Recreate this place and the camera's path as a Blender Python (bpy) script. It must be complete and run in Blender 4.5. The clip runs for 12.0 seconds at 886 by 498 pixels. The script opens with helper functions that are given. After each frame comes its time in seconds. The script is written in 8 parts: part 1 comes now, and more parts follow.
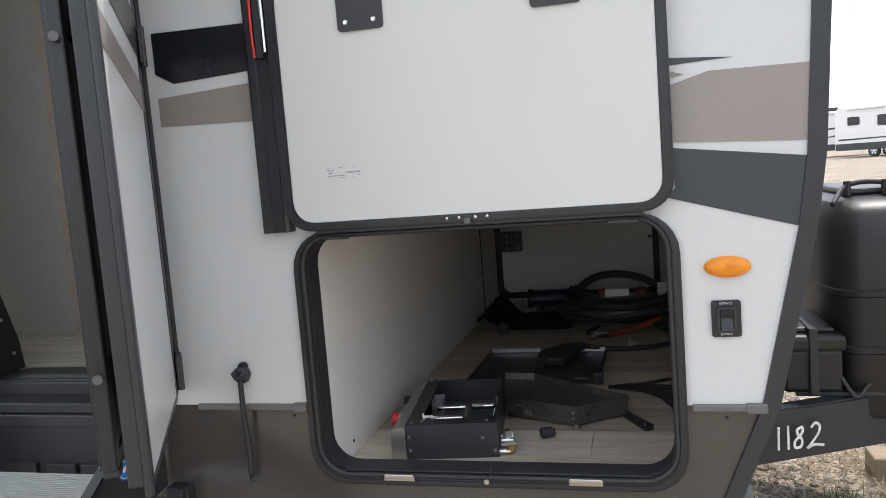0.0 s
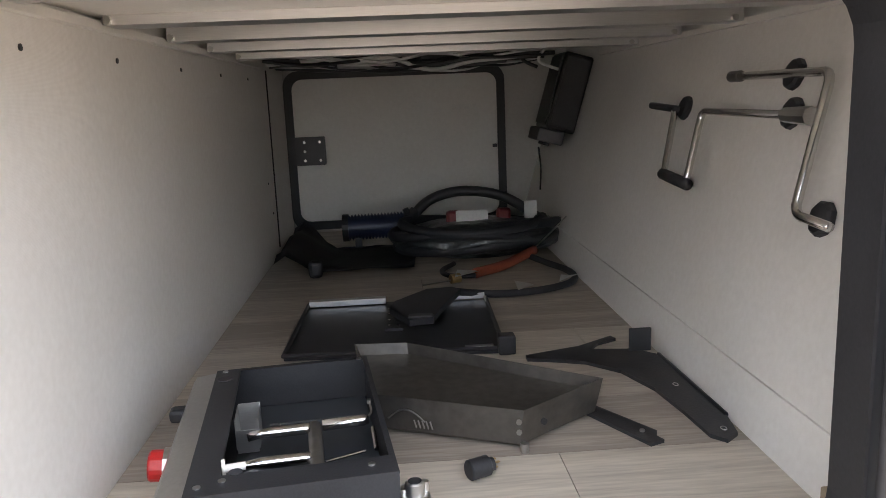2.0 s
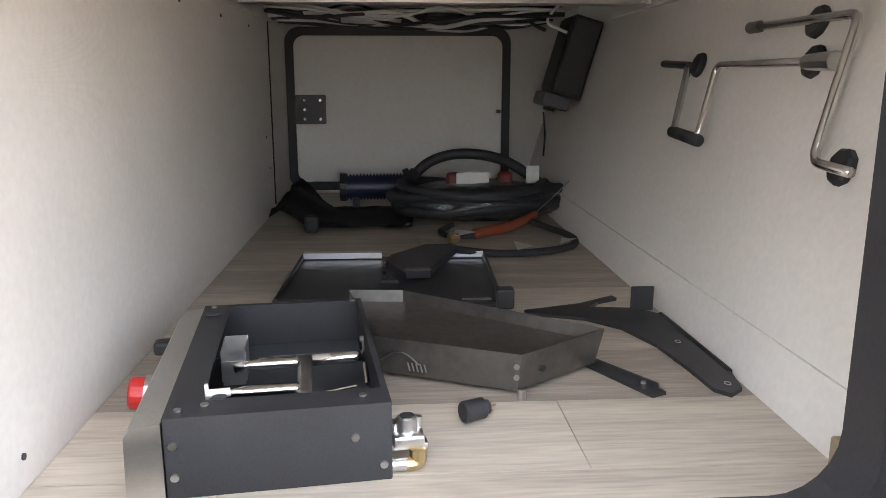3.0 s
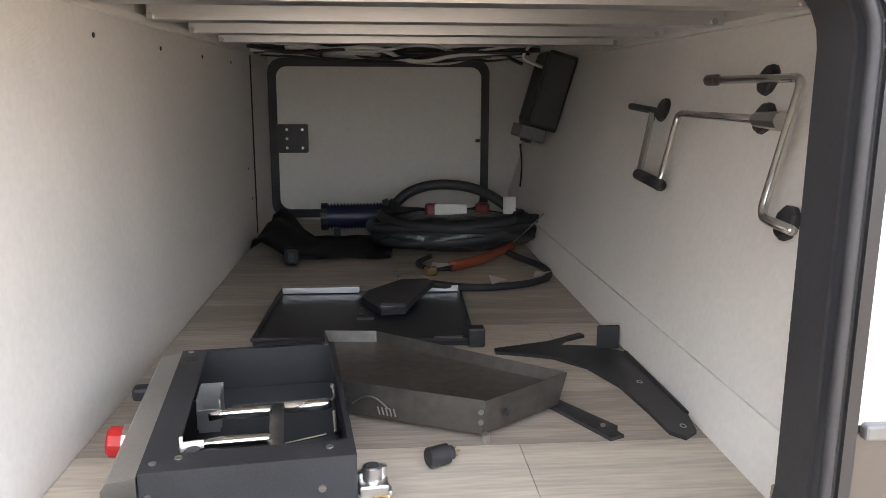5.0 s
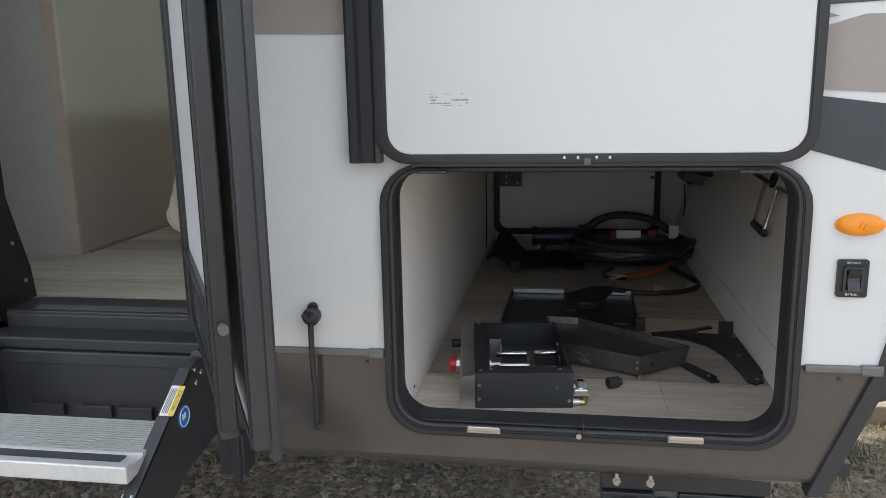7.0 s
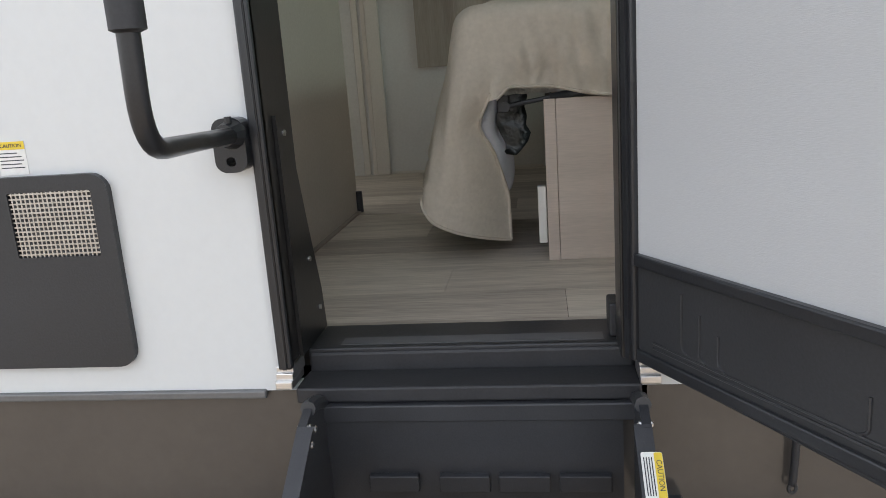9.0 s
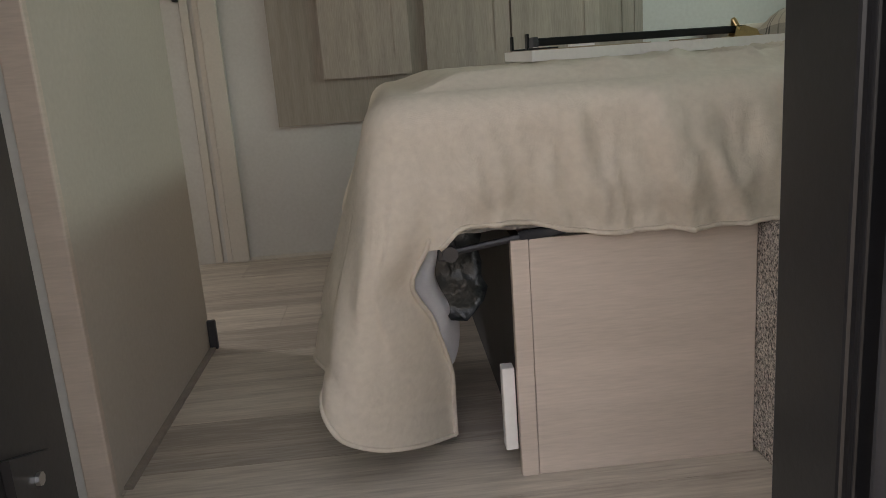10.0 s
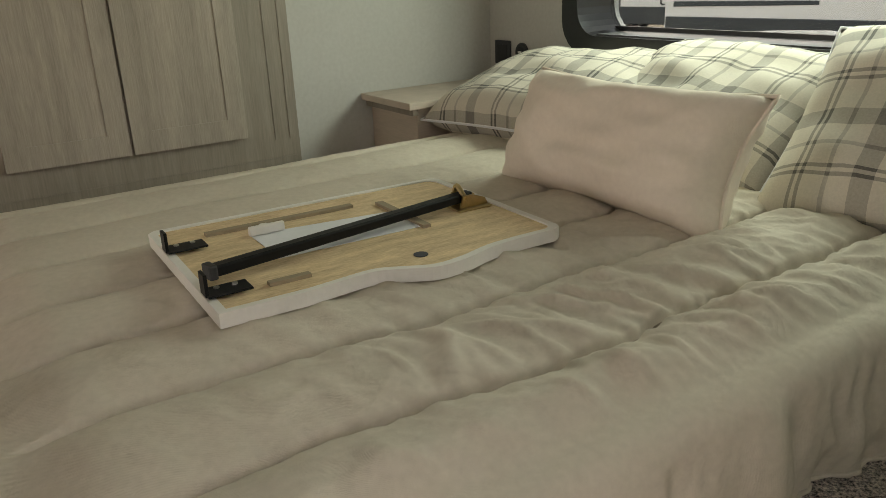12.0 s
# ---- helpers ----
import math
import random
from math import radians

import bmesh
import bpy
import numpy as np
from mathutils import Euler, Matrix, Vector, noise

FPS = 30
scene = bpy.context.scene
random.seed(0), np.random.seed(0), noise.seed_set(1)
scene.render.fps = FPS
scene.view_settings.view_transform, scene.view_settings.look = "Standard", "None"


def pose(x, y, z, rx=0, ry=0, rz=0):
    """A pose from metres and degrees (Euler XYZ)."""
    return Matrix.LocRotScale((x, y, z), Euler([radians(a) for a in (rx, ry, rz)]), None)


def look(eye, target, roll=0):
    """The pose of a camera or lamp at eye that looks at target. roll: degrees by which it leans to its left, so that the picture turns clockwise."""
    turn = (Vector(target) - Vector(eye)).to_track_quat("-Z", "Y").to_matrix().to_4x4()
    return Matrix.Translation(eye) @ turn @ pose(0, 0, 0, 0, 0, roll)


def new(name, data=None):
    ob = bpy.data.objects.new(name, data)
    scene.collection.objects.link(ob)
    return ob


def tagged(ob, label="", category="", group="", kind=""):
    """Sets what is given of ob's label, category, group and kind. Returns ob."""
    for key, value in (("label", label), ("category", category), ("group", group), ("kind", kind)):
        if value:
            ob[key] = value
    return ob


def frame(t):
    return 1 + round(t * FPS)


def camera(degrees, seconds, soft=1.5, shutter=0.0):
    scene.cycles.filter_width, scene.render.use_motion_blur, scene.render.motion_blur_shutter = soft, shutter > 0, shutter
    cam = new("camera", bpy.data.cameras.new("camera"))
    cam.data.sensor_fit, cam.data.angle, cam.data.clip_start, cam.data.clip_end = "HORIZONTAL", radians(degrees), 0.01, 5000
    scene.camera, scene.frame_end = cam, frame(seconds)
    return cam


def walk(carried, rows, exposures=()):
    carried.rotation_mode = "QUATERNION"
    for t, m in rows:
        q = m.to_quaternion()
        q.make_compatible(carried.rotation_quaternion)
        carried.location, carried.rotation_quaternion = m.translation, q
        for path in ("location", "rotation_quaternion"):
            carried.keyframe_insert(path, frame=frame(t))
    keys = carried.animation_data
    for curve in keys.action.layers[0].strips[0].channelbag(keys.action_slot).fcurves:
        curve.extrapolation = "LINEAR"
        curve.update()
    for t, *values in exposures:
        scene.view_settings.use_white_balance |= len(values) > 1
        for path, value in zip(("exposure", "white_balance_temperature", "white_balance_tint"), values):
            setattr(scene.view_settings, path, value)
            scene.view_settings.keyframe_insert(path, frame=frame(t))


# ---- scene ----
cam = camera(59.8, 12.0, soft=0.8)
PATH = [
    (0, (-0.001, 0.057, 1.421), (-0.506, 1.981, 1.213), -4.5),
    (0.5, (-0.164, 0.298, 1.406), (-0.435, 2.264, 1.156), -5.4),
    (1, (-0.31, 0.571, 1.367), (-0.395, 2.548, 1.075), -4.8),
    (1.5, (-0.35, 0.85, 1.303), (-0.304, 2.822, 0.971), -3.7),
    (2, (-0.358, 1.067, 1.194), (-0.243, 3.026, 0.807), -2.4),
    (2.5, (-0.367, 1.096, 1.133), (-0.236, 3.047, 0.713), -1.0),
    (3, (-0.364, 1.098, 1.123), (-0.24, 3.047, 0.693), 0.0),
    (4, (-0.353, 1.099, 1.138), (-0.223, 3.048, 0.71), 0.1),
    (5, (-0.339, 1.059, 1.185), (-0.182, 3.013, 0.787), 0.2),
    (5.5, (-0.322, 0.913, 1.279), (-0.14, 2.865, 0.885), 0.1),
    (6, (-0.343, 0.631, 1.37), (-0.186, 2.587, 0.98), 0.2),
    (6.5, (-0.339, 0.373, 1.406), (-0.362, 2.335, 1.02), 0.1),
    (7, (-0.396, 0.12, 1.45), (-0.706, 2.053, 1.043), -1.1),
    (7.5, (-0.603, -0.051, 1.455), (-1.151, 1.822, 1.014), -2.1),
    (7.7, (-0.685, -0.077, 1.452), (-1.31, 1.764, 0.983), -2.8),
    (8.5, (-1.09, 0.17, 1.425), (-1.56, 2.075, 0.95), -3.9),
    (9.3, (-1.404, 0.674, 1.417), (-1.548, 2.615, 0.959), -4.0),
    (9.5, (-1.446, 0.802, 1.414), (-1.52, 2.748, 0.959), -4.0),
    (10, (-1.467, 1.216, 1.588), (-1.35, 3.158, 1.124), -4.3),
    (10.5, (-1.467, 1.486, 1.739), (-1.119, 3.381, 1.203), -4.1),
    (11, (-1.464, 1.641, 1.825), (-0.887, 3.47, 1.26), -3.8),
    (11.5, (-1.442, 1.762, 1.907), (-0.638, 3.485, 1.287), -3.2),
    (12, (-1.407, 1.851, 1.99), (-0.397, 3.438, 1.313), -2.5),
]
EXPOSURES = [(0, 0.45, 6350, 10), (1.4, 0.57, 6350, 11), (2.3, 2.22, 6550, 13), (4.9, 2.25, 6550, 13), (5.6, 1.0, 6250, 10), (6.3, 0.55, 6100, 8), (7.7, 0.57, 6400, 10), (9.3, 0.57, 6450, 11), (9.6, 0.70, 6600, 13), (10, 0.95, 6900, 17), (10.6, 1.33, 7000, 18), (11.2, 1.28, 7400, 21), (12, 1.12, 7900, 18)]
walk(cam, [(t, look(eye, target, roll)) for t, eye, target, roll in PATH], EXPOSURES)

# ---- sky, sun and fill lamps at the windows ----
SUN_EL, SUN_AZ = 69.0, 35.0  # azimuth from +y towards +x
world = bpy.data.worlds.new("sky")
scene.world = world
world.use_nodes = True
wt = world.node_tree
wt.nodes.clear()
sky = wt.nodes.new("ShaderNodeTexSky")
sky.sky_type, sky.sun_disc = "NISHITA", False
sky.sun_elevation, sky.sun_rotation = radians(SUN_EL), radians(SUN_AZ)
sky.dust_density, sky.ozone_density = 1.5, 1.5
wcoord = wt.nodes.new("ShaderNodeTexCoord")
wmap = wt.nodes.new("ShaderNodeMapping")
wmap.inputs["Scale"].default_value = (1, 1, 2.6)
wnoise = wt.nodes.new("ShaderNodeTexNoise")
wnoise.inputs["Scale"].default_value, wnoise.inputs["Detail"].default_value, wnoise.inputs["Roughness"].default_value = 4.5, 7, 0.6
wramp = wt.nodes.new("ShaderNodeValToRGB")
wramp.color_ramp.elements[0].position, wramp.color_ramp.elements[1].position = 0.42, 0.62
wmix = wt.nodes.new("ShaderNodeMix")
wmix.data_type = "RGBA"
wmix.inputs[7].default_value = (13.5, 13.6, 13.6, 1)
wbg = wt.nodes.new("ShaderNodeBackground")
wbg.inputs["Strength"].default_value = 0.15
wout = wt.nodes.new("ShaderNodeOutputWorld")
for a, b in ((wcoord.outputs["Generated"], wmap.inputs["Vector"]), (wmap.outputs["Vector"], wnoise.inputs["Vector"]), (wnoise.outputs["Fac"], wramp.inputs["Fac"]),
             (wramp.outputs["Color"], wmix.inputs[0]), (sky.outputs["Color"], wmix.inputs[6]), (wmix.outputs[2], wbg.inputs["Color"]), (wbg.outputs["Background"], wout.inputs["Surface"])):
    wt.links.new(a, b)
sun = new("sun", bpy.data.lights.new("sun", "SUN"))
sun.data.energy, sun.data.angle, sun.data.color = 2.7, radians(0.8), (1.0, 0.95, 0.88)
az, el = radians(SUN_AZ), radians(SUN_EL)
sun.matrix_world = look((math.sin(az) * math.cos(el) * 30, math.cos(az) * math.cos(el) * 30, math.sin(el) * 30), (0, 0, 0))


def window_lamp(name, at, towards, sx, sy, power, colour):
    """An area lamp at a window that adds daylight to the cabin."""
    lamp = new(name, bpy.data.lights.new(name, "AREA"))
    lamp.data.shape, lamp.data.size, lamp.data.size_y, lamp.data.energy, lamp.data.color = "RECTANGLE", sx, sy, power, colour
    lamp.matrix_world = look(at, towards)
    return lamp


# the first lamp is fill at an added hall window that is never seen
window_lamp("window_fill", (-4.2, 3.96, 1.95), (-4.2, 2.0, 1.6), 1.5, 0.6, 26, (0.95, 0.98, 1.0))
window_lamp("window_fill", (0.28, 2.94, 2.13), (-2, 2.94, 1.5), 1.2, 0.28, 4.8, (0.74, 1.0, 0.92))

# ---- materials ----
def lin(c):
    return (c[0], c[1], c[2], 1.0)


def mat(name, base, rough=0.5, metal=0.0, vary=0.12, scale=6.0, grain=120.0, bump=0.0, stretch=(1, 1, 1), spec=0.5, tint=None, coat=0.0, island=0.0, rvary=0.1, dist=0.002):
    """A surface with variation at two scales, fine relief and uneven gloss."""
    m = bpy.data.materials.new(name)
    m.use_nodes = True
    t = m.node_tree
    b = t.nodes["Principled BSDF"]
    b.inputs["Metallic"].default_value = metal
    b.inputs["Specular IOR Level"].default_value = spec
    b.inputs["Coat Weight"].default_value = coat
    b.inputs["Coat Roughness"].default_value = 0.12
    co = t.nodes.new("ShaderNodeTexCoord")
    mp = t.nodes.new("ShaderNodeMapping")
    mp.inputs["Scale"].default_value = stretch
    t.links.new(co.outputs["Object"], mp.inputs["Vector"])
    n1 = t.nodes.new("ShaderNodeTexNoise")
    n1.inputs["Scale"].default_value, n1.inputs["Detail"].default_value = scale, 4
    n2 = t.nodes.new("ShaderNodeTexNoise")
    n2.inputs["Scale"].default_value, n2.inputs["Detail"].default_value = grain, 3
    for n in (n1, n2):
        t.links.new(mp.outputs["Vector"], n.inputs["Vector"])
    add = t.nodes.new("ShaderNodeMath")
    add.operation = "MULTIPLY_ADD"
    add.inputs[1].default_value = 0.6
    t.links.new(n2.outputs["Fac"], add.inputs[0])
    half = t.nodes.new("ShaderNodeMath")
    half.operation = "MULTIPLY"
    half.inputs[1].default_value = 0.7
    t.links.new(n1.outputs["Fac"], half.inputs[0])
    t.links.new(half.outputs[0], add.inputs[2])
    ramp = t.nodes.new("ShaderNodeMapRange")
    ramp.inputs["From Min"].default_value, ramp.inputs["From Max"].default_value = 0.4, 0.9
    t.links.new(add.outputs[0], ramp.inputs["Value"])
    fac = ramp.outputs["Result"]
    if island:
        info = t.nodes.new("ShaderNodeObjectInfo")
        ad2 = t.nodes.new("ShaderNodeMath")
        ad2.operation = "MULTIPLY_ADD"
        ad2.inputs[1].default_value, ad2.inputs[2].default_value = island, -island / 2
        t.links.new(info.outputs["Random"], ad2.inputs[0])
        ad3 = t.nodes.new("ShaderNodeMath")
        ad3.operation = "ADD"
        ad3.use_clamp = True
        t.links.new(ad2.outputs[0], ad3.inputs[0])
        t.links.new(fac, ad3.inputs[1])
        fac = ad3.outputs[0]
    mix = t.nodes.new("ShaderNodeMix")
    mix.data_type = "RGBA"
    dark = tint or tuple(v * (1 - vary) for v in base)
    mix.inputs[6].default_value, mix.inputs[7].default_value = lin(dark), lin(tuple(min(1, v * (1 + vary * 0.6)) for v in base))
    t.links.new(fac, mix.inputs[0])
    t.links.new(mix.outputs[2], b.inputs["Base Color"])
    rr = t.nodes.new("ShaderNodeMapRange")
    rr.inputs["To Min"].default_value, rr.inputs["To Max"].default_value = max(0.02, rough * (1 - rvary)), min(1, rough * (1 + rvary))
    t.links.new(n1.outputs["Fac"], rr.inputs["Value"])
    t.links.new(rr.outputs["Result"], b.inputs["Roughness"])
    if bump:
        bp = t.nodes.new("ShaderNodeBump")
        bp.inputs["Strength"].default_value, bp.inputs["Distance"].default_value = bump, dist
        t.links.new(n2.outputs["Fac"], bp.inputs["Height"])
        t.links.new(bp.outputs["Normal"], b.inputs["Normal"])
    return m


def weave(name, base, dark, size=700.0, rough=0.9, bump=0.3):
    """Fine linen: two crossed wave patterns with uneven threads."""
    m = mat(name, base, rough, vary=0.06, scale=3, grain=90, tint=dark)
    t = m.node_tree
    b = t.nodes["Principled BSDF"]
    co = t.nodes.new("ShaderNodeTexCoord")
    heights = []
    for axis, rot in (("X", 0), ("Y", 0), ("Z", 0)):
        w = t.nodes.new("ShaderNodeTexWave")
        w.bands_direction = axis
        w.inputs["Scale"].default_value, w.inputs["Distortion"].default_value, w.inputs["Detail"].default_value = size / 4, 3.0, 2
        t.links.new(co.outputs["Object"], w.inputs["Vector"])
        heights.append(w)
    s = t.nodes.new("ShaderNodeMath")
    s.operation = "ADD"
    t.links.new(heights[0].outputs["Fac"], s.inputs[0])
    t.links.new(heights[2].outputs["Fac"], s.inputs[1])
    s2 = t.nodes.new("ShaderNodeMath")
    s2.operation = "ADD"
    t.links.new(s.outputs[0], s2.inputs[0])
    t.links.new(heights[1].outputs["Fac"], s2.inputs[1])
    bp = t.nodes.new("ShaderNodeBump")
    bp.inputs["Strength"].default_value, bp.inputs["Distance"].default_value = bump, 0.001
    t.links.new(s2.outputs[0], bp.inputs["Height"])
    t.links.new(bp.outputs["Normal"], b.inputs["Normal"])
    return m


def plaid(name):
    """Cream cloth crossed by grey-brown stripes."""
    m = bpy.data.materials.new(name)
    m.use_nodes = True
    t = m.node_tree
    b = t.nodes["Principled BSDF"]
    b.inputs["Roughness"].default_value = 0.9
    co = t.nodes.new("ShaderNodeTexCoord")
    sep = t.nodes.new("ShaderNodeSeparateXYZ")
    t.links.new(co.outputs["UV"], sep.inputs[0])

    def stripes(out, period, phase, width):
        q = t.nodes.new("ShaderNodeMath")
        q.operation = "MULTIPLY_ADD"
        q.inputs[1].default_value, q.inputs[2].default_value = 1 / period, phase
        t.links.new(out, q.inputs[0])
        f = t.nodes.new("ShaderNodeMath")
        f.operation = "FRACT"
        t.links.new(q.outputs[0], f.inputs[0])
        g = t.nodes.new("ShaderNodeMath")
        g.operation = "LESS_THAN"
        g.inputs[1].default_value = width
        t.links.new(f.outputs[0], g.inputs[0])
        return g.outputs[0]

    total = None
    for out in (sep.outputs[0], sep.outputs[1]):
        for period, phase, width, weight in ((0.40, 0.1, 0.17, 0.36), (0.40, 0.33, 0.04, 0.28), (0.40, 0.55, 0.035, 0.5), (0.40, 0.62, 0.035, 0.5)):
            s = stripes(out, period, phase, width)
            k = t.nodes.new("ShaderNodeMath")
            k.operation = "MULTIPLY_ADD"
            k.inputs[1].default_value = weight
            t.links.new(s, k.inputs[0])
            if total is None:
                k.inputs[2].default_value = 0.0
            else:
                t.links.new(total, k.inputs[2])
            total = k.outputs[0]
    n = t.nodes.new("ShaderNodeTexNoise")
    n.inputs["Scale"].default_value = 260
    t.links.new(co.outputs["Object"], n.inputs["Vector"])
    a = t.nodes.new("ShaderNodeMath")
    a.operation = "MULTIPLY_ADD"
    a.inputs[1].default_value = 0.25
    a.use_clamp = True
    t.links.new(n.outputs["Fac"], a.inputs[0])
    t.links.new(total, a.inputs[2])
    mix = t.nodes.new("ShaderNodeMix")
    mix.data_type = "RGBA"
    mix.inputs[6].default_value, mix.inputs[7].default_value = (0.72, 0.66, 0.56, 1), (0.13, 0.12, 0.11, 1)
    t.links.new(a.outputs[0], mix.inputs[0])
    t.links.new(mix.outputs[2], b.inputs["Base Color"])
    bp = t.nodes.new("ShaderNodeBump")
    bp.inputs["Strength"].default_value, bp.inputs["Distance"].default_value = 0.3, 0.001
    t.links.new(n.outputs["Fac"], bp.inputs["Height"])
    t.links.new(bp.outputs["Normal"], b.inputs["Normal"])
    return m


def glass(name, colour=(0.9, 0.97, 0.95)):
    m = bpy.data.materials.new(name)
    m.use_nodes = True
    b = m.node_tree.nodes["Principled BSDF"]
    b.inputs["Base Color"].default_value = lin(colour)
    b.inputs["Roughness"].default_value, b.inputs["Transmission Weight"].default_value, b.inputs["IOR"].default_value = 0.02, 1.0, 1.1
    return m


def crumpled(m, strength):
    """Adds soft creases a few centimetres long to a cloth."""
    t = m.node_tree
    b = t.nodes["Principled BSDF"]
    last = b.inputs["Normal"].links[0].from_socket
    co = t.nodes.new("ShaderNodeTexCoord")
    for size, dist in ((16, 0.012), (42, 0.005)):
        n = t.nodes.new("ShaderNodeTexNoise")
        n.inputs["Scale"].default_value, n.inputs["Detail"].default_value, n.inputs["Distortion"].default_value = size, 2, 1.2
        t.links.new(co.outputs["Object"], n.inputs["Vector"])
        bp = t.nodes.new("ShaderNodeBump")
        bp.inputs["Strength"].default_value, bp.inputs["Distance"].default_value = strength, dist
        t.links.new(n.outputs["Fac"], bp.inputs["Height"])
        t.links.new(last, bp.inputs["Normal"])
        last = bp.outputs["Normal"]
    t.links.new(last, b.inputs["Normal"])
    return m


def pebbled(m):
    """Breaks a ground colour into small stones of differing tone with dark gaps."""
    t = m.node_tree
    b = t.nodes["Principled BSDF"]
    mix = [n for n in t.nodes if n.bl_idname == "ShaderNodeMix"][0]
    co = t.nodes.new("ShaderNodeTexCoord")
    col = mix.outputs[2]
    height = None
    for size, lo, hi in ((38, 0.62, 1.35), (95, 0.6, 1.4)):
        v = t.nodes.new("ShaderNodeTexVoronoi")
        v.inputs["Scale"].default_value = size
        t.links.new(co.outputs["Object"], v.inputs["Vector"])
        sep = t.nodes.new("ShaderNodeSeparateColor")
        t.links.new(v.outputs["Color"], sep.inputs[0])
        r = t.nodes.new("ShaderNodeMapRange")
        r.inputs["To Min"].default_value, r.inputs["To Max"].default_value = lo, hi
        t.links.new(sep.outputs[0], r.inputs["Value"])
        sc = t.nodes.new("ShaderNodeVectorMath")
        sc.operation = "SCALE"
        t.links.new(col, sc.inputs[0])
        t.links.new(r.outputs["Result"], sc.inputs["Scale"])
        col = sc.outputs[0]
        height = v.outputs["Distance"] if height is None else height
    t.links.new(col, b.inputs["Base Color"])
    bp = t.nodes.new("ShaderNodeBump")
    bp.invert = True
    bp.inputs["Strength"].default_value, bp.inputs["Distance"].default_value = 0.8, 0.012
    t.links.new(height, bp.inputs["Height"])
    old = [n for n in t.nodes if n.bl_idname == "ShaderNodeBump" and n is not bp][0]
    t.links.new(old.outputs["Normal"], bp.inputs["Normal"])
    t.links.new(bp.outputs["Normal"], b.inputs["Normal"])
    return m


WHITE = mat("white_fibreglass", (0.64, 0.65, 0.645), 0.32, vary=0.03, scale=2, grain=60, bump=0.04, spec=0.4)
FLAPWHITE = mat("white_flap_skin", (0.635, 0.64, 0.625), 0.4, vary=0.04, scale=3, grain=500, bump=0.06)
TAN = mat("tan_graphic_vinyl", (0.30, 0.265, 0.245), 0.35, vary=0.06, scale=4)
SLATE = mat("slate_graphic_vinyl", (0.042, 0.05, 0.06), 0.3, vary=0.1, scale=4)
BLACKGFX = mat("black_graphic_vinyl", (0.012, 0.014, 0.017), 0.25, vary=0.15, scale=5)
SKIRT = mat("grey_brown_skirt_metal", (0.062, 0.055, 0.049), 0.15, vary=0.12, scale=3, grain=40, bump=0.05, spec=0.8)
TRIM = mat("black_trim_plastic", (0.021, 0.022, 0.025), 0.30, vary=0.25, scale=9, grain=300, bump=0.08)
EDGE = mat("charcoal_edge_trim", (0.030, 0.032, 0.037), 0.35, vary=0.15, scale=7)
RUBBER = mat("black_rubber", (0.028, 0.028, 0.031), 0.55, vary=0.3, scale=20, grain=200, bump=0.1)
RAILGREY = mat("grey_rail", (0.16, 0.16, 0.16), 0.4, vary=0.15, scale=12, metal=0.3)
SCREEN = mat("grey_screen_sheet", (0.46, 0.47, 0.48), 0.45, vary=0.06, scale=3, grain=600, bump=0.15, stretch=(0.2, 0.2, 1.5))
KICK = mat("black_kick_panel", (0.028, 0.029, 0.032), 0.42, vary=0.25, scale=5, grain=240, bump=0.15)
STEEL = mat("brushed_steel", (0.55, 0.54, 0.52), 0.3, metal=1.0, vary=0.12, scale=8, grain=160, stretch=(1, 1, 6), bump=0.05)
CHROME = mat("polished_steel", (0.72, 0.71, 0.69), 0.16, metal=1.0, vary=0.1, scale=15, grain=90)
ALU = mat("mill_aluminium", (0.72, 0.71, 0.70), 0.32, metal=1.0, vary=0.1, scale=5, grain=120, stretch=(0.3, 4, 4))
TREAD = mat("ribbed_aluminium_tread", (0.66, 0.66, 0.65), 0.45, metal=0.45, vary=0.12, scale=6)
BLACKSTEEL = mat("black_powder_coat", (0.033, 0.034, 0.038), 0.42, vary=0.3, scale=10, grain=400, bump=0.12)
DARKSTEEL = mat("dull_bare_steel", (0.20, 0.19, 0.175), 0.42, metal=0.85, vary=0.3, scale=7, grain=60, bump=0.06)
BRASS = mat("brass", (0.58, 0.44, 0.23), 0.3, metal=1.0, vary=0.2, scale=20)
LINER = weave("bay_wall_vinyl", (0.82, 0.795, 0.76), (0.755, 0.725, 0.685), 900, 0.6, 0.12)
PANEL = weave("bay_door_skin", (0.81, 0.795, 0.765), (0.75, 0.735, 0.70), 600, 0.6, 0.06)
PLANK = mat("grey_oak_vinyl_plank", (0.62, 0.555, 0.465), 0.46, vary=0.12, scale=2.2, grain=16, stretch=(0.9, 11, 11), bump=0.1, tint=(0.34, 0.29, 0.24), island=0.8)
SUBFLOOR = mat("plank_joint", (0.07, 0.06, 0.05), 0.8, vary=0.2)
OAK = mat("pale_grey_oak_laminate", (0.60, 0.50, 0.42), 0.5, vary=0.08, scale=3, grain=34, stretch=(0.8, 0.8, 9), bump=0.08, tint=(0.49, 0.41, 0.34))
OAKV = mat("grey_washed_oak", (0.43, 0.37, 0.31), 0.55, vary=0.1, scale=3, grain=42, stretch=(9, 9, 0.55), bump=0.25, tint=(0.27, 0.23, 0.19))
OAKD = mat("grey_washed_oak_frame", (0.33, 0.285, 0.235), 0.55, vary=0.1, scale=3, grain=26, stretch=(10, 10, 0.7), bump=0.15, tint=(0.23, 0.195, 0.16))
WALLPAPER = weave("cream_wall_vinyl", (0.55, 0.54, 0.51), (0.49, 0.475, 0.445), 900, 0.6, 0.1)
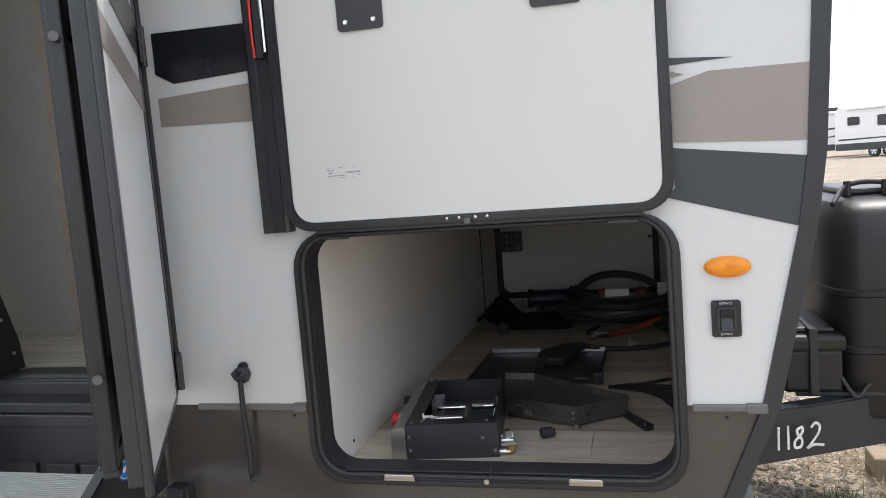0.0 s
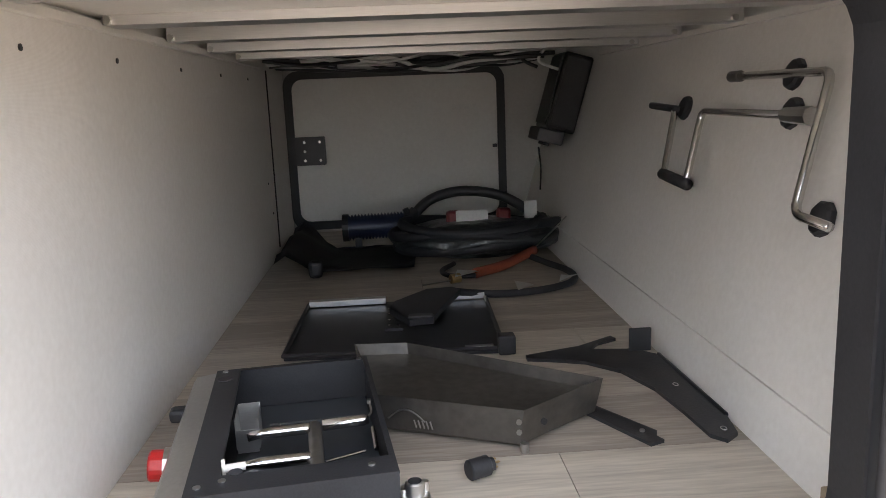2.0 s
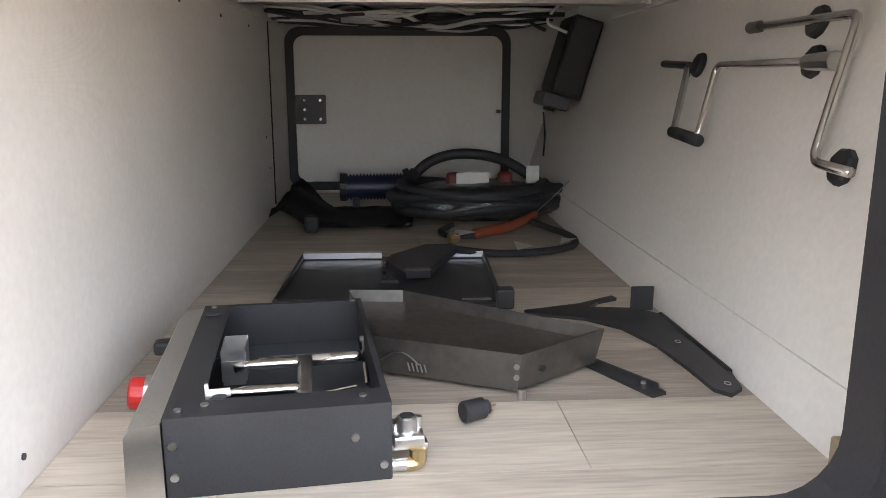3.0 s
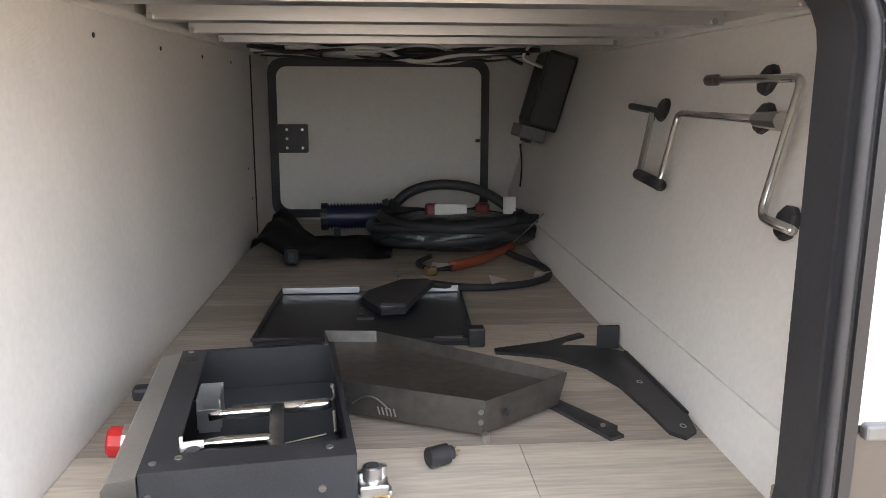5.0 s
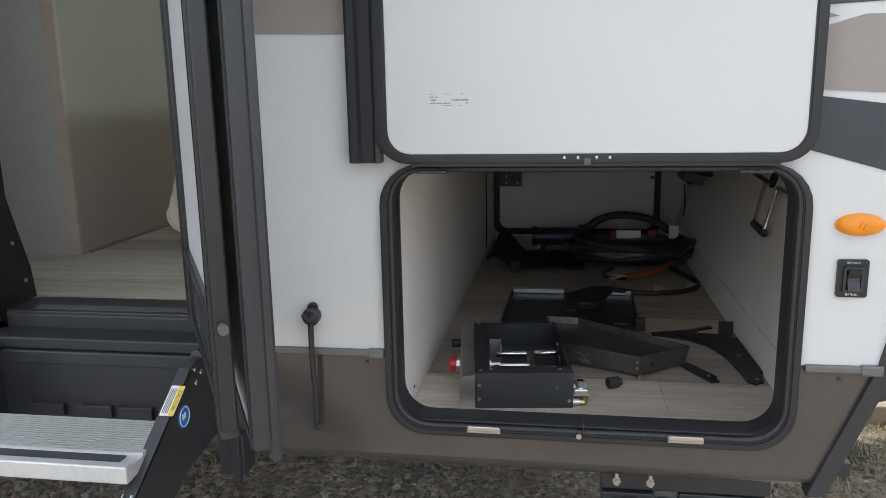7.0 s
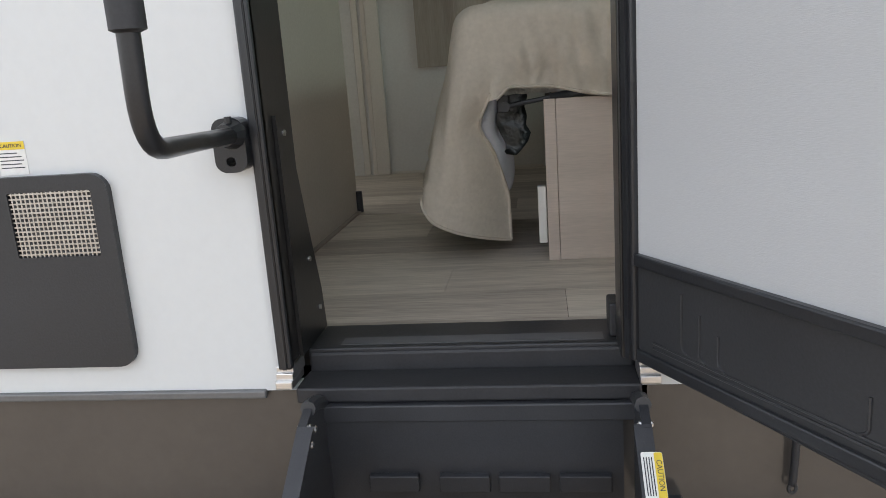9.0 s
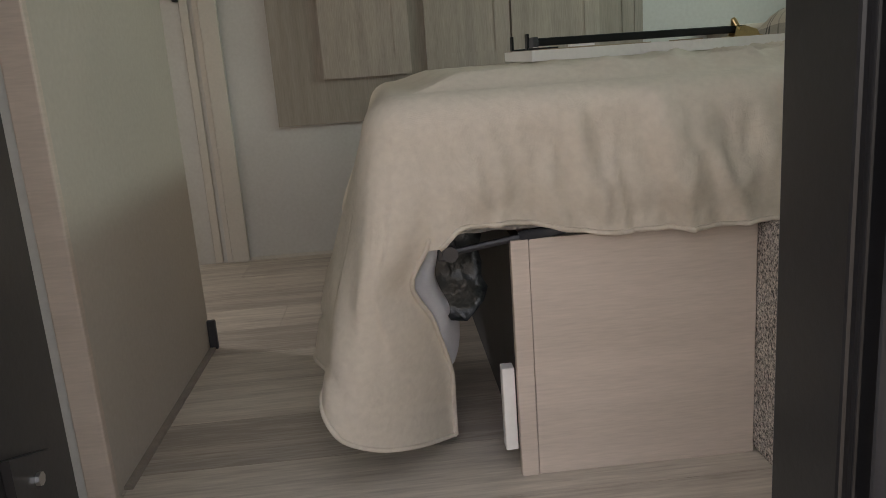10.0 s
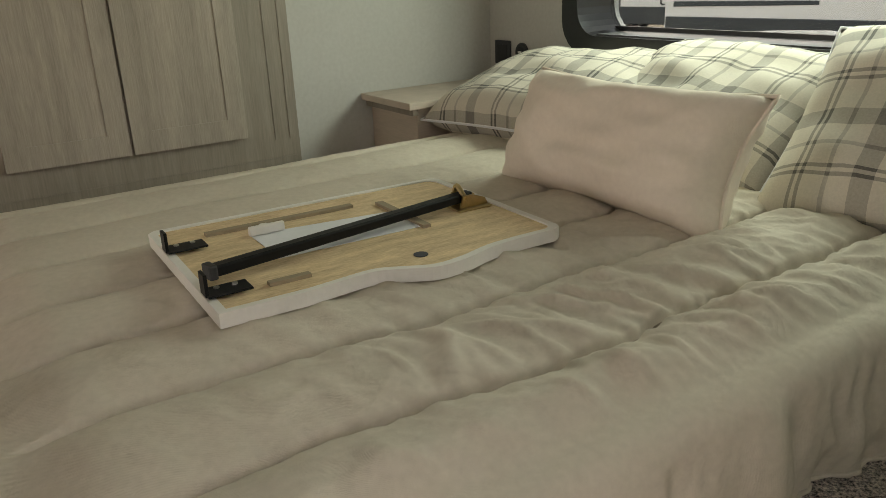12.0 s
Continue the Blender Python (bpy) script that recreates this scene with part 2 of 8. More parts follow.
PARTITION = weave("beige_cabinet_vinyl", (0.50, 0.45, 0.385), (0.44, 0.39, 0.33), 800, 0.55, 0.12)
TRIMCREAM = mat("cream_casing", (0.56, 0.52, 0.46), 0.5, vary=0.08, scale=6)
CARPET = mat("flecked_carpet", (0.66, 0.59, 0.52), 0.95, vary=0.5, scale=190, grain=330, bump=1.0, tint=(0.085, 0.073, 0.066), dist=0.012)
SPREAD = crumpled(weave("beige_bedspread", (0.645, 0.575, 0.475), (0.555, 0.49, 0.40), 1500, 0.85, 0.3), 0.2)
STITCH_SHADE = mat("brown_stitch_shade", (0.25, 0.205, 0.16), 0.9, vary=0.2, scale=60)
for node in CARPET.node_tree.nodes:
    if node.bl_idname == "ShaderNodeMapRange" and node.inputs["From Min"].default_value > 0.3:
        node.inputs["From Min"].default_value, node.inputs["From Max"].default_value = 0.50, 0.78
LINING = mat("white_lining", (0.74, 0.74, 0.76), 0.8, vary=0.06, scale=8, bump=0.1)
PINK = weave("cream_pillow_plush", (0.84, 0.735, 0.63), (0.78, 0.675, 0.575), 1200, 0.95, 0.3)
PLAID = plaid("plaid_cotton")
GLOSSBLACK = mat("gloss_black_steel", (0.006, 0.006, 0.007), 0.45, vary=0.2, scale=12, spec=0.25)
PLY = mat("plywood", (0.80, 0.62, 0.38), 0.6, vary=0.15, scale=6, grain=40, stretch=(2, 9, 9), bump=0.08, tint=(0.48, 0.33, 0.19))
EDGEWHITE = mat("white_table_edge", (0.78, 0.75, 0.70), 0.4, vary=0.06, scale=10)
AMBER = mat("amber_lens", (0.85, 0.28, 0.015), 0.22, vary=0.15, scale=30, grain=200, bump=0.4)
DARKRED = mat("dark_red_plastic", (0.14, 0.012, 0.012), 0.4, vary=0.2)
RED = mat("red_plastic", (0.55, 0.02, 0.02), 0.35, vary=0.1)
ORANGECABLE = mat("orange_sleeve", (0.28, 0.065, 0.03), 0.5, vary=0.15, scale=20)
PAPER = mat("paper_label", (0.78, 0.77, 0.74), 0.7, vary=0.08, scale=30)
YELLOW = mat("yellow_label", (0.75, 0.55, 0.05), 0.5, vary=0.05)
BLUE = mat("blue_sticker", (0.02, 0.17, 0.55), 0.35, vary=0.08)
FAINTINK = mat("faded_grey_ink", (0.30, 0.31, 0.34), 0.6, vary=0.25, scale=80)
INK = mat("dark_ink", (0.05, 0.05, 0.06), 0.6, vary=0.1)
CHALK = mat("white_chalk", (0.75, 0.75, 0.74), 0.9, vary=0.3, scale=60, bump=0.2)
DIRT = pebbled(mat("dry_dirt", (0.38, 0.315, 0.245), 0.95, vary=0.35, scale=1.3, grain=35, bump=1.0, tint=(0.20, 0.162, 0.122), dist=0.02))
STONE = mat("gravel_stone", (0.36, 0.32, 0.28), 0.85, vary=0.4, scale=14, grain=80, bump=0.4, tint=(0.14, 0.125, 0.11))
STRAW = mat("dry_straw", (0.35, 0.285, 0.18), 0.85, vary=0.3, scale=20)
GRASS = mat("green_grass", (0.09, 0.16, 0.035), 0.7, vary=0.35, scale=20)
WOODBLOCK = mat("weathered_timber", (0.33, 0.26, 0.175), 0.8, vary=0.25, scale=5, grain=50, stretch=(1, 8, 8), bump=0.3)
PROPANE = mat("dark_grey_propane_cover", (0.011, 0.0105, 0.0105), 0.42, vary=0.2, scale=6, grain=260, bump=0.12)
FRAMEPAINT = mat("satin_black_chassis", (0.025, 0.028, 0.033), 0.38, vary=0.25, scale=6, grain=90, bump=0.08)
TYRE = mat("tyre_rubber", (0.02, 0.02, 0.021), 0.8, vary=0.2)
CARWHITE = mat("white_car_paint", (0.78, 0.78, 0.78), 0.2, vary=0.02, coat=0.6)
DARKGLASS = mat("dark_window_glass", (0.01, 0.012, 0.015), 0.06, vary=0.1)
PLASTICBAG = mat("dark_plastic_film", (0.022, 0.028, 0.027), 0.3, vary=0.3, scale=14, grain=40, bump=0.6, spec=0.8, dist=0.01)
GLASS = glass("tinted_window_glass", (0.33, 0.38, 0.37))
HOSE = mat("navy_ribbed_hose", (0.018, 0.026, 0.060), 0.4, vary=0.2)
GREENINK = mat("dark_green_ink", (0.03, 0.10, 0.07), 0.6, vary=0.1)
REVEAL = mat("black_satin_reveal", (0.011, 0.011, 0.012), 0.3, vary=0.3, scale=9, grain=120, bump=0.06, spec=0.45)
WRAP = mat("crinkled_wrapping", (0.62, 0.60, 0.55), 0.15, vary=0.25, scale=40, grain=160, bump=0.8, spec=0.9, dist=0.006)
GREYCAP = mat("grey_plastic", (0.10, 0.10, 0.105), 0.45, vary=0.12, scale=12)

# ---- mesh helpers ----
W = 1.66    # outer face of the near side wall
FAR = 4.02  # inner face of the far side wall
FB = 0.705  # floor of the storage bay
FI = 0.94   # floor of the cabin
GZ = 0.105  # ground


def finish(name, bm, material, smooth=False):
    me = bpy.data.meshes.new(name)
    bmesh.ops.recalc_face_normals(bm, faces=bm.faces)
    bm.to_mesh(me)
    bm.free()
    for m in material if isinstance(material, (list, tuple)) else (material,):
        me.materials.append(m)
    if smooth:
        me.polygons.foreach_set("use_smooth", [True] * len(me.polygons))
        if smooth == "auto":
            me.set_sharp_from_angle(angle=radians(40))
    return me


def thing(name, at, label, category, group="", kind=""):
    """An Empty at a thing's base, which parents its parts."""
    ob = new(name)
    ob.empty_display_size = 0.05
    ob.location = at
    return tagged(ob, label, category, group, kind)


def part(name, bm, material, parent, label="", smooth=False):
    """One mesh, given in world metres, under a thing or part."""
    ob = new(name, finish(name, bm, material, smooth))
    if parent is not None:
        base, p = Matrix.Identity(4), parent
        while p is not None:
            base, p = Matrix.Translation(p.location) @ base, p.parent
        if parent.parent is None:
            ob.parent = parent
            ob.matrix_parent_inverse = Matrix.Translation(-parent.location)
        else:
            ob.parent = parent
    return tagged(ob, label)


def single(name, bm, material, label, category, group="", kind="", smooth=False):
    return tagged(new(name, finish(name, bm, material, smooth)), label, category, group, kind)


def setting(name, bm, material, label="", smooth=False):
    return tagged(new(name, finish(name, bm, material, smooth)), label, "", "", "structure")


def box(bm, x0, x1, y0, y1, z0, z1, bevel=0.0, seg=2, m=None):
    new_bm = bmesh.new()
    bmesh.ops.create_cube(new_bm, size=1.0)
    for v in new_bm.verts:
        v.co = Vector(((x0 + x1) / 2 + v.co.x * (x1 - x0), (y0 + y1) / 2 + v.co.y * (y1 - y0), (z0 + z1) / 2 + v.co.z * (z1 - z0)))
    if bevel:
        bmesh.ops.bevel(new_bm, geom=list(new_bm.edges), offset=bevel, segments=seg, affect="EDGES", profile=0.5)
    return absorb(bm, new_bm, m)


def absorb(bm, other, m=None):
    if m is not None:
        other.transform(m)
    tmp = bpy.data.meshes.new("tmp")
    other.to_mesh(tmp)
    other.free()
    bm.from_mesh(tmp)
    bpy.data.meshes.remove(tmp)
    return bm


def tube(bm, pts, r, n=10, closed=False, caps=True):
    """A round bar along a line; r is one radius or one for each point."""
    pts = [Vector(p) for p in pts]
    k = len(pts)
    rs = r if isinstance(r, (list, tuple)) else [r] * k
    rings, up = [], None
    for i, p in enumerate(pts):
        a, b = pts[i - 1] if (i or closed) else pts[0], pts[(i + 1) % k] if (i < k - 1 or closed) else pts[-1]
        d = (b - a).normalized()
        if up is None:
            up = d.orthogonal().normalized()
        up = (up - d * up.dot(d)).normalized()
        side = d.cross(up)
        rings.append([bm.verts.new(p + rs[i] * (math.cos(2 * math.pi * j / n) * up + math.sin(2 * math.pi * j / n) * side)) for j in range(n)])
    for i in range(k if closed else k - 1):
        a, b = rings[i], rings[(i + 1) % k]
        for j in range(n):
            bm.faces.new((a[j], a[(j + 1) % n], b[(j + 1) % n], b[j]))
    if caps and not closed:
        bm.faces.new(rings[0][::-1])
        bm.faces.new(rings[-1])
    return bm


def rounded(pts, radius, seg=5):
    """A bent line with its corners rounded."""
    pts = [Vector(p) for p in pts]
    out = [pts[0]]
    for a, b, c in zip(pts, pts[1:], pts[2:]):
        r = min(radius, (a - b).length * 0.48, (c - b).length * 0.48)
        p, q = b + (a - b).normalized() * r, b + (c - b).normalized() * r
        for i in range(seg + 1):
            s = i / seg
            out.append((1 - s) ** 2 * p + 2 * s * (1 - s) * b + s * s * q)
    out.append(pts[-1])
    return out


def spline(pts, per=8):
    """A smooth line through points."""
    pts = [Vector(p) for p in pts]
    ext = [2 * pts[0] - pts[1]] + pts + [2 * pts[-1] - pts[-2]]
    out = []
    for a, b, c, d in zip(ext, ext[1:], ext[2:], ext[3:]):
        for i in range(per):
            s = i / per
            out.append(0.5 * ((2 * b) + (c - a) * s + (2 * a - 5 * b + 4 * c - d) * s * s + (3 * b - a - 3 * c + d) * s ** 3))
    out.append(pts[-1])
    return out


def rrect(x0, x1, z0, z1, r, seg=6):
    """A rounded rectangle as a list of 2D points."""
    out = []
    for cx, cz, a0 in ((x1 - r, z1 - r, 0), (x0 + r, z1 - r, 90), (x0 + r, z0 + r, 180), (x1 - r, z0 + r, 270)):
        for i in range(seg + 1):
            a = radians(a0 + 90 * i / seg)
            out.append((cx + r * math.cos(a), cz + r * math.sin(a)))
    return out


XZ = lambda u, v, d: (u, d, v)
YZ = lambda u, v, d: (d, u, v)
XY = lambda u, v, d: (u, v, d)


def slab(bm, outline, holes, d0, d1, to=XZ):
    """A sheet with holes, d0 to d1 thick; to(u, v, d) gives the place."""
    other = bmesh.new()
    edges = []
    for loop in [outline] + list(holes):
        vs = [other.verts.new((u, v, 0)) for u, v in loop]
        edges += [other.edges.new((vs[i], vs[(i + 1) % len(vs)])) for i in range(len(vs))]
    bmesh.ops.triangle_fill(other, use_beauty=True, use_dissolve=False, edges=edges)
    faces = list(other.faces)
    ext = bmesh.ops.extrude_face_region(other, geom=faces)
    moved = {v for v in ext["geom"] if isinstance(v, bmesh.types.BMVert)}
    for v in other.verts:
        v.co = Vector(to(v.co.x, v.co.y, d1 if v in moved else d0))
    return absorb(bm, other)


def prism(bm, outline, d0, d1, to=XZ):
    return slab(bm, outline, [], d0, d1, to)


def ringslab(bm, outer, inner, d0, d1, to=XZ):
    """A frame between two loops with the same number of points."""
    n = len(outer)
    vs = [[bm.verts.new(to(u, v, d)) for u, v in loop] for loop in (outer, inner) for d in (d0, d1)]
    o0, o1, i0, i1 = vs
    for j in range(n):
        k = (j + 1) % n
        for a, b in ((o0, o1), (o1, i1), (i1, i0), (i0, o0)):
            bm.faces.new((a[j], a[k], b[k], b[j]))
    return bm


def disc(bm, c, axis, r, depth, n=16, bevel=0.0):
    """A short cylinder whose axis is a unit vector."""
    axis = Vector(axis).normalized()
    c = Vector(c)
    if bevel:
        pts = [c, c + axis * (depth - bevel), c + axis * depth]
        return tube(bm, pts, [r, r, r - bevel], n)
    return tube(bm, [c, c + axis * depth], r, n)


def words(text, size, m, material, name, parent, extrude=0.0006):
    """Built-in lettering as a mesh, on the plane of the pose m."""
    cu = bpy.data.curves.new("letters", "FONT")
    cu.body, cu.size, cu.extrude, cu.align_x, cu.align_y = text, size, extrude, "CENTER", "CENTER"
    tmp = new("letters", cu)
    me = bpy.data.meshes.new_from_object(tmp.evaluated_get(bpy.context.evaluated_depsgraph_get()))
    bpy.data.objects.remove(tmp)
    bpy.data.curves.remove(cu)
    me.transform(m)
    me.materials.clear()
    me.materials.append(material)
    ob = new(name, me)
    if parent is not None:
        ob.parent = parent
        ob.matrix_parent_inverse = Matrix.Translation(-parent.location)
    return ob


FACE = lambda x, y, z, ry=0: pose(x, y, z, 90, ry, 0)  # lettering that faces the walker

# ---- the trailer's shell ----
PROFILE = [(0.10, 0.62), (0.113, 0.654), (0.211, 0.896), (0.289, 1.258), (0.308, 1.40), (0.323, 1.69), (0.328, 2.1), (0.30, 2.5), (0.2, 2.8), (0.02, 3.02), (-0.2, 3.08)]
DOOR = (-1.752, -1.135, 0.9006, 2.78)
BAY = (-0.746, 0.042, 0.743, 1.290)


def profile_x(z):
    for (xa, za), (xb, zb) in zip(PROFILE, PROFILE[1:]):
        if za <= z <= zb:
            return xa + (xb - xa) * (z - za) / (zb - za)
    return PROFILE[0][0] if z < PROFILE[0][1] else PROFILE[-1][0]


def side_walls():
    # white upper wall: cut round the bay's upper part, and the doorway down to its foot
    a, b, c, d = BAY[0] - 0.004, BAY[1] + 0.004, BAY[3] + 0.004, 0.06
    arch = [(b, 0.90)] + [(b - d + d * math.cos(radians(t)), c - d + d * math.sin(radians(t))) for t in range(0, 91, 15)] + [(a + d + d * math.cos(radians(t)), c - d + d * math.sin(radians(t))) for t in range(90, 181, 15)] + [(a, 0.90)]
    outline = [(-6.0, 0.90), (a, 0.90)] + arch[::-1][1:-1] + [(b, 0.90), (profile_x(0.90), 0.90)] + PROFILE[3:] + [(-6.0, 3.08)]
    bm = bmesh.new()
    slab(bm, outline, [[(DOOR[0], DOOR[2]), (DOOR[1], DOOR[2]), (DOOR[1], DOOR[3]), (DOOR[0], DOOR[3])]], W, W + 0.05, XZ)
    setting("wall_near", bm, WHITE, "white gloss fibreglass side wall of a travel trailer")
    # lower skirt, rolled under at its foot
    bm = bmesh.new()
    e = 0.002
    lowarch = [(b, 0.898)] + [(b - d + d * math.cos(radians(-t)), BAY[2] - 0.004 + d - d * math.sin(radians(t))) for t in range(0, 91, 15)] + [(a + d - d * math.sin(radians(t)), BAY[2] - 0.004 + d - d * math.cos(radians(t))) for t in range(0, 91, 15)] + [(a, 0.898)]
    prism(bm, [(-6.0, 0.66), (-6.0, 0.898), (DOOR[0] + 0.02, 0.898), (DOOR[0] + 0.02, 0.66)], W + 0.004, W + 0.05)
    prism(bm, [(DOOR[0] + 0.0201, 0.66), (DOOR[0] + 0.0201, 0.864), (DOOR[1] - 0.0201, 0.864), (DOOR[1] - 0.0201, 0.66)], W + 0.006, W + 0.05)
    prism(bm, [(DOOR[1] - 0.02, 0.66), (DOOR[1] - 0.02, 0.898)] + [(a, 0.898)] + lowarch[::-1][1:-1] + [(b, 0.898), (profile_x(0.898), 0.898), (profile_x(0.66), 0.66)], W + 0.004, W + 0.05)
    for i in range(6):
        t0, t1 = radians(15 * i), radians(15 * (i + 1))
        z0, z1 = 0.66 - 0.03 * math.sin(t0), 0.66 - 0.03 * math.sin(t1)
        y0, y1 = W + 0.034 - 0.03 * math.cos(t0), W + 0.034 - 0.03 * math.cos(t1)
        vs = [bm.verts.new(p) for p in ((-6.0, y0, z0), (profile_x(0.66), y0, z0), (profile_x(0.66), y1, z1), (-6.0, y1, z1))]
        bm.faces.new(vs)
    setting("wall_skirt", bm, SKIRT, "dark grey-brown metal skirt below the white wall")
    # far side wall
    bm = bmesh.new()
    # the second hole is for the added hall window, out of view
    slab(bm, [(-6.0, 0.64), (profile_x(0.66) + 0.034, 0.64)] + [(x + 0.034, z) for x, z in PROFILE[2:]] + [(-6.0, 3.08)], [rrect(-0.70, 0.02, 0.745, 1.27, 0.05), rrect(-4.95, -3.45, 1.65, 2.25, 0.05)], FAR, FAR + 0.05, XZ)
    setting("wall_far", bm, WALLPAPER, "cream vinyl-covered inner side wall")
    bm = bmesh.new()
    box(bm, -6.05, -6.0, W, FAR + 0.05, 0.64, 3.08)
    setting("wall_rear", bm, WALLPAPER, "cream vinyl end wall of the trailer")


def front_and_roof():
    bm = bmesh.new()
    prof = PROFILE
    for (xa, za), (xb, zb) in zip(prof, prof[1:]):
        if 1.6 < za < 2.2:
            continue
        vs = [bm.verts.new(p) for p in ((xa + 0.03, W + 0.002, za), (xa + 0.03, FAR + 0.048, za), (xb + 0.03, FAR + 0.048, zb), (xb + 0.03, W + 0.002, zb))]
        bm.faces.new(vs)
    bmesh.ops.solidify(bm, geom=list(bm.faces), thickness=0.02)
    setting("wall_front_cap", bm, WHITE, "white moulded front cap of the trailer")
    bm = bmesh.new()
    slab(bm, [(W + 0.05, 1.42), (FAR, 1.42), (FAR, 2.9), (W + 0.05, 2.9)], [rrect(2.28, 3.60, 1.785, 2.30, 0.09)], 0.20, 0.235, YZ)
    setting("wall_front", bm, WALLPAPER, "cream inner head wall behind the bed")
    bm = bmesh.new()
    slab(bm, [(W + 0.05, 1.69), (FAR, 1.69), (FAR, 2.5), (W + 0.05, 2.5)], [rrect(2.30, 3.58, 1.80, 2.28, 0.08)], 0.335, 0.352, YZ)
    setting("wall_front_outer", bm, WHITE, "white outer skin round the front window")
    bm = bmesh.new()
    box(bm, -6.0, 0.199, W + 0.05, FAR, 2.88, 2.91)
    setting("ceiling", bm, WALLPAPER, "plain cream cabin ceiling")
    bm = bmesh.new()
    box(bm, -6.05, 0.1, W - 0.02, FAR + 0.07, 3.05, 3.10, 0.01)
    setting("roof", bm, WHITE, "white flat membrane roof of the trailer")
    # dark trim down the front edge
    bm = bmesh.new()
    n = len(PROFILE)
    for (xa, za), (xb, zb) in zip(PROFILE, PROFILE[1:]):
        for y0, y1 in ((W - 0.006, W + 0.03),):
            vs = [bm.verts.new((xa + dx, y, za)) for dx, y in ((0, y0), (0.034, y0), (0.034, y1), (0, y1))] + [bm.verts.new((xb + dx, y, zb)) for dx, y in ((0, y0), (0.034, y0), (0.034, y1), (0, y1))]
            for j in range(4):
                k = (j + 1) % 4
                bm.faces.new((vs[j], vs[k], vs[4 + k], vs[4 + j]))
    setting("trim_front_edge", bm, EDGE, "charcoal corner trim down the trailer's front edge")


def graphics():
    """Vinyl bands on the white wall."""
    g = thing("side_graphics", (-0.4, W, 1.5), "tan, slate and black vinyl graphic bands on white wall", "decal", kind="structure")
    y0, y1 = W - 0.002, W + 0.001
    px = profile_x
    L0, L1 = -1.075, -0.70
    bm = prism(bmesh.new(), [(-1.075, 1.567), (-0.772, 1.558), (-0.772, 1.648), (-1.075, 1.632)], y0, y1)
    part("tan_band", bm, TAN, g)
    bm = prism(bmesh.new(), [(-1.075, 1.687), (-1.03, 1.662), (-0.772, 1.675), (-0.772, 1.775), (-1.075, 1.78)], y0, y1)
    part("black_band", bm, BLACKGFX, g)
    bm = prism(bmesh.new(), [(0.064, 1.436), (px(1.421), 1.421), (px(1.566), 1.566), (0.135, 1.568), (0.064, 1.548)], y0, y1)
    part("tan_band", bm, TAN, g)
    bm = prism(bmesh.new(), [(0.064, 1.425), (px(1.39), 1.392), (px(1.258), 1.258), (0.040, 1.330), (0.064, 1.345)], y0, y1)
    part("slate_band", bm, SLATE, g)
    bm = prism(bmesh.new(), [(0.064, 1.586), (0.18, 1.59), (0.064, 1.60)], y0, y1)
    part("spike", bm, SLATE, g)
    bm = prism(bmesh.new(), [(0.064, 1.562), (0.09, 1.566), (0.064, 1.574)], y0, y1)
    part("spike", bm, TAN, g)
    bm = prism(bmesh.new(), [(-2.9, 0.902), (-2.40, 0.902), (-2.55, 0.94), (-2.69, 0.983), (-2.9, 1.06)], y0, y1)
    part("skirt_swoosh", bm, SKIRT, g)


def skirt_rail():
    r = thing("skirt_rail", (-1.0, W, 0.9), "thin grey plastic rail along the skirt's top edge", "rail", kind="structure")
    for x0, x1 in ((-6.0, -1.79), (-1.06, -0.795), (0.078, 0.19)):
        bm = box(bmesh.new(), x0, x1, W - 0.009, W + 0.003, 0.888, 0.903, 0.003)
        part("rail_strip", bm, RAILGREY, r)
    for x0, x1 in ((-0.81, -0.774), (0.18, 0.222)):
        bm = box(bmesh.new(), x0, x1, W - 0.011, W + 0.003, 0.884, 0.906, 0.004)
        part("rail_end_cap", bm, RAILGREY, r)
    for x, z in ((-0.815, 0.872), (0.145, 0.872)):
        bm = disc(bmesh.new(), (x, W + 0.004, z), (0, -1, 0), 0.004, 0.004, 8)
        part("rivet", bm, BLACKSTEEL, r)


side_walls()
front_and_roof()
graphics()
skirt_rail()


# ---- ground and distance ----
def ground():
    bm = bmesh.new()
    pts = [-2500, -300, -60, -20] + [-9 + 0.45 * i for i in range(40)] + [11, 20, 60, 300, 2500]
    xs, ys = pts, [p + 2 for p in pts]
    grid = []
    for x in xs:
        row = []
        for y in ys:
            near = max(abs(x), abs(y - 2)) < 9
            z = GZ + (0.025 * noise.noise(Vector((x * 0.9, y * 0.9, 0))) if near else 0.0)
            row.append(bm.verts.new((x, y, z)))
        grid.append(row)
    for i in range(len(xs) - 1):
        for j in range(len(ys) - 1):
            bm.faces.new((grid[i][j], grid[i + 1][j], grid[i + 1][j + 1], grid[i][j + 1]))
    setting("ground", bm, DIRT, "dry brown dirt and gravel lot", smooth=True)


ground()


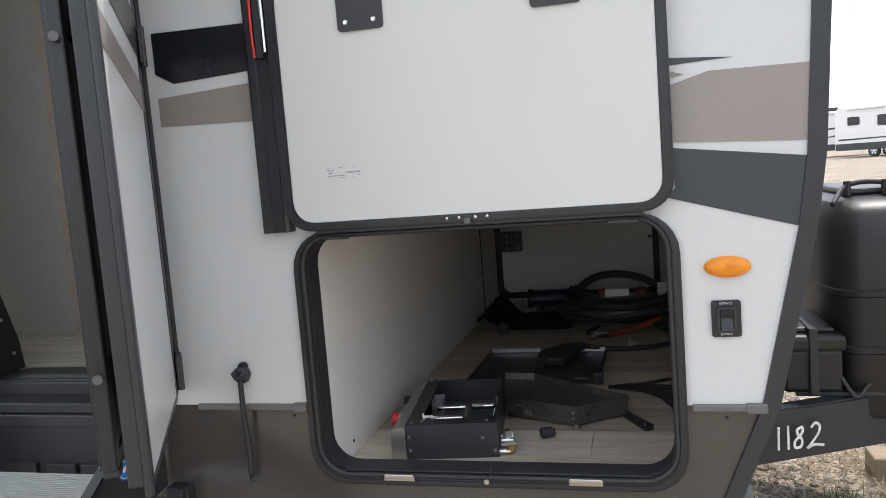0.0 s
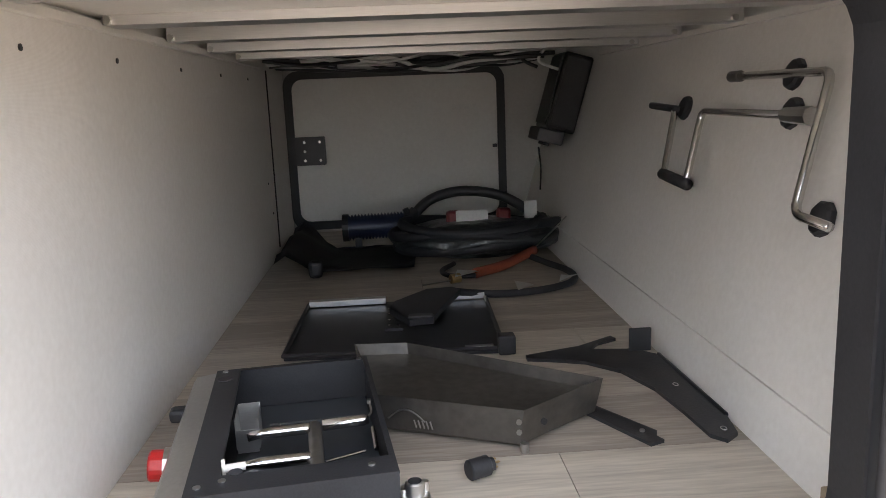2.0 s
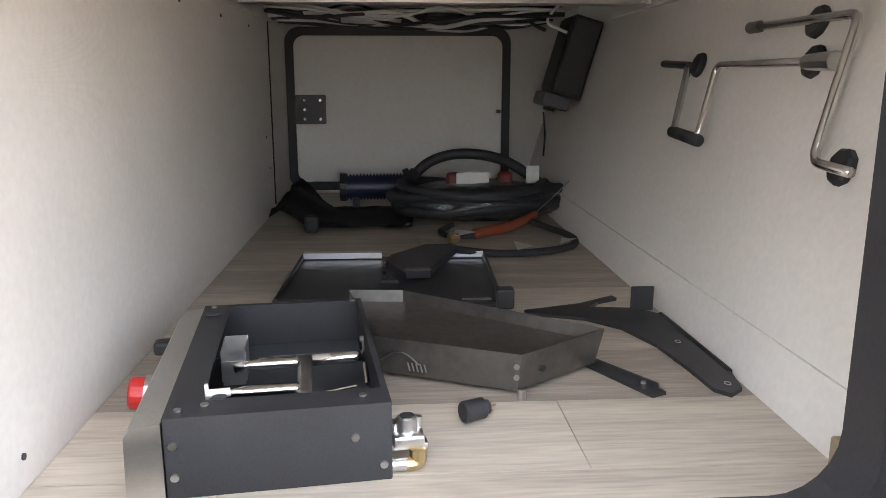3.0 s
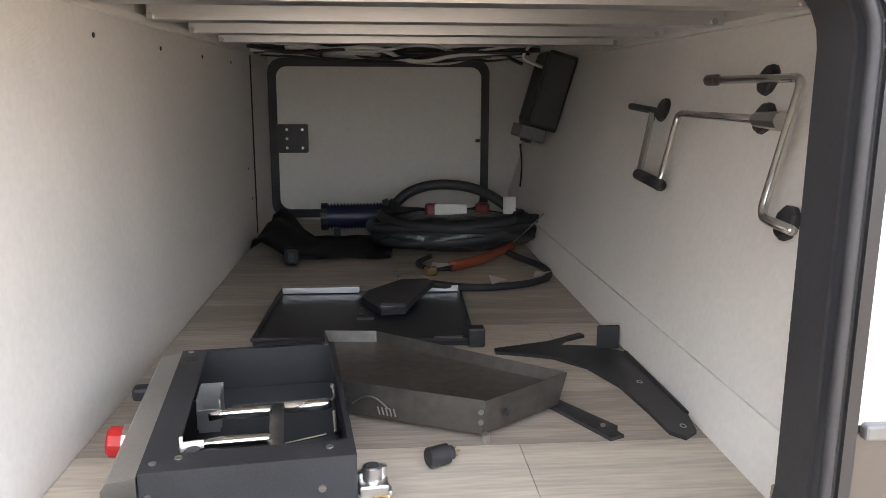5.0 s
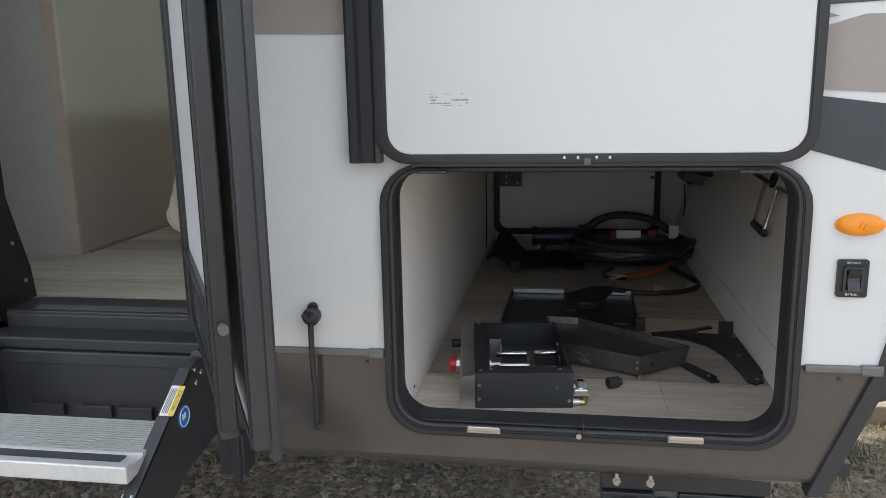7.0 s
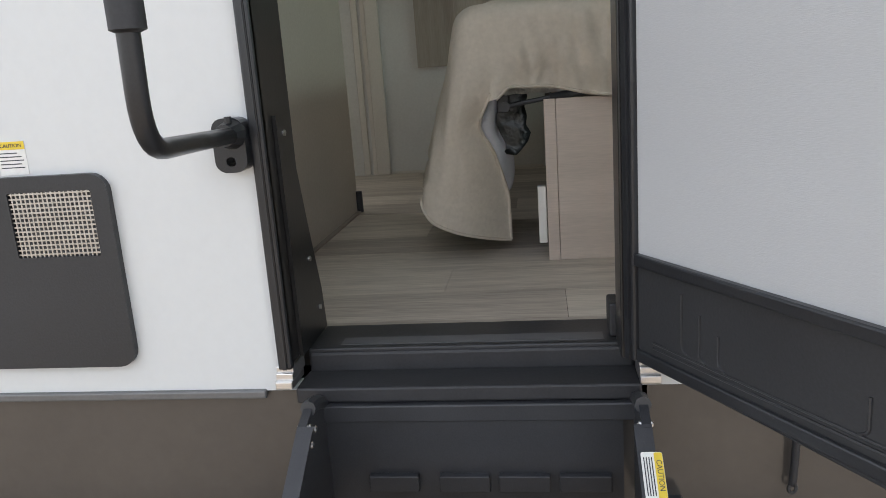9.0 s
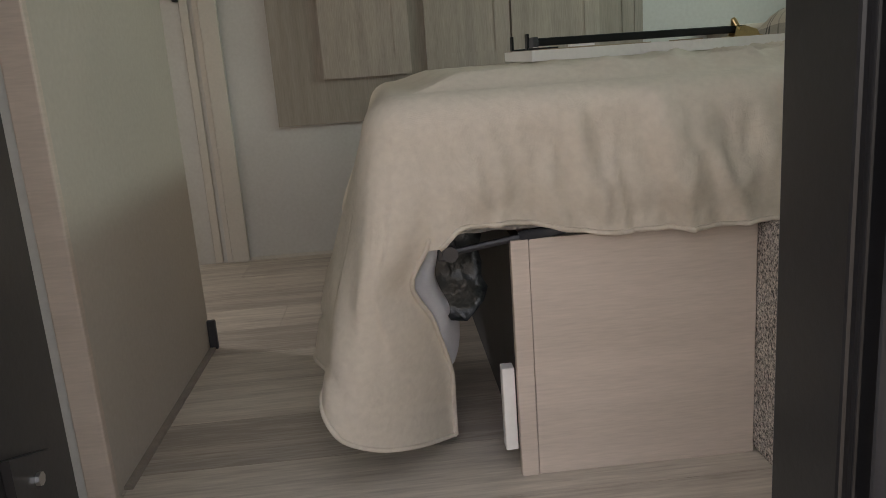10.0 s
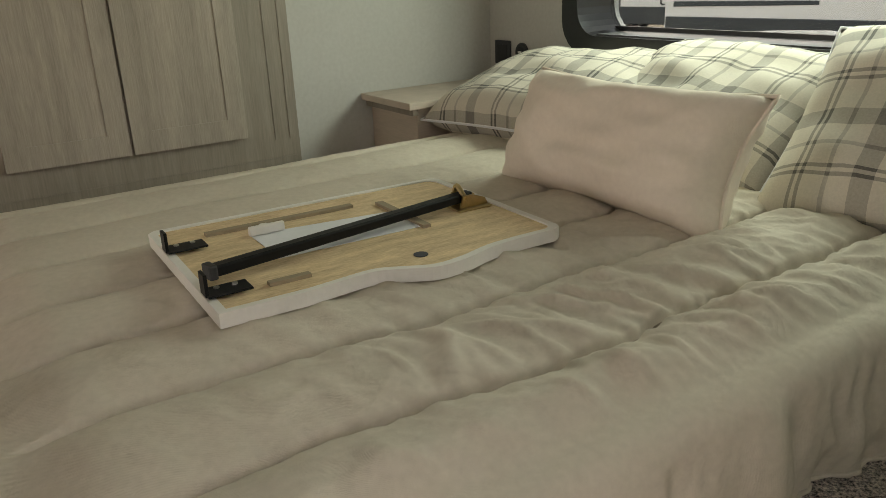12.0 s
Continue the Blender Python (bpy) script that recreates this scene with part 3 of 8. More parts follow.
# ---- storage bay shell ----
def bay_shell():
    sl = lambda z: 0.125 + 0.29 * (z - FB)
    bm = bmesh.new()
    box(bm, -0.80, -0.753, W + 0.051, 2.33, FB - 0.02, 1.325)
    box(bm, -0.80, -0.753, 2.33, FAR - 0.001, FB - 0.02, 1.385)
    setting("wall_bay_left", bm, LINER, "beige linen-textured storage bay partition")
    bm = bmesh.new()
    prism(bm, [(sl(FB - 0.02), FB - 0.02), (sl(1.40), 1.40), (sl(1.40) + 0.012, 1.40), (sl(FB - 0.02) + 0.012, FB - 0.02)], W + 0.051, FAR - 0.001, XZ)
    setting("wall_bay_slope", bm, LINER, "beige sloping front wall of the storage bay")
    bm = bmesh.new()
    box(bm, -0.7529, 0.30, W + 0.051, 2.330, 1.3195, 1.325)
    box(bm, -0.7529, 0.30, 2.3305, FAR - 0.001, 1.375, 1.385)
    box(bm, -0.7529, 0.30, 2.3305, 2.336, 1.3195, 1.3745)
    setting("ceiling_bay", bm, EDGEWHITE, "pale underside of the bed platform over the bay")
    bm = bmesh.new()
    box(bm, -0.753, 0.115, W + 0.02, FAR - 0.001, FB - 0.03, FB - 0.004)
    setting("floor_bay_base", bm, SUBFLOOR)
    bm = bmesh.new()
    box(bm, -6.0, 0.2, W + 0.05, FAR - 0.001, 0.64, 0.67)
    setting("underbelly", bm, BLACKSTEEL, "black underbelly sheet")


bay_shell()


# ---- cabin shell ----
def cabin_shell():
    bm = bmesh.new()
    box(bm, -6.0, -0.81, W + 0.11, FAR - 0.001, FI - 0.04, FI - 0.004)
    setting("floor_cabin_base", bm, SUBFLOOR)
    bm = bmesh.new()
    box(bm, -3.4, -1.955, 2.385, 3.09, FI, 2.879)
    setting("wall_wardrobe", bm, PARTITION, "beige vinyl side of a built-in wardrobe")
    bm = bmesh.new()
    box(bm, -3.4, -1.997, 2.373, 2.384, FI, 2.879)
    setting("wall_wardrobe_end", bm, WALLPAPER, "pale vinyl end panel of the wardrobe")
    bm = bmesh.new()
    box(bm, -1.9965, -1.952, 2.366, 2.3845, FI, 2.879, 0.003)
    setting("trim_wardrobe_edge", bm, OAK, "pale oak edge strip at the wardrobe corner")
    # hall casing on the far wall
    bm = bmesh.new()
    box(bm, -2.070, -2.008, FAR - 0.018, FAR - 0.001, FI, 2.879, 0.004)
    box(bm, -2.090, -2.071, FAR - 0.010, FAR - 0.001, FI, 2.879, 0.002)
    box(bm, -2.135, -2.105, FAR - 0.006, FAR - 0.001, FI, 2.879, 0.004)
    setting("trim_casing", bm, TRIMCREAM, "cream upright wall casing strip")
    bm = bmesh.new()
    box(bm, -2.007, -1.30, FAR - 0.006, FAR - 0.001, FI, FI + 0.012)
    setting("baseboard", bm, TRIMCREAM)
    # carpeted ledge over the bay, beside the bed base
    bm = bmesh.new()
    box(bm, -0.919, -0.801, W + 0.051, 2.334, FI, 1.328, 0.012, 3)
    box(bm, -0.912, 0.199, W + 0.052, 2.333, 1.3255, 1.3284, 0.0008)
    setting("floor_carpet_ledge", bm, CARPET, "grey-brown flecked carpet over a raised ledge")
    bm = bmesh.new()
    box(bm, -0.885, 0.199, 2.337, FAR - 0.001, 1.386, 1.40)
    setting("floor_bed_platform", bm, OAK, "plain board platform under the bed")


cabin_shell()

# ---- storage bay opening and its raised flap ----
def bay_frame():
    f = thing("bay_door_frame", (-0.35, W, 0.716), "black rounded rubber-sealed frame round the storage bay opening", "frame", kind="structure")
    loops = [rrect(-0.772, 0.068, 0.716, 1.302, 0.085), rrect(-0.7525, 0.0485, 0.735, 1.294, 0.072), rrect(-0.7490, 0.0455, 0.740, 1.291, 0.068), rrect(-0.7455, 0.0420, 0.746, 1.287, 0.064)]
    bm = ringslab(bmesh.new(), loops[0], loops[1], W - 0.016, W + 0.002)
    bmesh.ops.bevel(bm, geom=[e for e in bm.edges if abs(e.verts[0].co.y - e.verts[1].co.y) < 1e-4 and e.verts[0].co.y < W], offset=0.005, segments=2, affect="EDGES")
    part("outer_flange", bm, TRIM, f, smooth="auto")
    bm = ringslab(bmesh.new(), loops[1], loops[2], W - 0.004, W + 0.066)
    part("inner_flange", bm, EDGE, f)
    bm = tube(bmesh.new(), [(u, W - 0.008, v) for u, v in rrect(-0.7505, 0.0465, 0.738, 1.292, 0.070)], 0.006, 8, closed=True)
    part("rubber_seal", bm, RUBBER, f, "black bulb seal", smooth=True)
    bm = ringslab(bmesh.new(), loops[2], loops[3], W + 0.012, W + 0.066)
    part("liner", bm, RUBBER, f)
    bm = box(bmesh.new(), -0.70, -0.01, W + 0.004, W + 0.060, 0.7405, 0.7455, 0.002)
    part("sill_strip", bm, RUBBER, f)
    bm = box(bmesh.new(), -0.352, -0.35, W - 0.017, W + 0.0, 0.742, 0.762)
    part("seal_joint", bm, BLACKSTEEL, f)
    for x in (-0.56, -0.145):
        c = bmesh.new()
        box(c, x - 0.036, x + 0.036, W - 0.021, W - 0.002, 0.729, 0.742, 0.002)
        box(c, x - 0.034, x + 0.034, W - 0.024, W - 0.018, 0.735, 0.746, 0.002)
        part("latch_keeper", c, STEEL, f, "bright steel latch keeper")
    for x in (-0.36,):
        part("screw", disc(bmesh.new(), (x, W - 0.015, 0.732), (0, -1, 0), 0.006, 0.004, 10), STEEL, f)
    for x in (-0.66, -0.04):
        c = bmesh.new()
        box(c, x - 0.03, x + 0.03, W - 0.022, W - 0.012, 1.283, 1.290, 0.002)
        for dx in (-0.012, 0.006):
            disc(c, (x + dx, W - 0.02, 1.2875), (0, -1, 0), 0.004, 0.004, 8)
        part("hinge_clip", c, EDGE, f)


def bay_flap():
    f = thing("bay_flap_door", (-0.35, W - 0.03, 1.30), "white storage bay flap door raised open against the wall", "hatch door")
    y0, y1 = W - 0.036, W - 0.008
    outer, inner = rrect(-0.768, 0.062, 1.305, 1.86, 0.062), rrect(-0.744, 0.040, 1.324, 1.842, 0.046)
    bm = ringslab(bmesh.new(), outer, inner, y0 - 0.004, y1)
    bmesh.ops.bevel(bm, geom=[e for e in bm.edges if abs(e.verts[0].co.y - e.verts[1].co.y) < 1e-4 and e.verts[0].co.y < y0], offset=0.004, segments=2, affect="EDGES")
    part("edge_frame", bm, TRIM, f, "black rounded edge trim", smooth="auto")
    bm = prism(bmesh.new(), rrect(-0.745, 0.041, 1.323, 1.843, 0.046), y0, y1 - 0.002)
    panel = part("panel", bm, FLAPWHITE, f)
    bm = box(bmesh.new(), -0.70, 0.0, y0 + 0.006, y0 + 0.02, 1.298, 1.306, 0.002)
    part("hinge_strip", bm, EDGE, f)
    c = box(bmesh.new(), -0.361, -0.347, y0 - 0.009, y0 - 0.002, 1.302, 1.315, 0.002)
    catch = part("catch", c, GREYCAP, f, "grey plastic catch")
    for x in (-0.398, -0.372, -0.337, -0.312):
        part("rivet", disc(bmesh.new(), (x, y0 - 0.003, 1.3155), (0, -1, 0), 0.0036, 0.003, 12, 0.0015), CHROME, f, "bright rivet head")
    for x0 in (-0.602, -0.196):
        c = prism(bmesh.new(), rrect(x0, x0 + 0.10, 1.722, 1.82, 0.008, 3), y0 - 0.006, y0 + 0.001)
        lp = part("latch_plate", c, BLACKSTEEL, f, "black latch backing plate")
        for dx in (0.018, 0.08):
            for dz in (0.018, 0.08):
                part("screw", disc(bmesh.new(), (x0 + dx, y0 - 0.005, 1.722 + dz), (0, -1, 0), 0.006, 0.004, 10, 0.002), CHROME, lp)
    s = prism(bmesh.new(), [(-0.662, 1.416), (-0.578, 1.416), (-0.578, 1.4445), (-0.662, 1.4445)], y0 - 0.0006, y0)
    st = part("sticker", s, FLAPWHITE, f, "small white printed sticker")
    ink = bmesh.new()
    rng = random.Random(4)
    for row, (z, h) in enumerate(((1.440, 0.0012), (1.4345, 0.0022), (1.4285, 0.0035), (1.4225, 0.0022), (1.418, 0.0012))):
        x = -0.66 + rng.random() * 0.012
        while x < -0.582:
            w = 0.003 + rng.random() * 0.012
            if rng.random() < 0.7:
                box(ink, x, min(x + w, -0.58), y0 - 0.0010, y0 - 0.0006, z - h / 2, z + h / 2)
            x += w + 0.002 + (0.02 if rng.random() < 0.15 else 0)
    part("print", ink, FAINTINK, st)


def awning_arm():
    a = thing("awning_arm", (-0.8, W, 1.304), "black ribbed aluminium awning arm on the white wall", "awning arm")
    c = bmesh.new()
    out = [(-0.826, W), (-0.826, W - 0.03), (-0.820, W - 0.034), (-0.806, W - 0.034), (-0.800, W - 0.026), (-0.776, W - 0.026), (-0.770, W - 0.034), (-0.762, W - 0.030), (-0.762, W)]
    prism(c, out, 1.306, 2.7, XY)
    part("channel", c, TRIM, a)
    c = prism(bmesh.new(), [(-0.796, W - 0.040), (-0.780, W - 0.040), (-0.780, W - 0.027), (-0.796, W - 0.027)], 1.69, 2.6, XY)
    part("inner_arm", c, BLACKSTEEL, a)
    part("red_wire", tube(bmesh.new(), spline([(-0.800, W - 0.040, 1.69), (-0.801, W - 0.043, 1.75), (-0.798, W - 0.042, 1.9), (-0.8, W - 0.04, 2.1)]), 0.003, 6), RED, a, "thin red wire")
    part("gas_rod", tube(bmesh.new(), [(-0.774, W - 0.04, 1.70), (-0.774, W - 0.04, 2.3)], 0.005, 8), CHROME, a, "bright rod")


def strap_hook():
    s = thing("door_strap", (-0.93, W, 0.72), "black rubber holdback strap hanging from a wall clip", "strap")
    part("clip_base", prism(bmesh.new(), rrect(-0.940, -0.918, 0.955, 1.005, 0.010, 4), W - 0.010, W), RUBBER, s)
    c = bmesh.new()
    disc(c, (-0.929, W - 0.005, 0.978), (0, -1, 0), 0.019, 0.024, 16, 0.006)
    tube(c, rounded([(-0.942, W - 0.03, 0.985), (-0.929, W - 0.038, 0.972), (-0.915, W - 0.03, 0.985)], 0.01), 0.006, 8)
    part("clip_knob", c, RUBBER, s, smooth="auto")
    part("tail", tube(bmesh.new(), spline([(-0.929, W - 0.024, 0.965), (-0.930, W - 0.022, 0.88), (-0.929, W - 0.016, 0.80), (-0.931, W - 0.012, 0.728)]), [0.0065] * 24 + [0.0055], 8), RUBBER, s, smooth=True)
    ring = [(-0.931 + 0.006 * math.cos(t), W - 0.012, 0.722 + 0.008 * math.sin(t)) for t in [i * math.pi / 8 for i in range(16)]]
    part("eye", tube(bmesh.new(), ring, 0.003, 6, closed=True), RUBBER, s)


def marker_light():
    m = thing("marker_light", (0.156, W, 1.184), "oval amber marker light on the white wall", "marker light")
    el = lambda a, b, n=28: [(0.156 + a * math.cos(2 * math.pi * i / n), 1.184 + b * math.sin(2 * math.pi * i / n)) for i in range(n)]
    bm = bmesh.new()
    prev = None
    for a, b, y in ((0.045, 0.0215, W), (0.044, 0.0208, W - 0.008), (0.039, 0.0175, W - 0.014), (0.028, 0.012, W - 0.018), (0.01, 0.004, W - 0.019)):
        ring = [bm.verts.new((u, y, v)) for u, v in el(a, b)]
        if prev:
            for j in range(28):
                bm.faces.new((prev[j], prev[(j + 1) % 28], ring[(j + 1) % 28], ring[j]))
        prev = ring
    bm.faces.new(prev)
    part("lens", bm, AMBER, m, smooth=True)
    c = bmesh.new()
    for i in range(4):
        a = i * math.pi / 2 + 0.4
        disc(c, (0.156 + 0.006 * math.cos(a), W - 0.0185, 1.184 + 0.005 * math.sin(a)), (0, -1, 0), 0.0025, 0.003, 8)
    part("bulb_dimple", c, AMBER, m)
    part("screw", disc(bmesh.new(), (0.116, W - 0.006, 1.184), (0, -1, 0), 0.0028, 0.004, 8), BLACKSTEEL, m)


def jack_switch():
    s = thing("rocker_switch", (0.15, W, 1.044), "black rocker switch plate lettered retract and extend", "switch")
    part("plate", prism(bmesh.new(), rrect(0.122, 0.178, 1.043, 1.117, 0.005, 3), W - 0.007, W), TRIM, s)
    part("bezel", ringslab(bmesh.new(), rrect(0.132, 0.169, 1.053, 1.104, 0.004, 3), rrect(0.137, 0.164, 1.058, 1.099, 0.003, 3), W - 0.012, W - 0.006), BLACKSTEEL, s)
    c = bmesh.new()
    prism(c, [(W - 0.006, 1.058), (W - 0.020, 1.058), (W - 0.012, 1.076), (W - 0.011, 1.082), (W - 0.024, 1.099), (W - 0.006, 1.099)], 0.1395, 0.1615, YZ)
    part("rocker", c, BLACKSTEEL, s)
    for x in (0.127, 0.173):
        for z in (1.049, 1.111):
            part("screw", disc(bmesh.new(), (x, W - 0.006, z), (0, -1, 0), 0.0028, 0.002, 8), BLACKSTEEL, s)
    words("RETRACT", 0.0058, FACE(0.15, W - 0.0073, 1.1108), PAPER, "lettering", s, 0.0004)
    words("EXTEND", 0.0058, FACE(0.15, W - 0.0073, 1.0485), PAPER, "lettering", s, 0.0004)


bay_frame()
bay_flap()
awning_arm()
strap_hook()
marker_light()
jack_switch()


# ---- entrance: frame, two open doors, sill and steps ----
def door_frame():
    f = thing("door_frame", (-1.44, W, 0.92), "black aluminium entrance door frame", "door frame", kind="structure")
    outer = [(-1.778, 0.915), (-1.778, 2.82), (-1.098, 2.82), (-1.098, 0.915)]
    for name, x0, x1 in (("jamb", -1.760, -1.736), ("jamb", -1.142, -1.098)):
        c = bmesh.new()
        box(c, x0, x1, W - 0.016, W + 0.002, 0.942, 2.82, 0.004)
        box(c, x0 + 0.010, x0 + 0.016, W - 0.020, W - 0.012, 0.944, 2.81)
        part(name, c, TRIM, f)
    for x0, x1 in ((-1.752, -1.736), (-1.196, -1.135)):
        c = bmesh.new()
        box(c, x0, x1, W - 0.012, W + (0.13 if x0 < -1.5 else 0.075), 0.95, 2.79, 0.003)
        box(c, x0 + 0.006, x1 - 0.006, W - 0.018, W - 0.010, 0.955, 2.79, 0.002)
        part("reveal", c, REVEAL, f)
    part("head", box(bmesh.new(), -1.778, -1.098, W - 0.022, W + 0.06, 2.78, 2.82, 0.004), TRIM, f)
    for x0, x1 in ((-1.768, -1.738), (-1.168, -1.135)):
        c = bmesh.new()
        box(c, x0, x1, W - 0.018, W + 0.05, 0.908, 0.922, 0.002)
        box(c, x0, x1, W - 0.010, W + 0.06, 0.921, 0.934, 0.002)
        box(c, x0, x1, W - 0.004, W + 0.06, 0.933, 0.944, 0.002)
        part("sill_end", c, ALU, f, "bright stepped aluminium sill end")
    c = prism(bmesh.new(), [(W + 0.03, 0.95), (W + 0.185, 0.95), (W + 0.175, 1.03), (W + 0.135, 1.16), (W + 0.085, 1.34), (W + 0.03, 1.36)], -1.7355, -1.729, YZ)
    g = part("jamb_guard", c, REVEAL, f)
    for y, z in ((W + 0.06, 1.33), (W + 0.12, 1.10), (W + 0.15, 1.0)):
        part("screw", disc(bmesh.new(), (-1.729, y, z), (1, 0, 0), 0.005, 0.003, 8), STEEL, g)
    part("corner_block", box(bmesh.new(), -1.205, -1.178, W + 0.10, W + 0.16, 0.946, 1.005, 0.004), RUBBER, f)


def hinged(px, py, dx=0.489, dy=-0.872):
    """Pose of a leaf: u runs from its hinge, v out of the face that looks at the doorway."""
    d = Vector((dx, dy, 0)).normalized()
    n = Vector((d.y, -d.x, 0))
    m = Matrix.Identity(4)
    m.col[0][:3], m.col[1][:3], m.col[2][:3], m.col[3][:3] = d, n, (0, 0, 1), (px, py, 0)
    return m


def leafpart(name, fill, m, material, parent, label="", smooth=False):
    bm = bmesh.new()
    fill(bm)
    bm.transform(m)
    return part(name, bm, material, parent, label, smooth)


def screen_door():
    m = hinged(-1.174, 1.632, 0.513, -0.858)
    d = thing("screen_door", (-1.174, 1.632, 0.96), "black framed screen door standing open with grey sheet and kick panel", "door")
    L = 0.61
    for u0, u1 in ((0.0, 0.026), (L - 0.045, L)):
        def fill(bm, u0=u0, u1=u1):
            box(bm, u0, u1, 0.0, 0.024, 0.965, 2.76, 0.003)
            box(bm, u0 + 0.008, u0 + 0.014, 0.022, 0.029, 0.967, 2.75)
            box(bm, u1 - 0.014, u1 - 0.008, 0.022, 0.029, 0.967, 2.75)
        leafpart("stile", fill, m, TRIM, d)
    leafpart("bottom_rail", lambda bm: box(bm, 0.026, L - 0.045, 0.002, 0.022, 0.965, 0.985, 0.003), m, TRIM, d)
    leafpart("kick_rail", lambda bm: box(bm, 0.026, L - 0.045, 0.002, 0.026, 1.115, 1.133, 0.003), m, TRIM, d)
    leafpart("mid_rail", lambda bm: box(bm, 0.026, L - 0.045, 0.002, 0.026, 1.685, 1.72, 0.003), m, TRIM, d)
    leafpart("top_rail", lambda bm: box(bm, 0.026, L - 0.045, 0.0, 0.024, 2.72, 2.76, 0.003), m, TRIM, d)
    k = leafpart("kick_panel", lambda bm: box(bm, 0.026, L - 0.045, 0.008, 0.016, 0.985, 1.115), m, KICK, d, "black ribbed plastic kick panel")

    def ribs(bm):
        for i, (u, h) in enumerate(((0.12, 0.075), (0.155, 0.055), (0.19, 0.035), (L - 0.13, 0.075), (L - 0.165, 0.055), (L - 0.2, 0.035))):
            s = 1 if i < 3 else -1
            tube(bm, rounded([(u, 0.0165, 1.018 + h), (u, 0.0165, 1.012), (u + 0.012 * s, 0.0165, 1.006)], 0.006), 0.0022, 6)
        tube(bm, [(0.06, 0.0165, 1.004), (L - 0.07, 0.0165, 1.004)], 0.002, 6)
        tube(bm, [(0.06, 0.0165, 0.996), (L - 0.07, 0.0165, 0.996)], 0.002, 6)
    leafpart("embossed_rib", ribs, m, KICK, k)
    leafpart("lower_sheet", lambda bm: box(bm, 0.026, L - 0.045, 0.010, 0.015, 1.133, 1.685), m, SCREEN, d, "translucent grey screen sheet")
    leafpart("upper_sheet", lambda bm: box(bm, 0.026, L - 0.045, 0.010, 0.015, 1.72, 2.72), m, SCREEN, d, "translucent grey screen sheet")
    for z in (1.118, 1.135, 1.66, 1.677):
        leafpart("bolt", lambda bm, z=z: disc(bm, (L - 0.022, 0.024, z), (0, 1, 0), 0.006, 0.004, 12, 0.002), m, CHROME, d, "bright bolt head")
    for z in (1.125, 1.67):
        leafpart("stop_knob", lambda bm, z=z: disc(bm, (L - 0.0, 0.012, z), (1, 0, 0), 0.008, 0.014, 10), m, GREYCAP, d)
    leafpart("foot_clip", lambda bm: box(bm, L - 0.05, L - 0.006, -0.002, 0.026, 0.952, 0.966, 0.003), m, BLACKSTEEL, d)


def entry_door():
    m = hinged(-1.124, 1.615)
    d = thing("entry_door", (-1.124, 1.615, 0.93), "white entry door with black edge trim standing wide open", "door")
    L = 0.585
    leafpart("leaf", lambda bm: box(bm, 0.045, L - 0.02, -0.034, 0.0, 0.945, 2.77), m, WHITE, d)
    for name, u0, u1 in (("edge_trim", 0.0, 0.045), ("edge_trim", L - 0.02, L + 0.012)):
        def fill(bm, u0=u0, u1=u1):
            box(bm, u0, u1, -0.036, 0.002, 0.94, 2.78, 0.003)
            box(bm, u0 + 0.008, u0 + 0.012, 0.001, 0.005, 0.942, 2.77)
        leafpart(name, fill, m, EDGE, d)
    leafpart("edge_seal", lambda bm: tube(bm, [(L + 0.012, -0.030, 0.925), (L + 0.012, -0.030, 2.78)], 0.008, 10), m, EDGE, d, "rounded dark edge bead")
    leafpart("bottom_trim", lambda bm: box(bm, 0.045, L - 0.02, -0.036, 0.003, 0.932, 0.945, 0.002), m, EDGE, d)
    leafpart("tan_stripe", lambda bm: prism(bm, [(0.045, 1.60), (L - 0.02, 1.66), (L - 0.02, 1.72), (0.045, 1.66)], -0.0360, -0.0335, XZ), m, TAN, d)
    leafpart("black_stripe", lambda bm: prism(bm, [(0.045, 1.72), (L - 0.02, 1.78), (L - 0.02, 1.86), (0.045, 1.82)], -0.0360, -0.0335, XZ), m, BLACKGFX, d)
    for z in (0.99, 1.75, 2.5):
        def fill(bm, z=z):
            tube(bm, [(0.0, -0.044, z - 0.045), (0.0, -0.044, z + 0.045)], 0.007, 8)
            box(bm, -0.004, 0.026, -0.044, -0.038, z - 0.04, z + 0.04, 0.002)
            box(bm, -0.022, 0.0, -0.046, -0.036, z - 0.04, z + 0.04, 0.002)
            for dz in (-0.025, 0.0, 0.025):
                disc(bm, (0.014, -0.043, z + dz), (0, -1, 0), 0.005, 0.003, 8)
        leafpart("hinge", fill, m, BLACKSTEEL, d, "dark butt hinge")


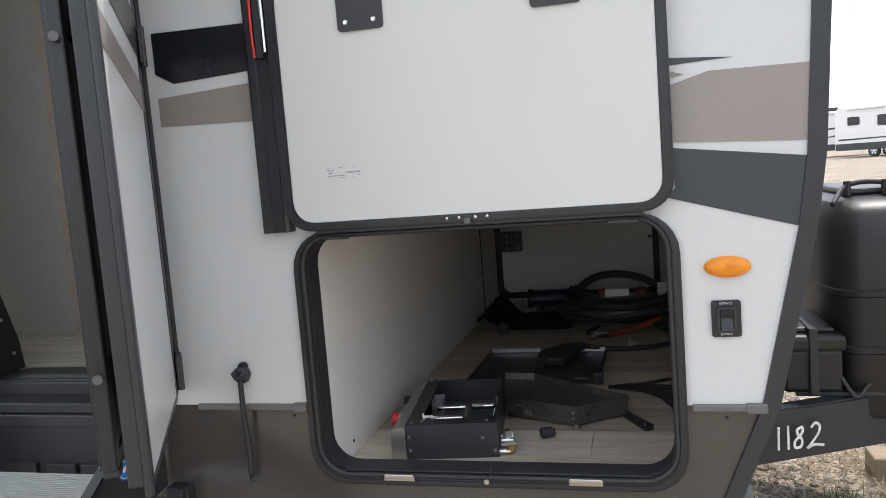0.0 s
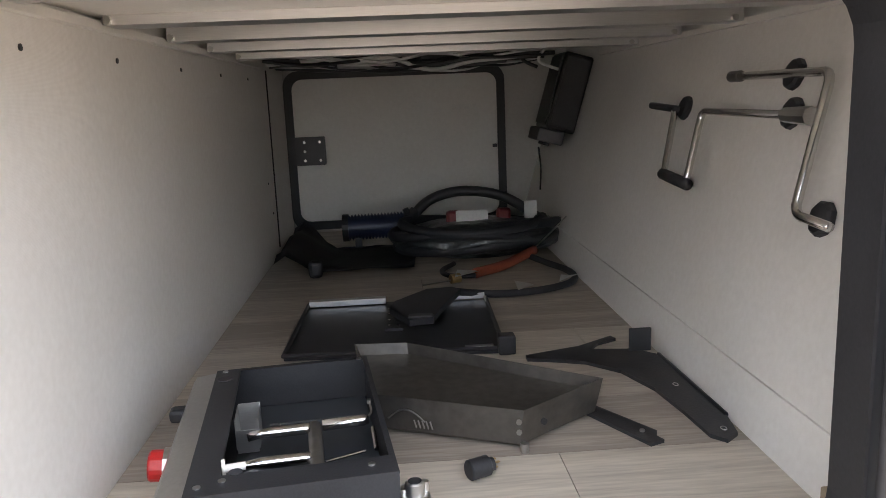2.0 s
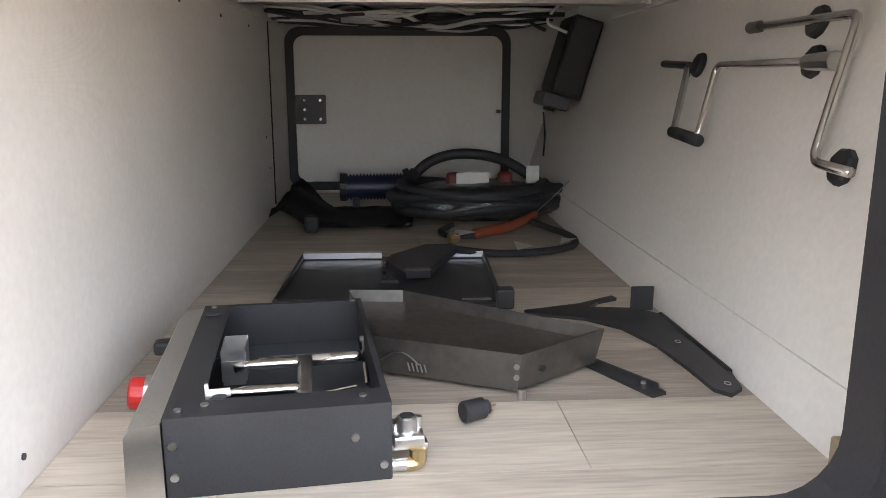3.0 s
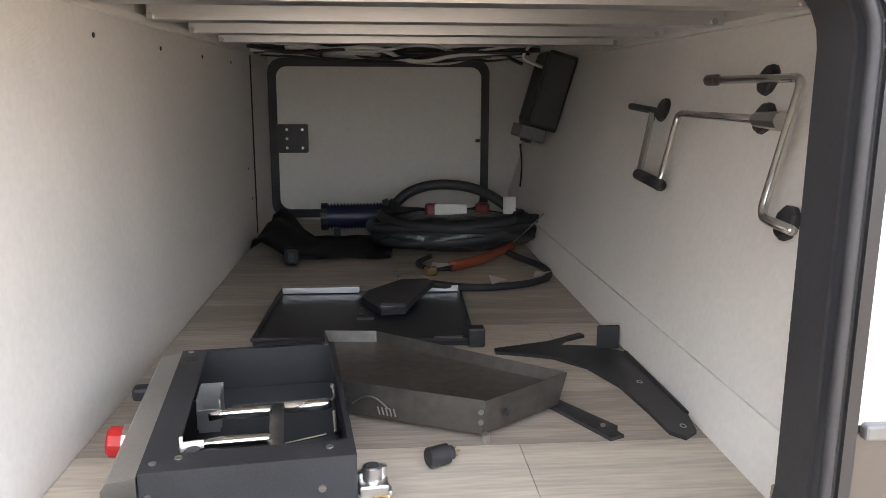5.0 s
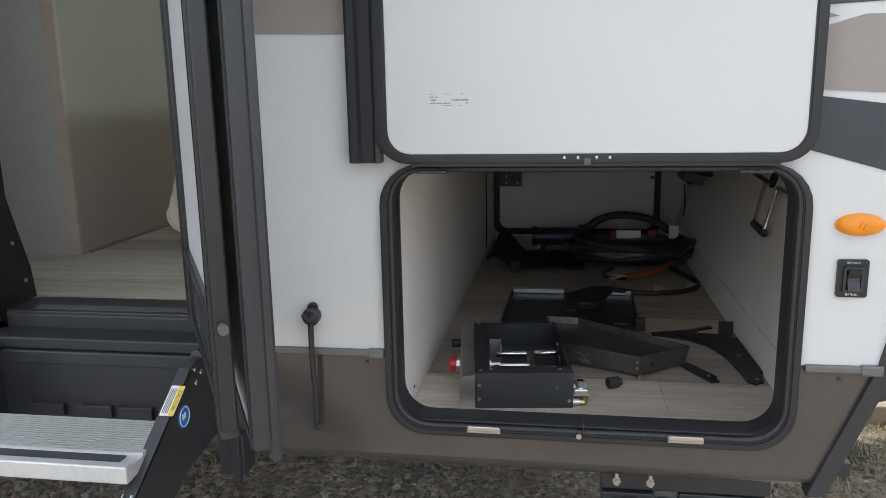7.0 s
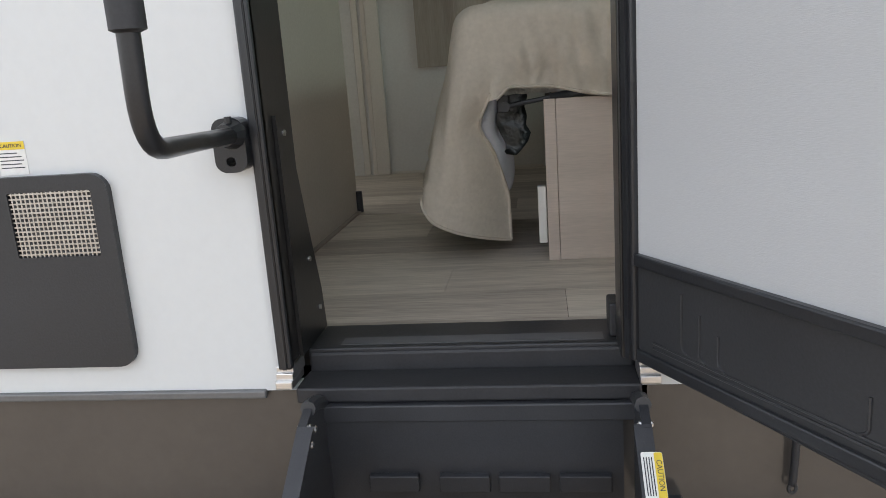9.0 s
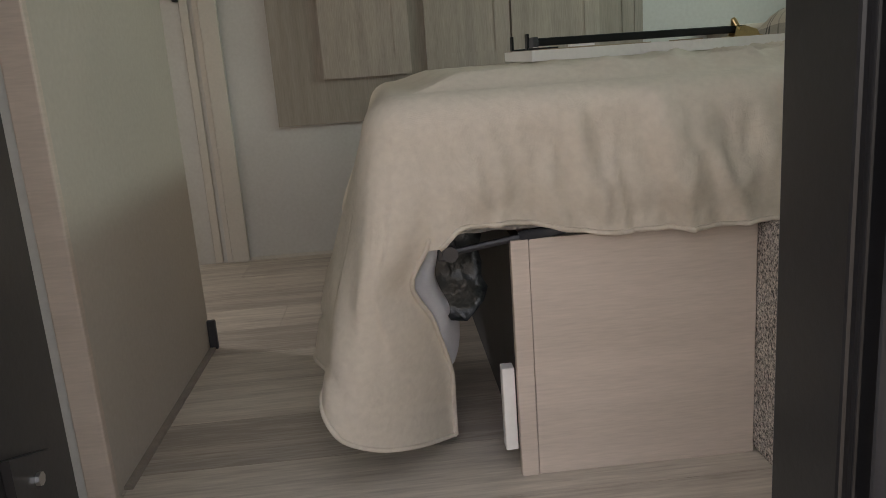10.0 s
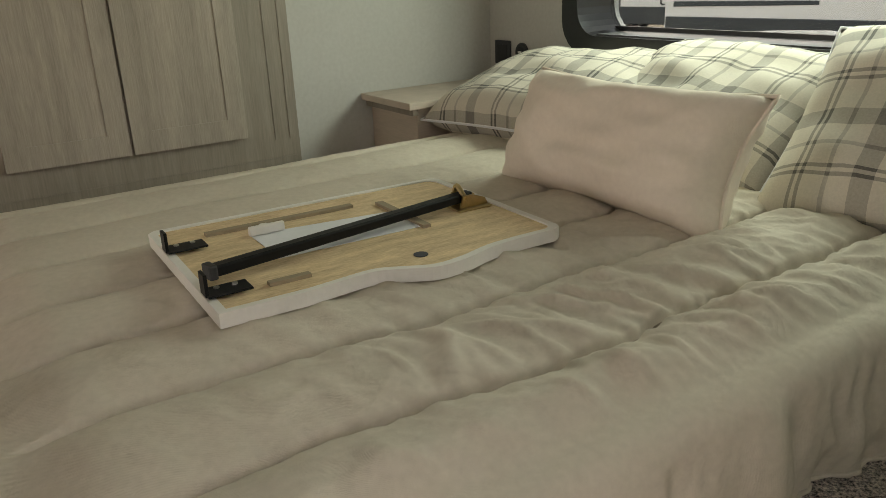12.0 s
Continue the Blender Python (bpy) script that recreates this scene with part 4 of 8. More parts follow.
def steps():
    s = thing("entry_steps", (-1.42, 1.0, GZ), "black folding entry steps with ribbed aluminium treads", "steps")
    part("sill_plate", box(bmesh.new(), -1.736, -1.162, W + 0.080, W + 0.205, 0.915, 0.9435, 0.003), KICK, s, "scuffed black rubber threshold")
    part("grip_strip", box(bmesh.new(), -1.68, -1.215, W + 0.095, W + 0.130, 0.9432, 0.9445), GREYCAP, s, "dark grey grip tape strip")
    c = bmesh.new()
    box(c, -1.736, -1.165, W + 0.075, W + 0.10, 0.870, 0.938, 0.006)
    box(c, -1.734, -1.167, W + 0.071, W + 0.078, 0.898, 0.902, 0.001)
    part("riser", c, RUBBER, s)
    part("step_cover", box(bmesh.new(), -1.738, -1.163, W - 0.006, W + 0.0745, 0.877, 0.9045, 0.004), RUBBER, s)
    c = bmesh.new()
    box(c, -1.725, -1.17, W - 0.012, W + 0.076, 0.866, 0.876, 0.003)
    box(c, -1.725, -1.17, W - 0.018, W - 0.008, 0.846, 0.877, 0.003)
    ledge = part("ledge", c, BLACKSTEEL, s)
    for x in (-1.66, -1.55, -1.45, -1.34, -1.24):
        part("screw", disc(bmesh.new(), (x, W + 0.01, 0.876), (0, 0, 1), 0.005, 0.003, 8), STEEL, ledge)
    part("back_panel", box(bmesh.new(), -1.69, -1.195, W - 0.014, W - 0.007, 0.70, 0.866), BLACKSTEEL, s)
    c = bmesh.new()
    for x in (-1.62, -1.50, -1.40, -1.30):
        box(c, x, x + 0.085, W - 0.028, W - 0.013, 0.722, 0.752, 0.002)
    part("back_bracket", c, BLACKSTEEL, s)
    # stringers slope down and outwards
    for x0, x1, side in ((-1.703, -1.689, 1), (-1.178, -1.164, -1)):
        c = bmesh.new()
        out = [(W - 0.01, 0.885), (W - 0.062, 0.905), (W - 0.12, 0.885), (1.02, 0.545), (0.44, 0.145), (0.44, 0.115), (0.56, 0.115), (1.22, 0.56), (1.50, 0.68), (W - 0.012, 0.70)]
        prism(c, out, x0, x1, YZ)
        fl = [(W - 0.115, 0.888), (1.02, 0.547), (0.44, 0.147)]
        for (ya, za), (yb, zb) in zip(fl, fl[1:]):
            q = [bm_v for bm_v in ((x0 + (-0.012 if side < 0 else 0), ya, za), (x1 + (0.012 if side > 0 else 0), ya, za), (x1 + (0.012 if side > 0 else 0), yb, zb), (x0 + (-0.012 if side < 0 else 0), yb, zb))]
            vs = [c.verts.new(p) for p in q] + [c.verts.new((p[0], p[1], p[2] - 0.006)) for p in q]
            c.faces.new(vs[:4])
            c.faces.new(vs[4:][::-1])
            for j in range(4):
                c.faces.new((vs[j], vs[4 + j], vs[4 + (j + 1) % 4], vs[(j + 1) % 4]))
        st = part("stringer", c, BLACKSTEEL, s, "black folded steel stringer")
        out_x = x1 if side < 0 else x0
        for y, z in ((1.585, 0.865), (1.56, 0.85), (1.56, 0.88), (1.29, 0.735), (1.0, 0.54)):
            for fx, ax in ((x1, 1), (x0, -1)):
                part("bolt", disc(bmesh.new(), (fx, y, z), (ax, 0, 0), 0.0065, 0.004, 10, 0.002), CHROME, st)
        c = tube(bmesh.new(), rounded([(x0 + 0.007, W - 0.005, 0.878), (x0 + 0.007, W - 0.04, 0.894), (x0 + 0.007, W - 0.075, 0.90)], 0.02), 0.013, 8)
        part("hinge_lug", c, BLACKSTEEL, st)
    for i in range(3):
        y0, z = 1.305 - 0.29 * i, 0.785 - 0.2 * i
        c = bmesh.new()
        box(c, -1.688, -1.179, y0, y0 + 0.022, z - 0.034, z, 0.003)
        box(c, -1.688, -1.179, y0 + 0.02, y0 + 0.205, z - 0.030, z - 0.006)
        tr = part("tread", c, TREAD, s, "silver ribbed aluminium tread")
        r = bmesh.new()
        for k in range(15):
            yy = y0 + 0.062 + k * 0.0095
            box(r, -1.686, -1.181, yy, yy + 0.0055, z - 0.007, z - 0.001)
        part("rib", r, TREAD, tr)
        part("grip_tape", box(bmesh.new(), -1.655, -1.21, y0 + 0.026, y0 + 0.055, z - 0.0062, z - 0.0042), INK, tr, "black grip tape")
    face = Matrix.Translation((-1.171, 1.475, 0.844)) @ pose(0, 0, 0, 90 - 56.8, 0, 0)
    c = prism(bmesh.new(), rrect(-0.015, 0.015, -0.036, 0.036, 0.003, 2), 0.001, 0.002, XY)
    c.transform(face)
    lb = part("caution_label", c, PAPER, s, "white and yellow caution label")
    c = prism(bmesh.new(), rrect(0.003, 0.0145, -0.035, 0.035, 0.002, 2), 0.002, 0.0026, XY)
    c.transform(face)
    part("yellow_bar", c, YELLOW, lb)
    w = words("CAUTION", 0.0105, face @ pose(0.0088, 0, 0.0027, 0, 0, -90), INK, "lettering", s, 0.0002)
    c = bmesh.new()
    for k in range(4):
        box(c, -0.012 + k * 0.0036, -0.0105 + k * 0.0036, -0.03, 0.028, 0.002, 0.0024)
    c.transform(face)
    part("print", c, INK, lb)
    c = disc(bmesh.new(), (-1.164, 1.50, 0.80), (1, 0, 0), 0.024, 0.0015, 24)
    bl = part("round_sticker", c, BLUE, s, "round blue and white sticker")
    c = bmesh.new()
    ring = [(-1.162, 1.50 + 0.020 * math.cos(t), 0.80 + 0.020 * math.sin(t)) for t in [i * math.pi / 12 for i in range(24)]]
    tube(c, ring, 0.0012, 4, closed=True)
    for a, b in ((-0.009, 0.006), (-0.001, 0.009)):
        box(c, -1.1628, -1.1616, 1.50 + a, 1.50 + a + 0.006, 0.80 - 0.008 + b / 2, 0.80 + 0.004 + b / 2)
    part("mark", c, PAPER, bl)
    c = bmesh.new()
    box(c, -1.16, -1.10, W - 0.03, W + 0.03, 0.60, 0.70, 0.004)
    box(c, -1.125, -1.105, W - 0.045, W - 0.028, 0.59, 0.705, 0.003)
    part("mount_bracket", c, FRAMEPAINT, s)


def grab_rail():
    g = thing("grab_rail", (-1.78, W, 1.28), "black folding grab rail swung out beside the door", "grab rail")
    line = rounded([(-1.778, W - 0.035, 1.338), (-1.752, 1.40, 1.346), (-1.732, 1.268, 1.351), (-1.726, 1.262, 1.50), (-1.726, 1.262, 2.22), (-1.732, 1.268, 2.33), (-1.752, 1.40, 2.33), (-1.778, W - 0.035, 2.33)], 0.085, 8)
    part("bar", tube(bmesh.new(), line, 0.0125, 12), TRIM, g, smooth=True)
    part("foam_grip", tube(bmesh.new(), [(-1.726, 1.262, 1.475), (-1.726, 1.262, 1.478), (-1.726, 1.262, 2.15), (-1.726, 1.262, 2.153)], [0.013, 0.0195, 0.0195, 0.013], 14), RUBBER, g, "thick black foam grip", smooth="auto")
    for z in (1.322, 2.33):
        c = bmesh.new()
        slab(c, rrect(-1.812, -1.760, z - 0.042, z + 0.042, 0.018, 5), [rrect(-1.794, -1.778, z - 0.004, z + 0.010, 0.006, 3), rrect(-1.794, -1.778, z - 0.032, z - 0.018, 0.006, 3)], W - 0.034, W)
        tube(c, [(-1.783, W - 0.055, z + 0.017), (-1.780, W - 0.03, z + 0.017)], [0.017, 0.024], 12)
        disc(c, (-1.778, W - 0.045, z + 0.035), (0, 0, 1), 0.006, 0.010, 8)
        part("bracket", c, TRIM, g, "black moulded rail bracket")


def heater_hatch():
    h = thing("heater_hatch", (-2.17, W, 0.954), "black water heater hatch with louvres and wire mesh", "hatch")
    body = bmesh.new()
    slab(body, rrect(-2.331, -2.011, 0.954, 1.289, 0.03, 5), [rrect(-2.190, -2.041, 1.152, 1.263, 0.004, 2)] + [[(-2.306, z), (-2.232, z), (-2.232, z + 0.010), (-2.306, z + 0.010)] for z in (1.158, 1.175, 1.192, 1.209, 1.226)], W - 0.014, W - 0.001)
    part("panel", body, KICK, h)
    part("mesh_back", box(bmesh.new(), -2.19, -2.041, W - 0.0035, W - 0.002, 1.152, 1.263), GREYCAP, h)
    c = bmesh.new()
    for i in range(19):
        x = -2.186 + i * 0.0079
        box(c, x, x + 0.0026, W - 0.010, W - 0.0078, 1.152, 1.263)
    for i in range(14):
        z = 1.156 + i * 0.0079
        box(c, -2.19, -2.041, W - 0.0112, W - 0.0098, z, z + 0.0026)
    part("wire_mesh", c, STEEL, h, "bright wire mesh")
    for z in (1.158, 1.175, 1.192, 1.209, 1.226):
        c = prism(bmesh.new(), [(W - 0.019, z - 0.002), (W - 0.004, z + 0.010), (W - 0.006, z + 0.012), (W - 0.020, z)], -2.306, -2.232, YZ)
        part("louvre", c, RAILGREY, h, "pale grey louvre")
    c = tube(bmesh.new(), [(-2.214 + 0.006 * math.cos(t), W - 0.017, 1.252 + 0.008 * math.sin(t)) for t in [i * math.pi / 8 for i in range(16)]], 0.0022, 6, closed=True)
    part("latch_ring", c, STEEL, h)
    part("crease", box(bmesh.new(), -2.302, -2.23, W - 0.0155, W - 0.0135, 1.139, 1.1405), RAILGREY, h)


def wall_label():
    l = thing("caution_sticker", (-2.17, W, 1.294), "small white and yellow caution sticker above the hatch", "sticker")
    part("paper", prism(bmesh.new(), [(-2.201, 1.292), (-2.150, 1.292), (-2.150, 1.347), (-2.201, 1.347)], W - 0.0012, W - 0.0002), PAPER, l)
    part("header", prism(bmesh.new(), [(-2.201, 1.334), (-2.150, 1.334), (-2.150, 1.347), (-2.201, 1.347)], W - 0.0018, W - 0.0012), YELLOW, l, "yellow header")
    words("CAUTION", 0.0085, FACE(-2.174, W - 0.0022, 1.3402), INK, "lettering", l, 0.0002)
    c = bmesh.new()
    for z, x1 in ((1.328, -2.165), (1.322, -2.158), (1.316, -2.155), (1.31, -2.16), (1.304, -2.155)):
        box(c, -2.197, x1, W - 0.0018, W - 0.0012, z - 0.0008, z + 0.0008)
    part("print", c, INK, l)


def wall_letters():
    l = thing("model_lettering", (-2.5, W, 1.47), "thin dark lettering on the white wall", "lettering")
    words("LITE", 0.052, FACE(-2.513, W - 0.001, 1.494), INK, "word", l, 0.0006).scale = (1, 1, 1)
    for x in (-2.548, -2.412):
        out, inn = rrect(x, x + 0.072, 1.588, 1.80, 0.02, 4), rrect(x + 0.016, x + 0.056, 1.604, 1.784, 0.008, 4)
        if x > -2.5:
            out, inn = rrect(x, x + 0.072, 1.588, 1.80, 0.016, 4), rrect(x + 0.016, x + 0.056, 1.604, 1.784, 0.006, 4)
        part("outline_shape", ringslab(bmesh.new(), out, inn, W - 0.0016, W - 0.0002), INK, l)


door_frame()
screen_door()
entry_door()
steps()
grab_rail()
heater_hatch()
wall_label()
wall_letters()

# ---- storage bay: fittings ----
def slope_x(z):
    return 0.125 + 0.29 * (z - FB)


def far_door():
    f = thing("far_bay_door", (-0.35, FAR, 0.72), "closed far storage bay door with pale skin and black frame", "hatch door", kind="structure")
    y1 = FAR - 0.001
    outer, mid, inner = rrect(-0.7525, 0.070, 0.716, 1.308, 0.055), rrect(-0.735, 0.047, 0.741, 1.284, 0.045), rrect(-0.722, 0.040, 0.747, 1.278, 0.04)
    bm = ringslab(bmesh.new(), outer, inner, y1 - 0.022, y1)
    part("door_seal", bm, RUBBER, f, "black rubber door seal")
    part("panel", prism(bmesh.new(), rrect(-0.725, 0.043, 0.744, 1.281, 0.04), y1 - 0.012, y1 + 0.03), PANEL, f)
    c = prism(bmesh.new(), rrect(-0.722, -0.610, 0.962, 1.068, 0.006, 3), y1 - 0.028, y1 - 0.012)
    lp = part("latch_plate", c, BLACKSTEEL, f, "black latch plate with screws")
    for dx in (0.028, 0.085):
        for dz in (0.018, 0.052, 0.086):
            if dz == 0.052 and dx > 0.05:
                continue
            part("screw", disc(bmesh.new(), (-0.716 + dx, y1 - 0.028, 0.962 + dz), (0, -1, 0), 0.006, 0.004, 10, 0.002), CHROME, lp)
    part("label", prism(bmesh.new(), [(-0.13, 1.145), (-0.035, 1.145), (-0.035, 1.165), (-0.13, 1.165)], y1 - 0.0135, y1 - 0.0125), PAPER, f, "small white printed label")
    part("latch_pin", box(bmesh.new(), 0.02, 0.036, y1 - 0.03, y1 - 0.012, 1.0, 1.012, 0.002), BLACKSTEEL, f)
    part("sill_strip", box(bmesh.new(), -0.752, 0.12, y1 - 0.018, y1 - 0.0005, FB, 0.722, 0.002), EDGEWHITE, f, "pale wooden sill strip")


def ceiling_beams():
    for i in range(5):
        y = 1.86 + 0.30 * i
        b = thing("ceiling_beam", (-0.25, y, 1.30), "bare aluminium floor joist across the bay", "joist", "joists over the bay", kind="structure")
        c = bmesh.new()
        top = 1.319 if y < 2.3 else 1.375
        out = [(y, 1.306), (y + 0.062, 1.306), (y + 0.062, top), (y + 0.058, top), (y + 0.058, 1.310), (y + 0.004, 1.310), (y + 0.004, top), (y, top)]
        prism(c, out, -0.735, 0.28, YZ)
        part("joist", c, ALU, b)
        for x in (-0.728, 0.262):
            part("screw", disc(bmesh.new(), (x, y, 1.312), (0, -1, 0), 0.006, 0.008, 8), STEEL, b)
    s = thing("ceiling_rail", (-0.74, 2.8, 1.30), "white angle rail under the joists", "rail", kind="structure")
    c = bmesh.new()
    box(c, -0.7525, -0.738, W + 0.06, 3.45, 1.300, 1.312, 0.001)
    box(c, slope_x(1.31) - 0.018, slope_x(1.30) - 0.001, W + 0.06, 3.45, 1.300, 1.312, 0.001)
    part("angle", c, EDGEWHITE, s)


def wiring():
    w = thing("wire_bundle", (-0.3, 3.7, 1.28), "loose bundle of dark wires under the far ceiling", "wires")
    rng = random.Random(11)
    for i in range(26):
        y, z = 3.5 + rng.random() * 0.32, 1.316 + rng.random() * 0.03
        pts = [(-0.74 + 0.9 * k / 7, y + rng.uniform(-0.04, 0.04), z - 0.035 * math.sin(math.pi * k / 7) * rng.random() + rng.uniform(-0.012, 0.008)) for k in range(8)]
        part("wire", tube(bmesh.new(), spline(pts, 4), rng.choice((0.004, 0.005, 0.007)), 6), RUBBER if rng.random() < 0.88 else PAPER, w, smooth=True)
    part("foam_wrap", tube(bmesh.new(), spline([(-0.25, 3.62, 1.312), (-0.1, 3.60, 1.308), (0.02, 3.63, 1.315)], 4), 0.020, 10), GREYCAP, w, "grey foam sleeve", smooth=True)
    part("foil_wrap", tube(bmesh.new(), spline([(-0.52, 3.62, 1.310), (-0.4, 3.60, 1.304), (-0.34, 3.62, 1.310)], 4), 0.014, 8), ALU, w, "shiny foil sleeve", smooth=True)


def control_box():
    b = thing("control_box", (0.20, 3.6, 1.03), "black electrical box on the sloping bay wall", "electrical box")
    m = Matrix.Translation((slope_x(1.15), 0, 1.15)) @ pose(0, 0, 0, 0, 16, 0)

    def p(name, q, bevel, material, label=""):
        c = box(bmesh.new(), *q, bevel)
        c.transform(m)
        return part(name, c, material, b, label)

    p("case", (-0.098, -0.004, 3.53, 3.72, -0.098, 0.150), 0.008, PROPANE)
    p("cover", (-0.104, -0.0985, 3.545, 3.705, -0.085, 0.138), 0.002, RUBBER, "flat black cover plate")
    p("front_lip", (-0.090, -0.012, 3.524, 3.5295, -0.085, 0.138), 0.002, RUBBER)
    foot = p("junction_foot", (-0.118, -0.030, 3.54, 3.70, -0.142, -0.0985), 0.006, GREYCAP, "dark grey junction housing")
    c = bmesh.new()
    for y in (3.58, 3.62, 3.66):
        disc(c, (-0.075, y, -0.142), (0, 0, -1), 0.011, 0.010, 10)
    c.transform(m)
    part("cable_gland", c, RUBBER, foot)
    part("cable", tube(bmesh.new(), spline([(0.20, 3.56, 1.26), (0.15, 3.54, 1.275), (0.11, 3.52, 1.30), (0.15, 3.46, 1.36)]), 0.005, 6), PAPER, b, "pale grey cable", smooth=True)
    part("cable", tube(bmesh.new(), spline([(0.12, 3.60, 1.02), (0.125, 3.59, 0.95), (0.12, 3.58, 0.88)]), 0.003, 6), RUBBER, b, smooth=True)
    part("cable", tube(bmesh.new(), spline([(0.14, 3.70, 1.28), (0.10, 3.71, 1.30), (0.06, 3.68, 1.335)]), 0.006, 6), RUBBER, b, smooth=True)


def crank_clip(parent, y, z):
    x = slope_x(z)
    c = bmesh.new()
    disc(c, (x - 0.001, y, z), (-1, 0, 0.29), 0.025, 0.012, 9, 0.004)
    return part("wall_clip", c, RUBBER, parent, "black rubber spring clip")


def cranks():
    on = lambda y, z, off=0.022: (slope_x(z) - off, y, z)
    a = thing("crank_handle", (0.2, 2.45, 0.97), "steel jack crank handle held in wall clips", "crank handle")
    line = rounded([on(2.79, 1.156), on(2.64, 1.150, 0.03), on(2.60, 1.022, 0.03), on(2.475, 1.016, 0.03), on(2.50, 1.148, 0.03), on(2.12, 1.147, 0.03)], 0.02)
    part("rod", tube(bmesh.new(), line, 0.0065, 10), CHROME, a, smooth=True)
    part("grip", tube(bmesh.new(), [on(2.605, 1.022, 0.03), on(2.468, 1.015, 0.03)], 0.0115, 12), RUBBER, a, "black rubber grip", smooth=True)
    part("tip", tube(bmesh.new(), [on(2.635, 1.150, 0.03), on(2.79, 1.156, 0.03)], 0.0075, 10), BLACKSTEEL, a)
    part("socket", tube(bmesh.new(), [on(2.19, 1.147, 0.03), on(2.13, 1.147, 0.03), on(2.115, 1.147, 0.03)], [0.011, 0.0135, 0.0135], 8), STEEL, a, "hexagon steel socket")
    crank_clip(a, 2.65, 1.150)
    crank_clip(a, 2.215, 1.147)
    b = thing("crank_handle", (0.2, 2.1, 1.0), "steel crank handle with square ends held in wall clips", "crank handle")
    line = rounded([on(2.40, 1.208, 0.03), on(2.10, 1.207, 0.03), on(2.08, 1.017, 0.03), on(1.99, 1.013, 0.03)], 0.02)
    part("rod", tube(bmesh.new(), line, 0.0068, 10), CHROME, b, smooth=True)
    part("socket", tube(bmesh.new(), [on(2.38, 1.208, 0.03), on(2.415, 1.208, 0.03)], 0.010, 10), DARKSTEEL, b)
    crank_clip(b, 2.245, 1.205)
    crank_clip(b, 2.05, 1.012)


def burner_box():
    b = thing("burner_box", (-0.49, 2.03, FB), "black steel cooktop burner box with bare burner tubes", "burner box")
    R = Matrix.Translation((-0.484, 1.838, FB)) @ pose(0, 0, 0, 0, 0, 7) @ Matrix.Diagonal((1.02, 0.94, 0.95, 1))

    def p(name, fill, material, parent, label="", smooth=False):
        c = bmesh.new()
        fill(c)
        c.transform(R)
        return part(name, c, material, parent, label, smooth)

    H, hx, L = 0.092, 0.113, 0.425
    case = p("front_wall", lambda c: box(c, -hx, hx, 0, 0.006, 0, H, 0.002), BLACKSTEEL, b, "black painted steel front wall")
    for x0, x1, y0, y1, z1 in ((-hx, -hx + 0.004, 0.006, L - 0.004, H), (hx - 0.004, hx, 0.006, L - 0.004, H), (-hx, hx, L - 0.004, L, H), (-hx + 0.004, hx - 0.004, 0.006, L - 0.004, 0.008)):
        p("case_wall", lambda c, q=(x0, x1, y0, y1, z1): box(c, q[0], q[1], q[2], q[3], 0.002, q[4]), BLACKSTEEL, b)
    p("top_flange", lambda c: slab(c, [(-hx, 0), (hx, 0), (hx, L), (-hx, L)], [[(-0.078, 0.045), (0.106, 0.045), (0.106, L - 0.012), (-0.078, L - 0.012)]], H - 0.002, H + 0.001, XY), BLACKSTEEL, case)
    # dark discs on the flange colour in the shade of two openings
    p("slot_shade_disc", lambda c: disc(c, (-0.098, L - 0.045, H + 0.001), (0, 0, 1), 0.011, 0.0008, 12), INK, case)
    p("slot_shade_disc", lambda c: disc(c, (-0.062, 0.05, H + 0.001), (0, 0, 1), 0.008, 0.0008, 10), INK, case)
    for x, y in ((-0.10, 0.02), (-0.075, 0.03), (0.085, 0.025), (-0.1, L - 0.012), (0.1, L - 0.012)):
        p("screw", lambda c, x=x, y=y: disc(c, (x, y, H + 0.001), (0, 0, 1), 0.0042, 0.002, 8), STEEL, case)
    for x, z in ((-0.104, 0.026), (-0.104, 0.062), (0.075, 0.055), (0.104, 0.02)):
        p("screw", lambda c, x=x, z=z: disc(c, (x, 0, z), (0, -1, 0), 0.0045, 0.003, 8), STEEL, case)
    p("tray_floor", lambda c: box(c, -0.078, 0.106, 0.03, L - 0.008, 0.022, 0.026), SLATE, b, "dark blue-grey inner floor")
    p("cross_pipe", lambda c: tube(c, [(0.026, 0.052, 0.068), (0.026, 0.215, 0.068)], 0.009, 10), DARKSTEEL, b, smooth=True)
    for y, x0 in ((0.192, -0.058), (0.100, -0.066)):
        p("burner_tube", lambda c, y=y, x0=x0: tube(c, [(x0, y - 0.004, 0.074), (x0 + 0.018, y, 0.076), (x0 + 0.03, y, 0.076), (0.016, y, 0.076), (0.02, y, 0.076)], [0.006, 0.006, 0.008, 0.008, 0.007], 12), CHROME, b, "bright steel burner tube", True)
    p("burner_tube", lambda c: tube(c, [(0.036, 0.196, 0.076), (0.09, 0.199, 0.076), (0.096, 0.199, 0.076)], [0.008, 0.008, 0.006], 12), CHROME, b, "bright steel burner tube", True)
    p("port_strip", lambda c: [box(c, -0.03 + i * 0.0042, -0.0285 + i * 0.0042, 0.200, 0.202, 0.0825, 0.0842) for i in range(29)], DARKSTEEL, b)
    p("pilot_wire", lambda c: tube(c, [(0.036, 0.112, 0.062), (0.085, 0.125, 0.064)], 0.0018, 6), CHROME, b)
    p("spark_bracket", lambda c: (tube(c, rounded([(0.093, 0.199, 0.078), (0.101, 0.208, 0.082), (0.100, 0.230, 0.092)], 0.006), 0.0016, 6), box(c, 0.097, 0.102, 0.226, 0.232, 0.088, 0.094)), STEEL, b)
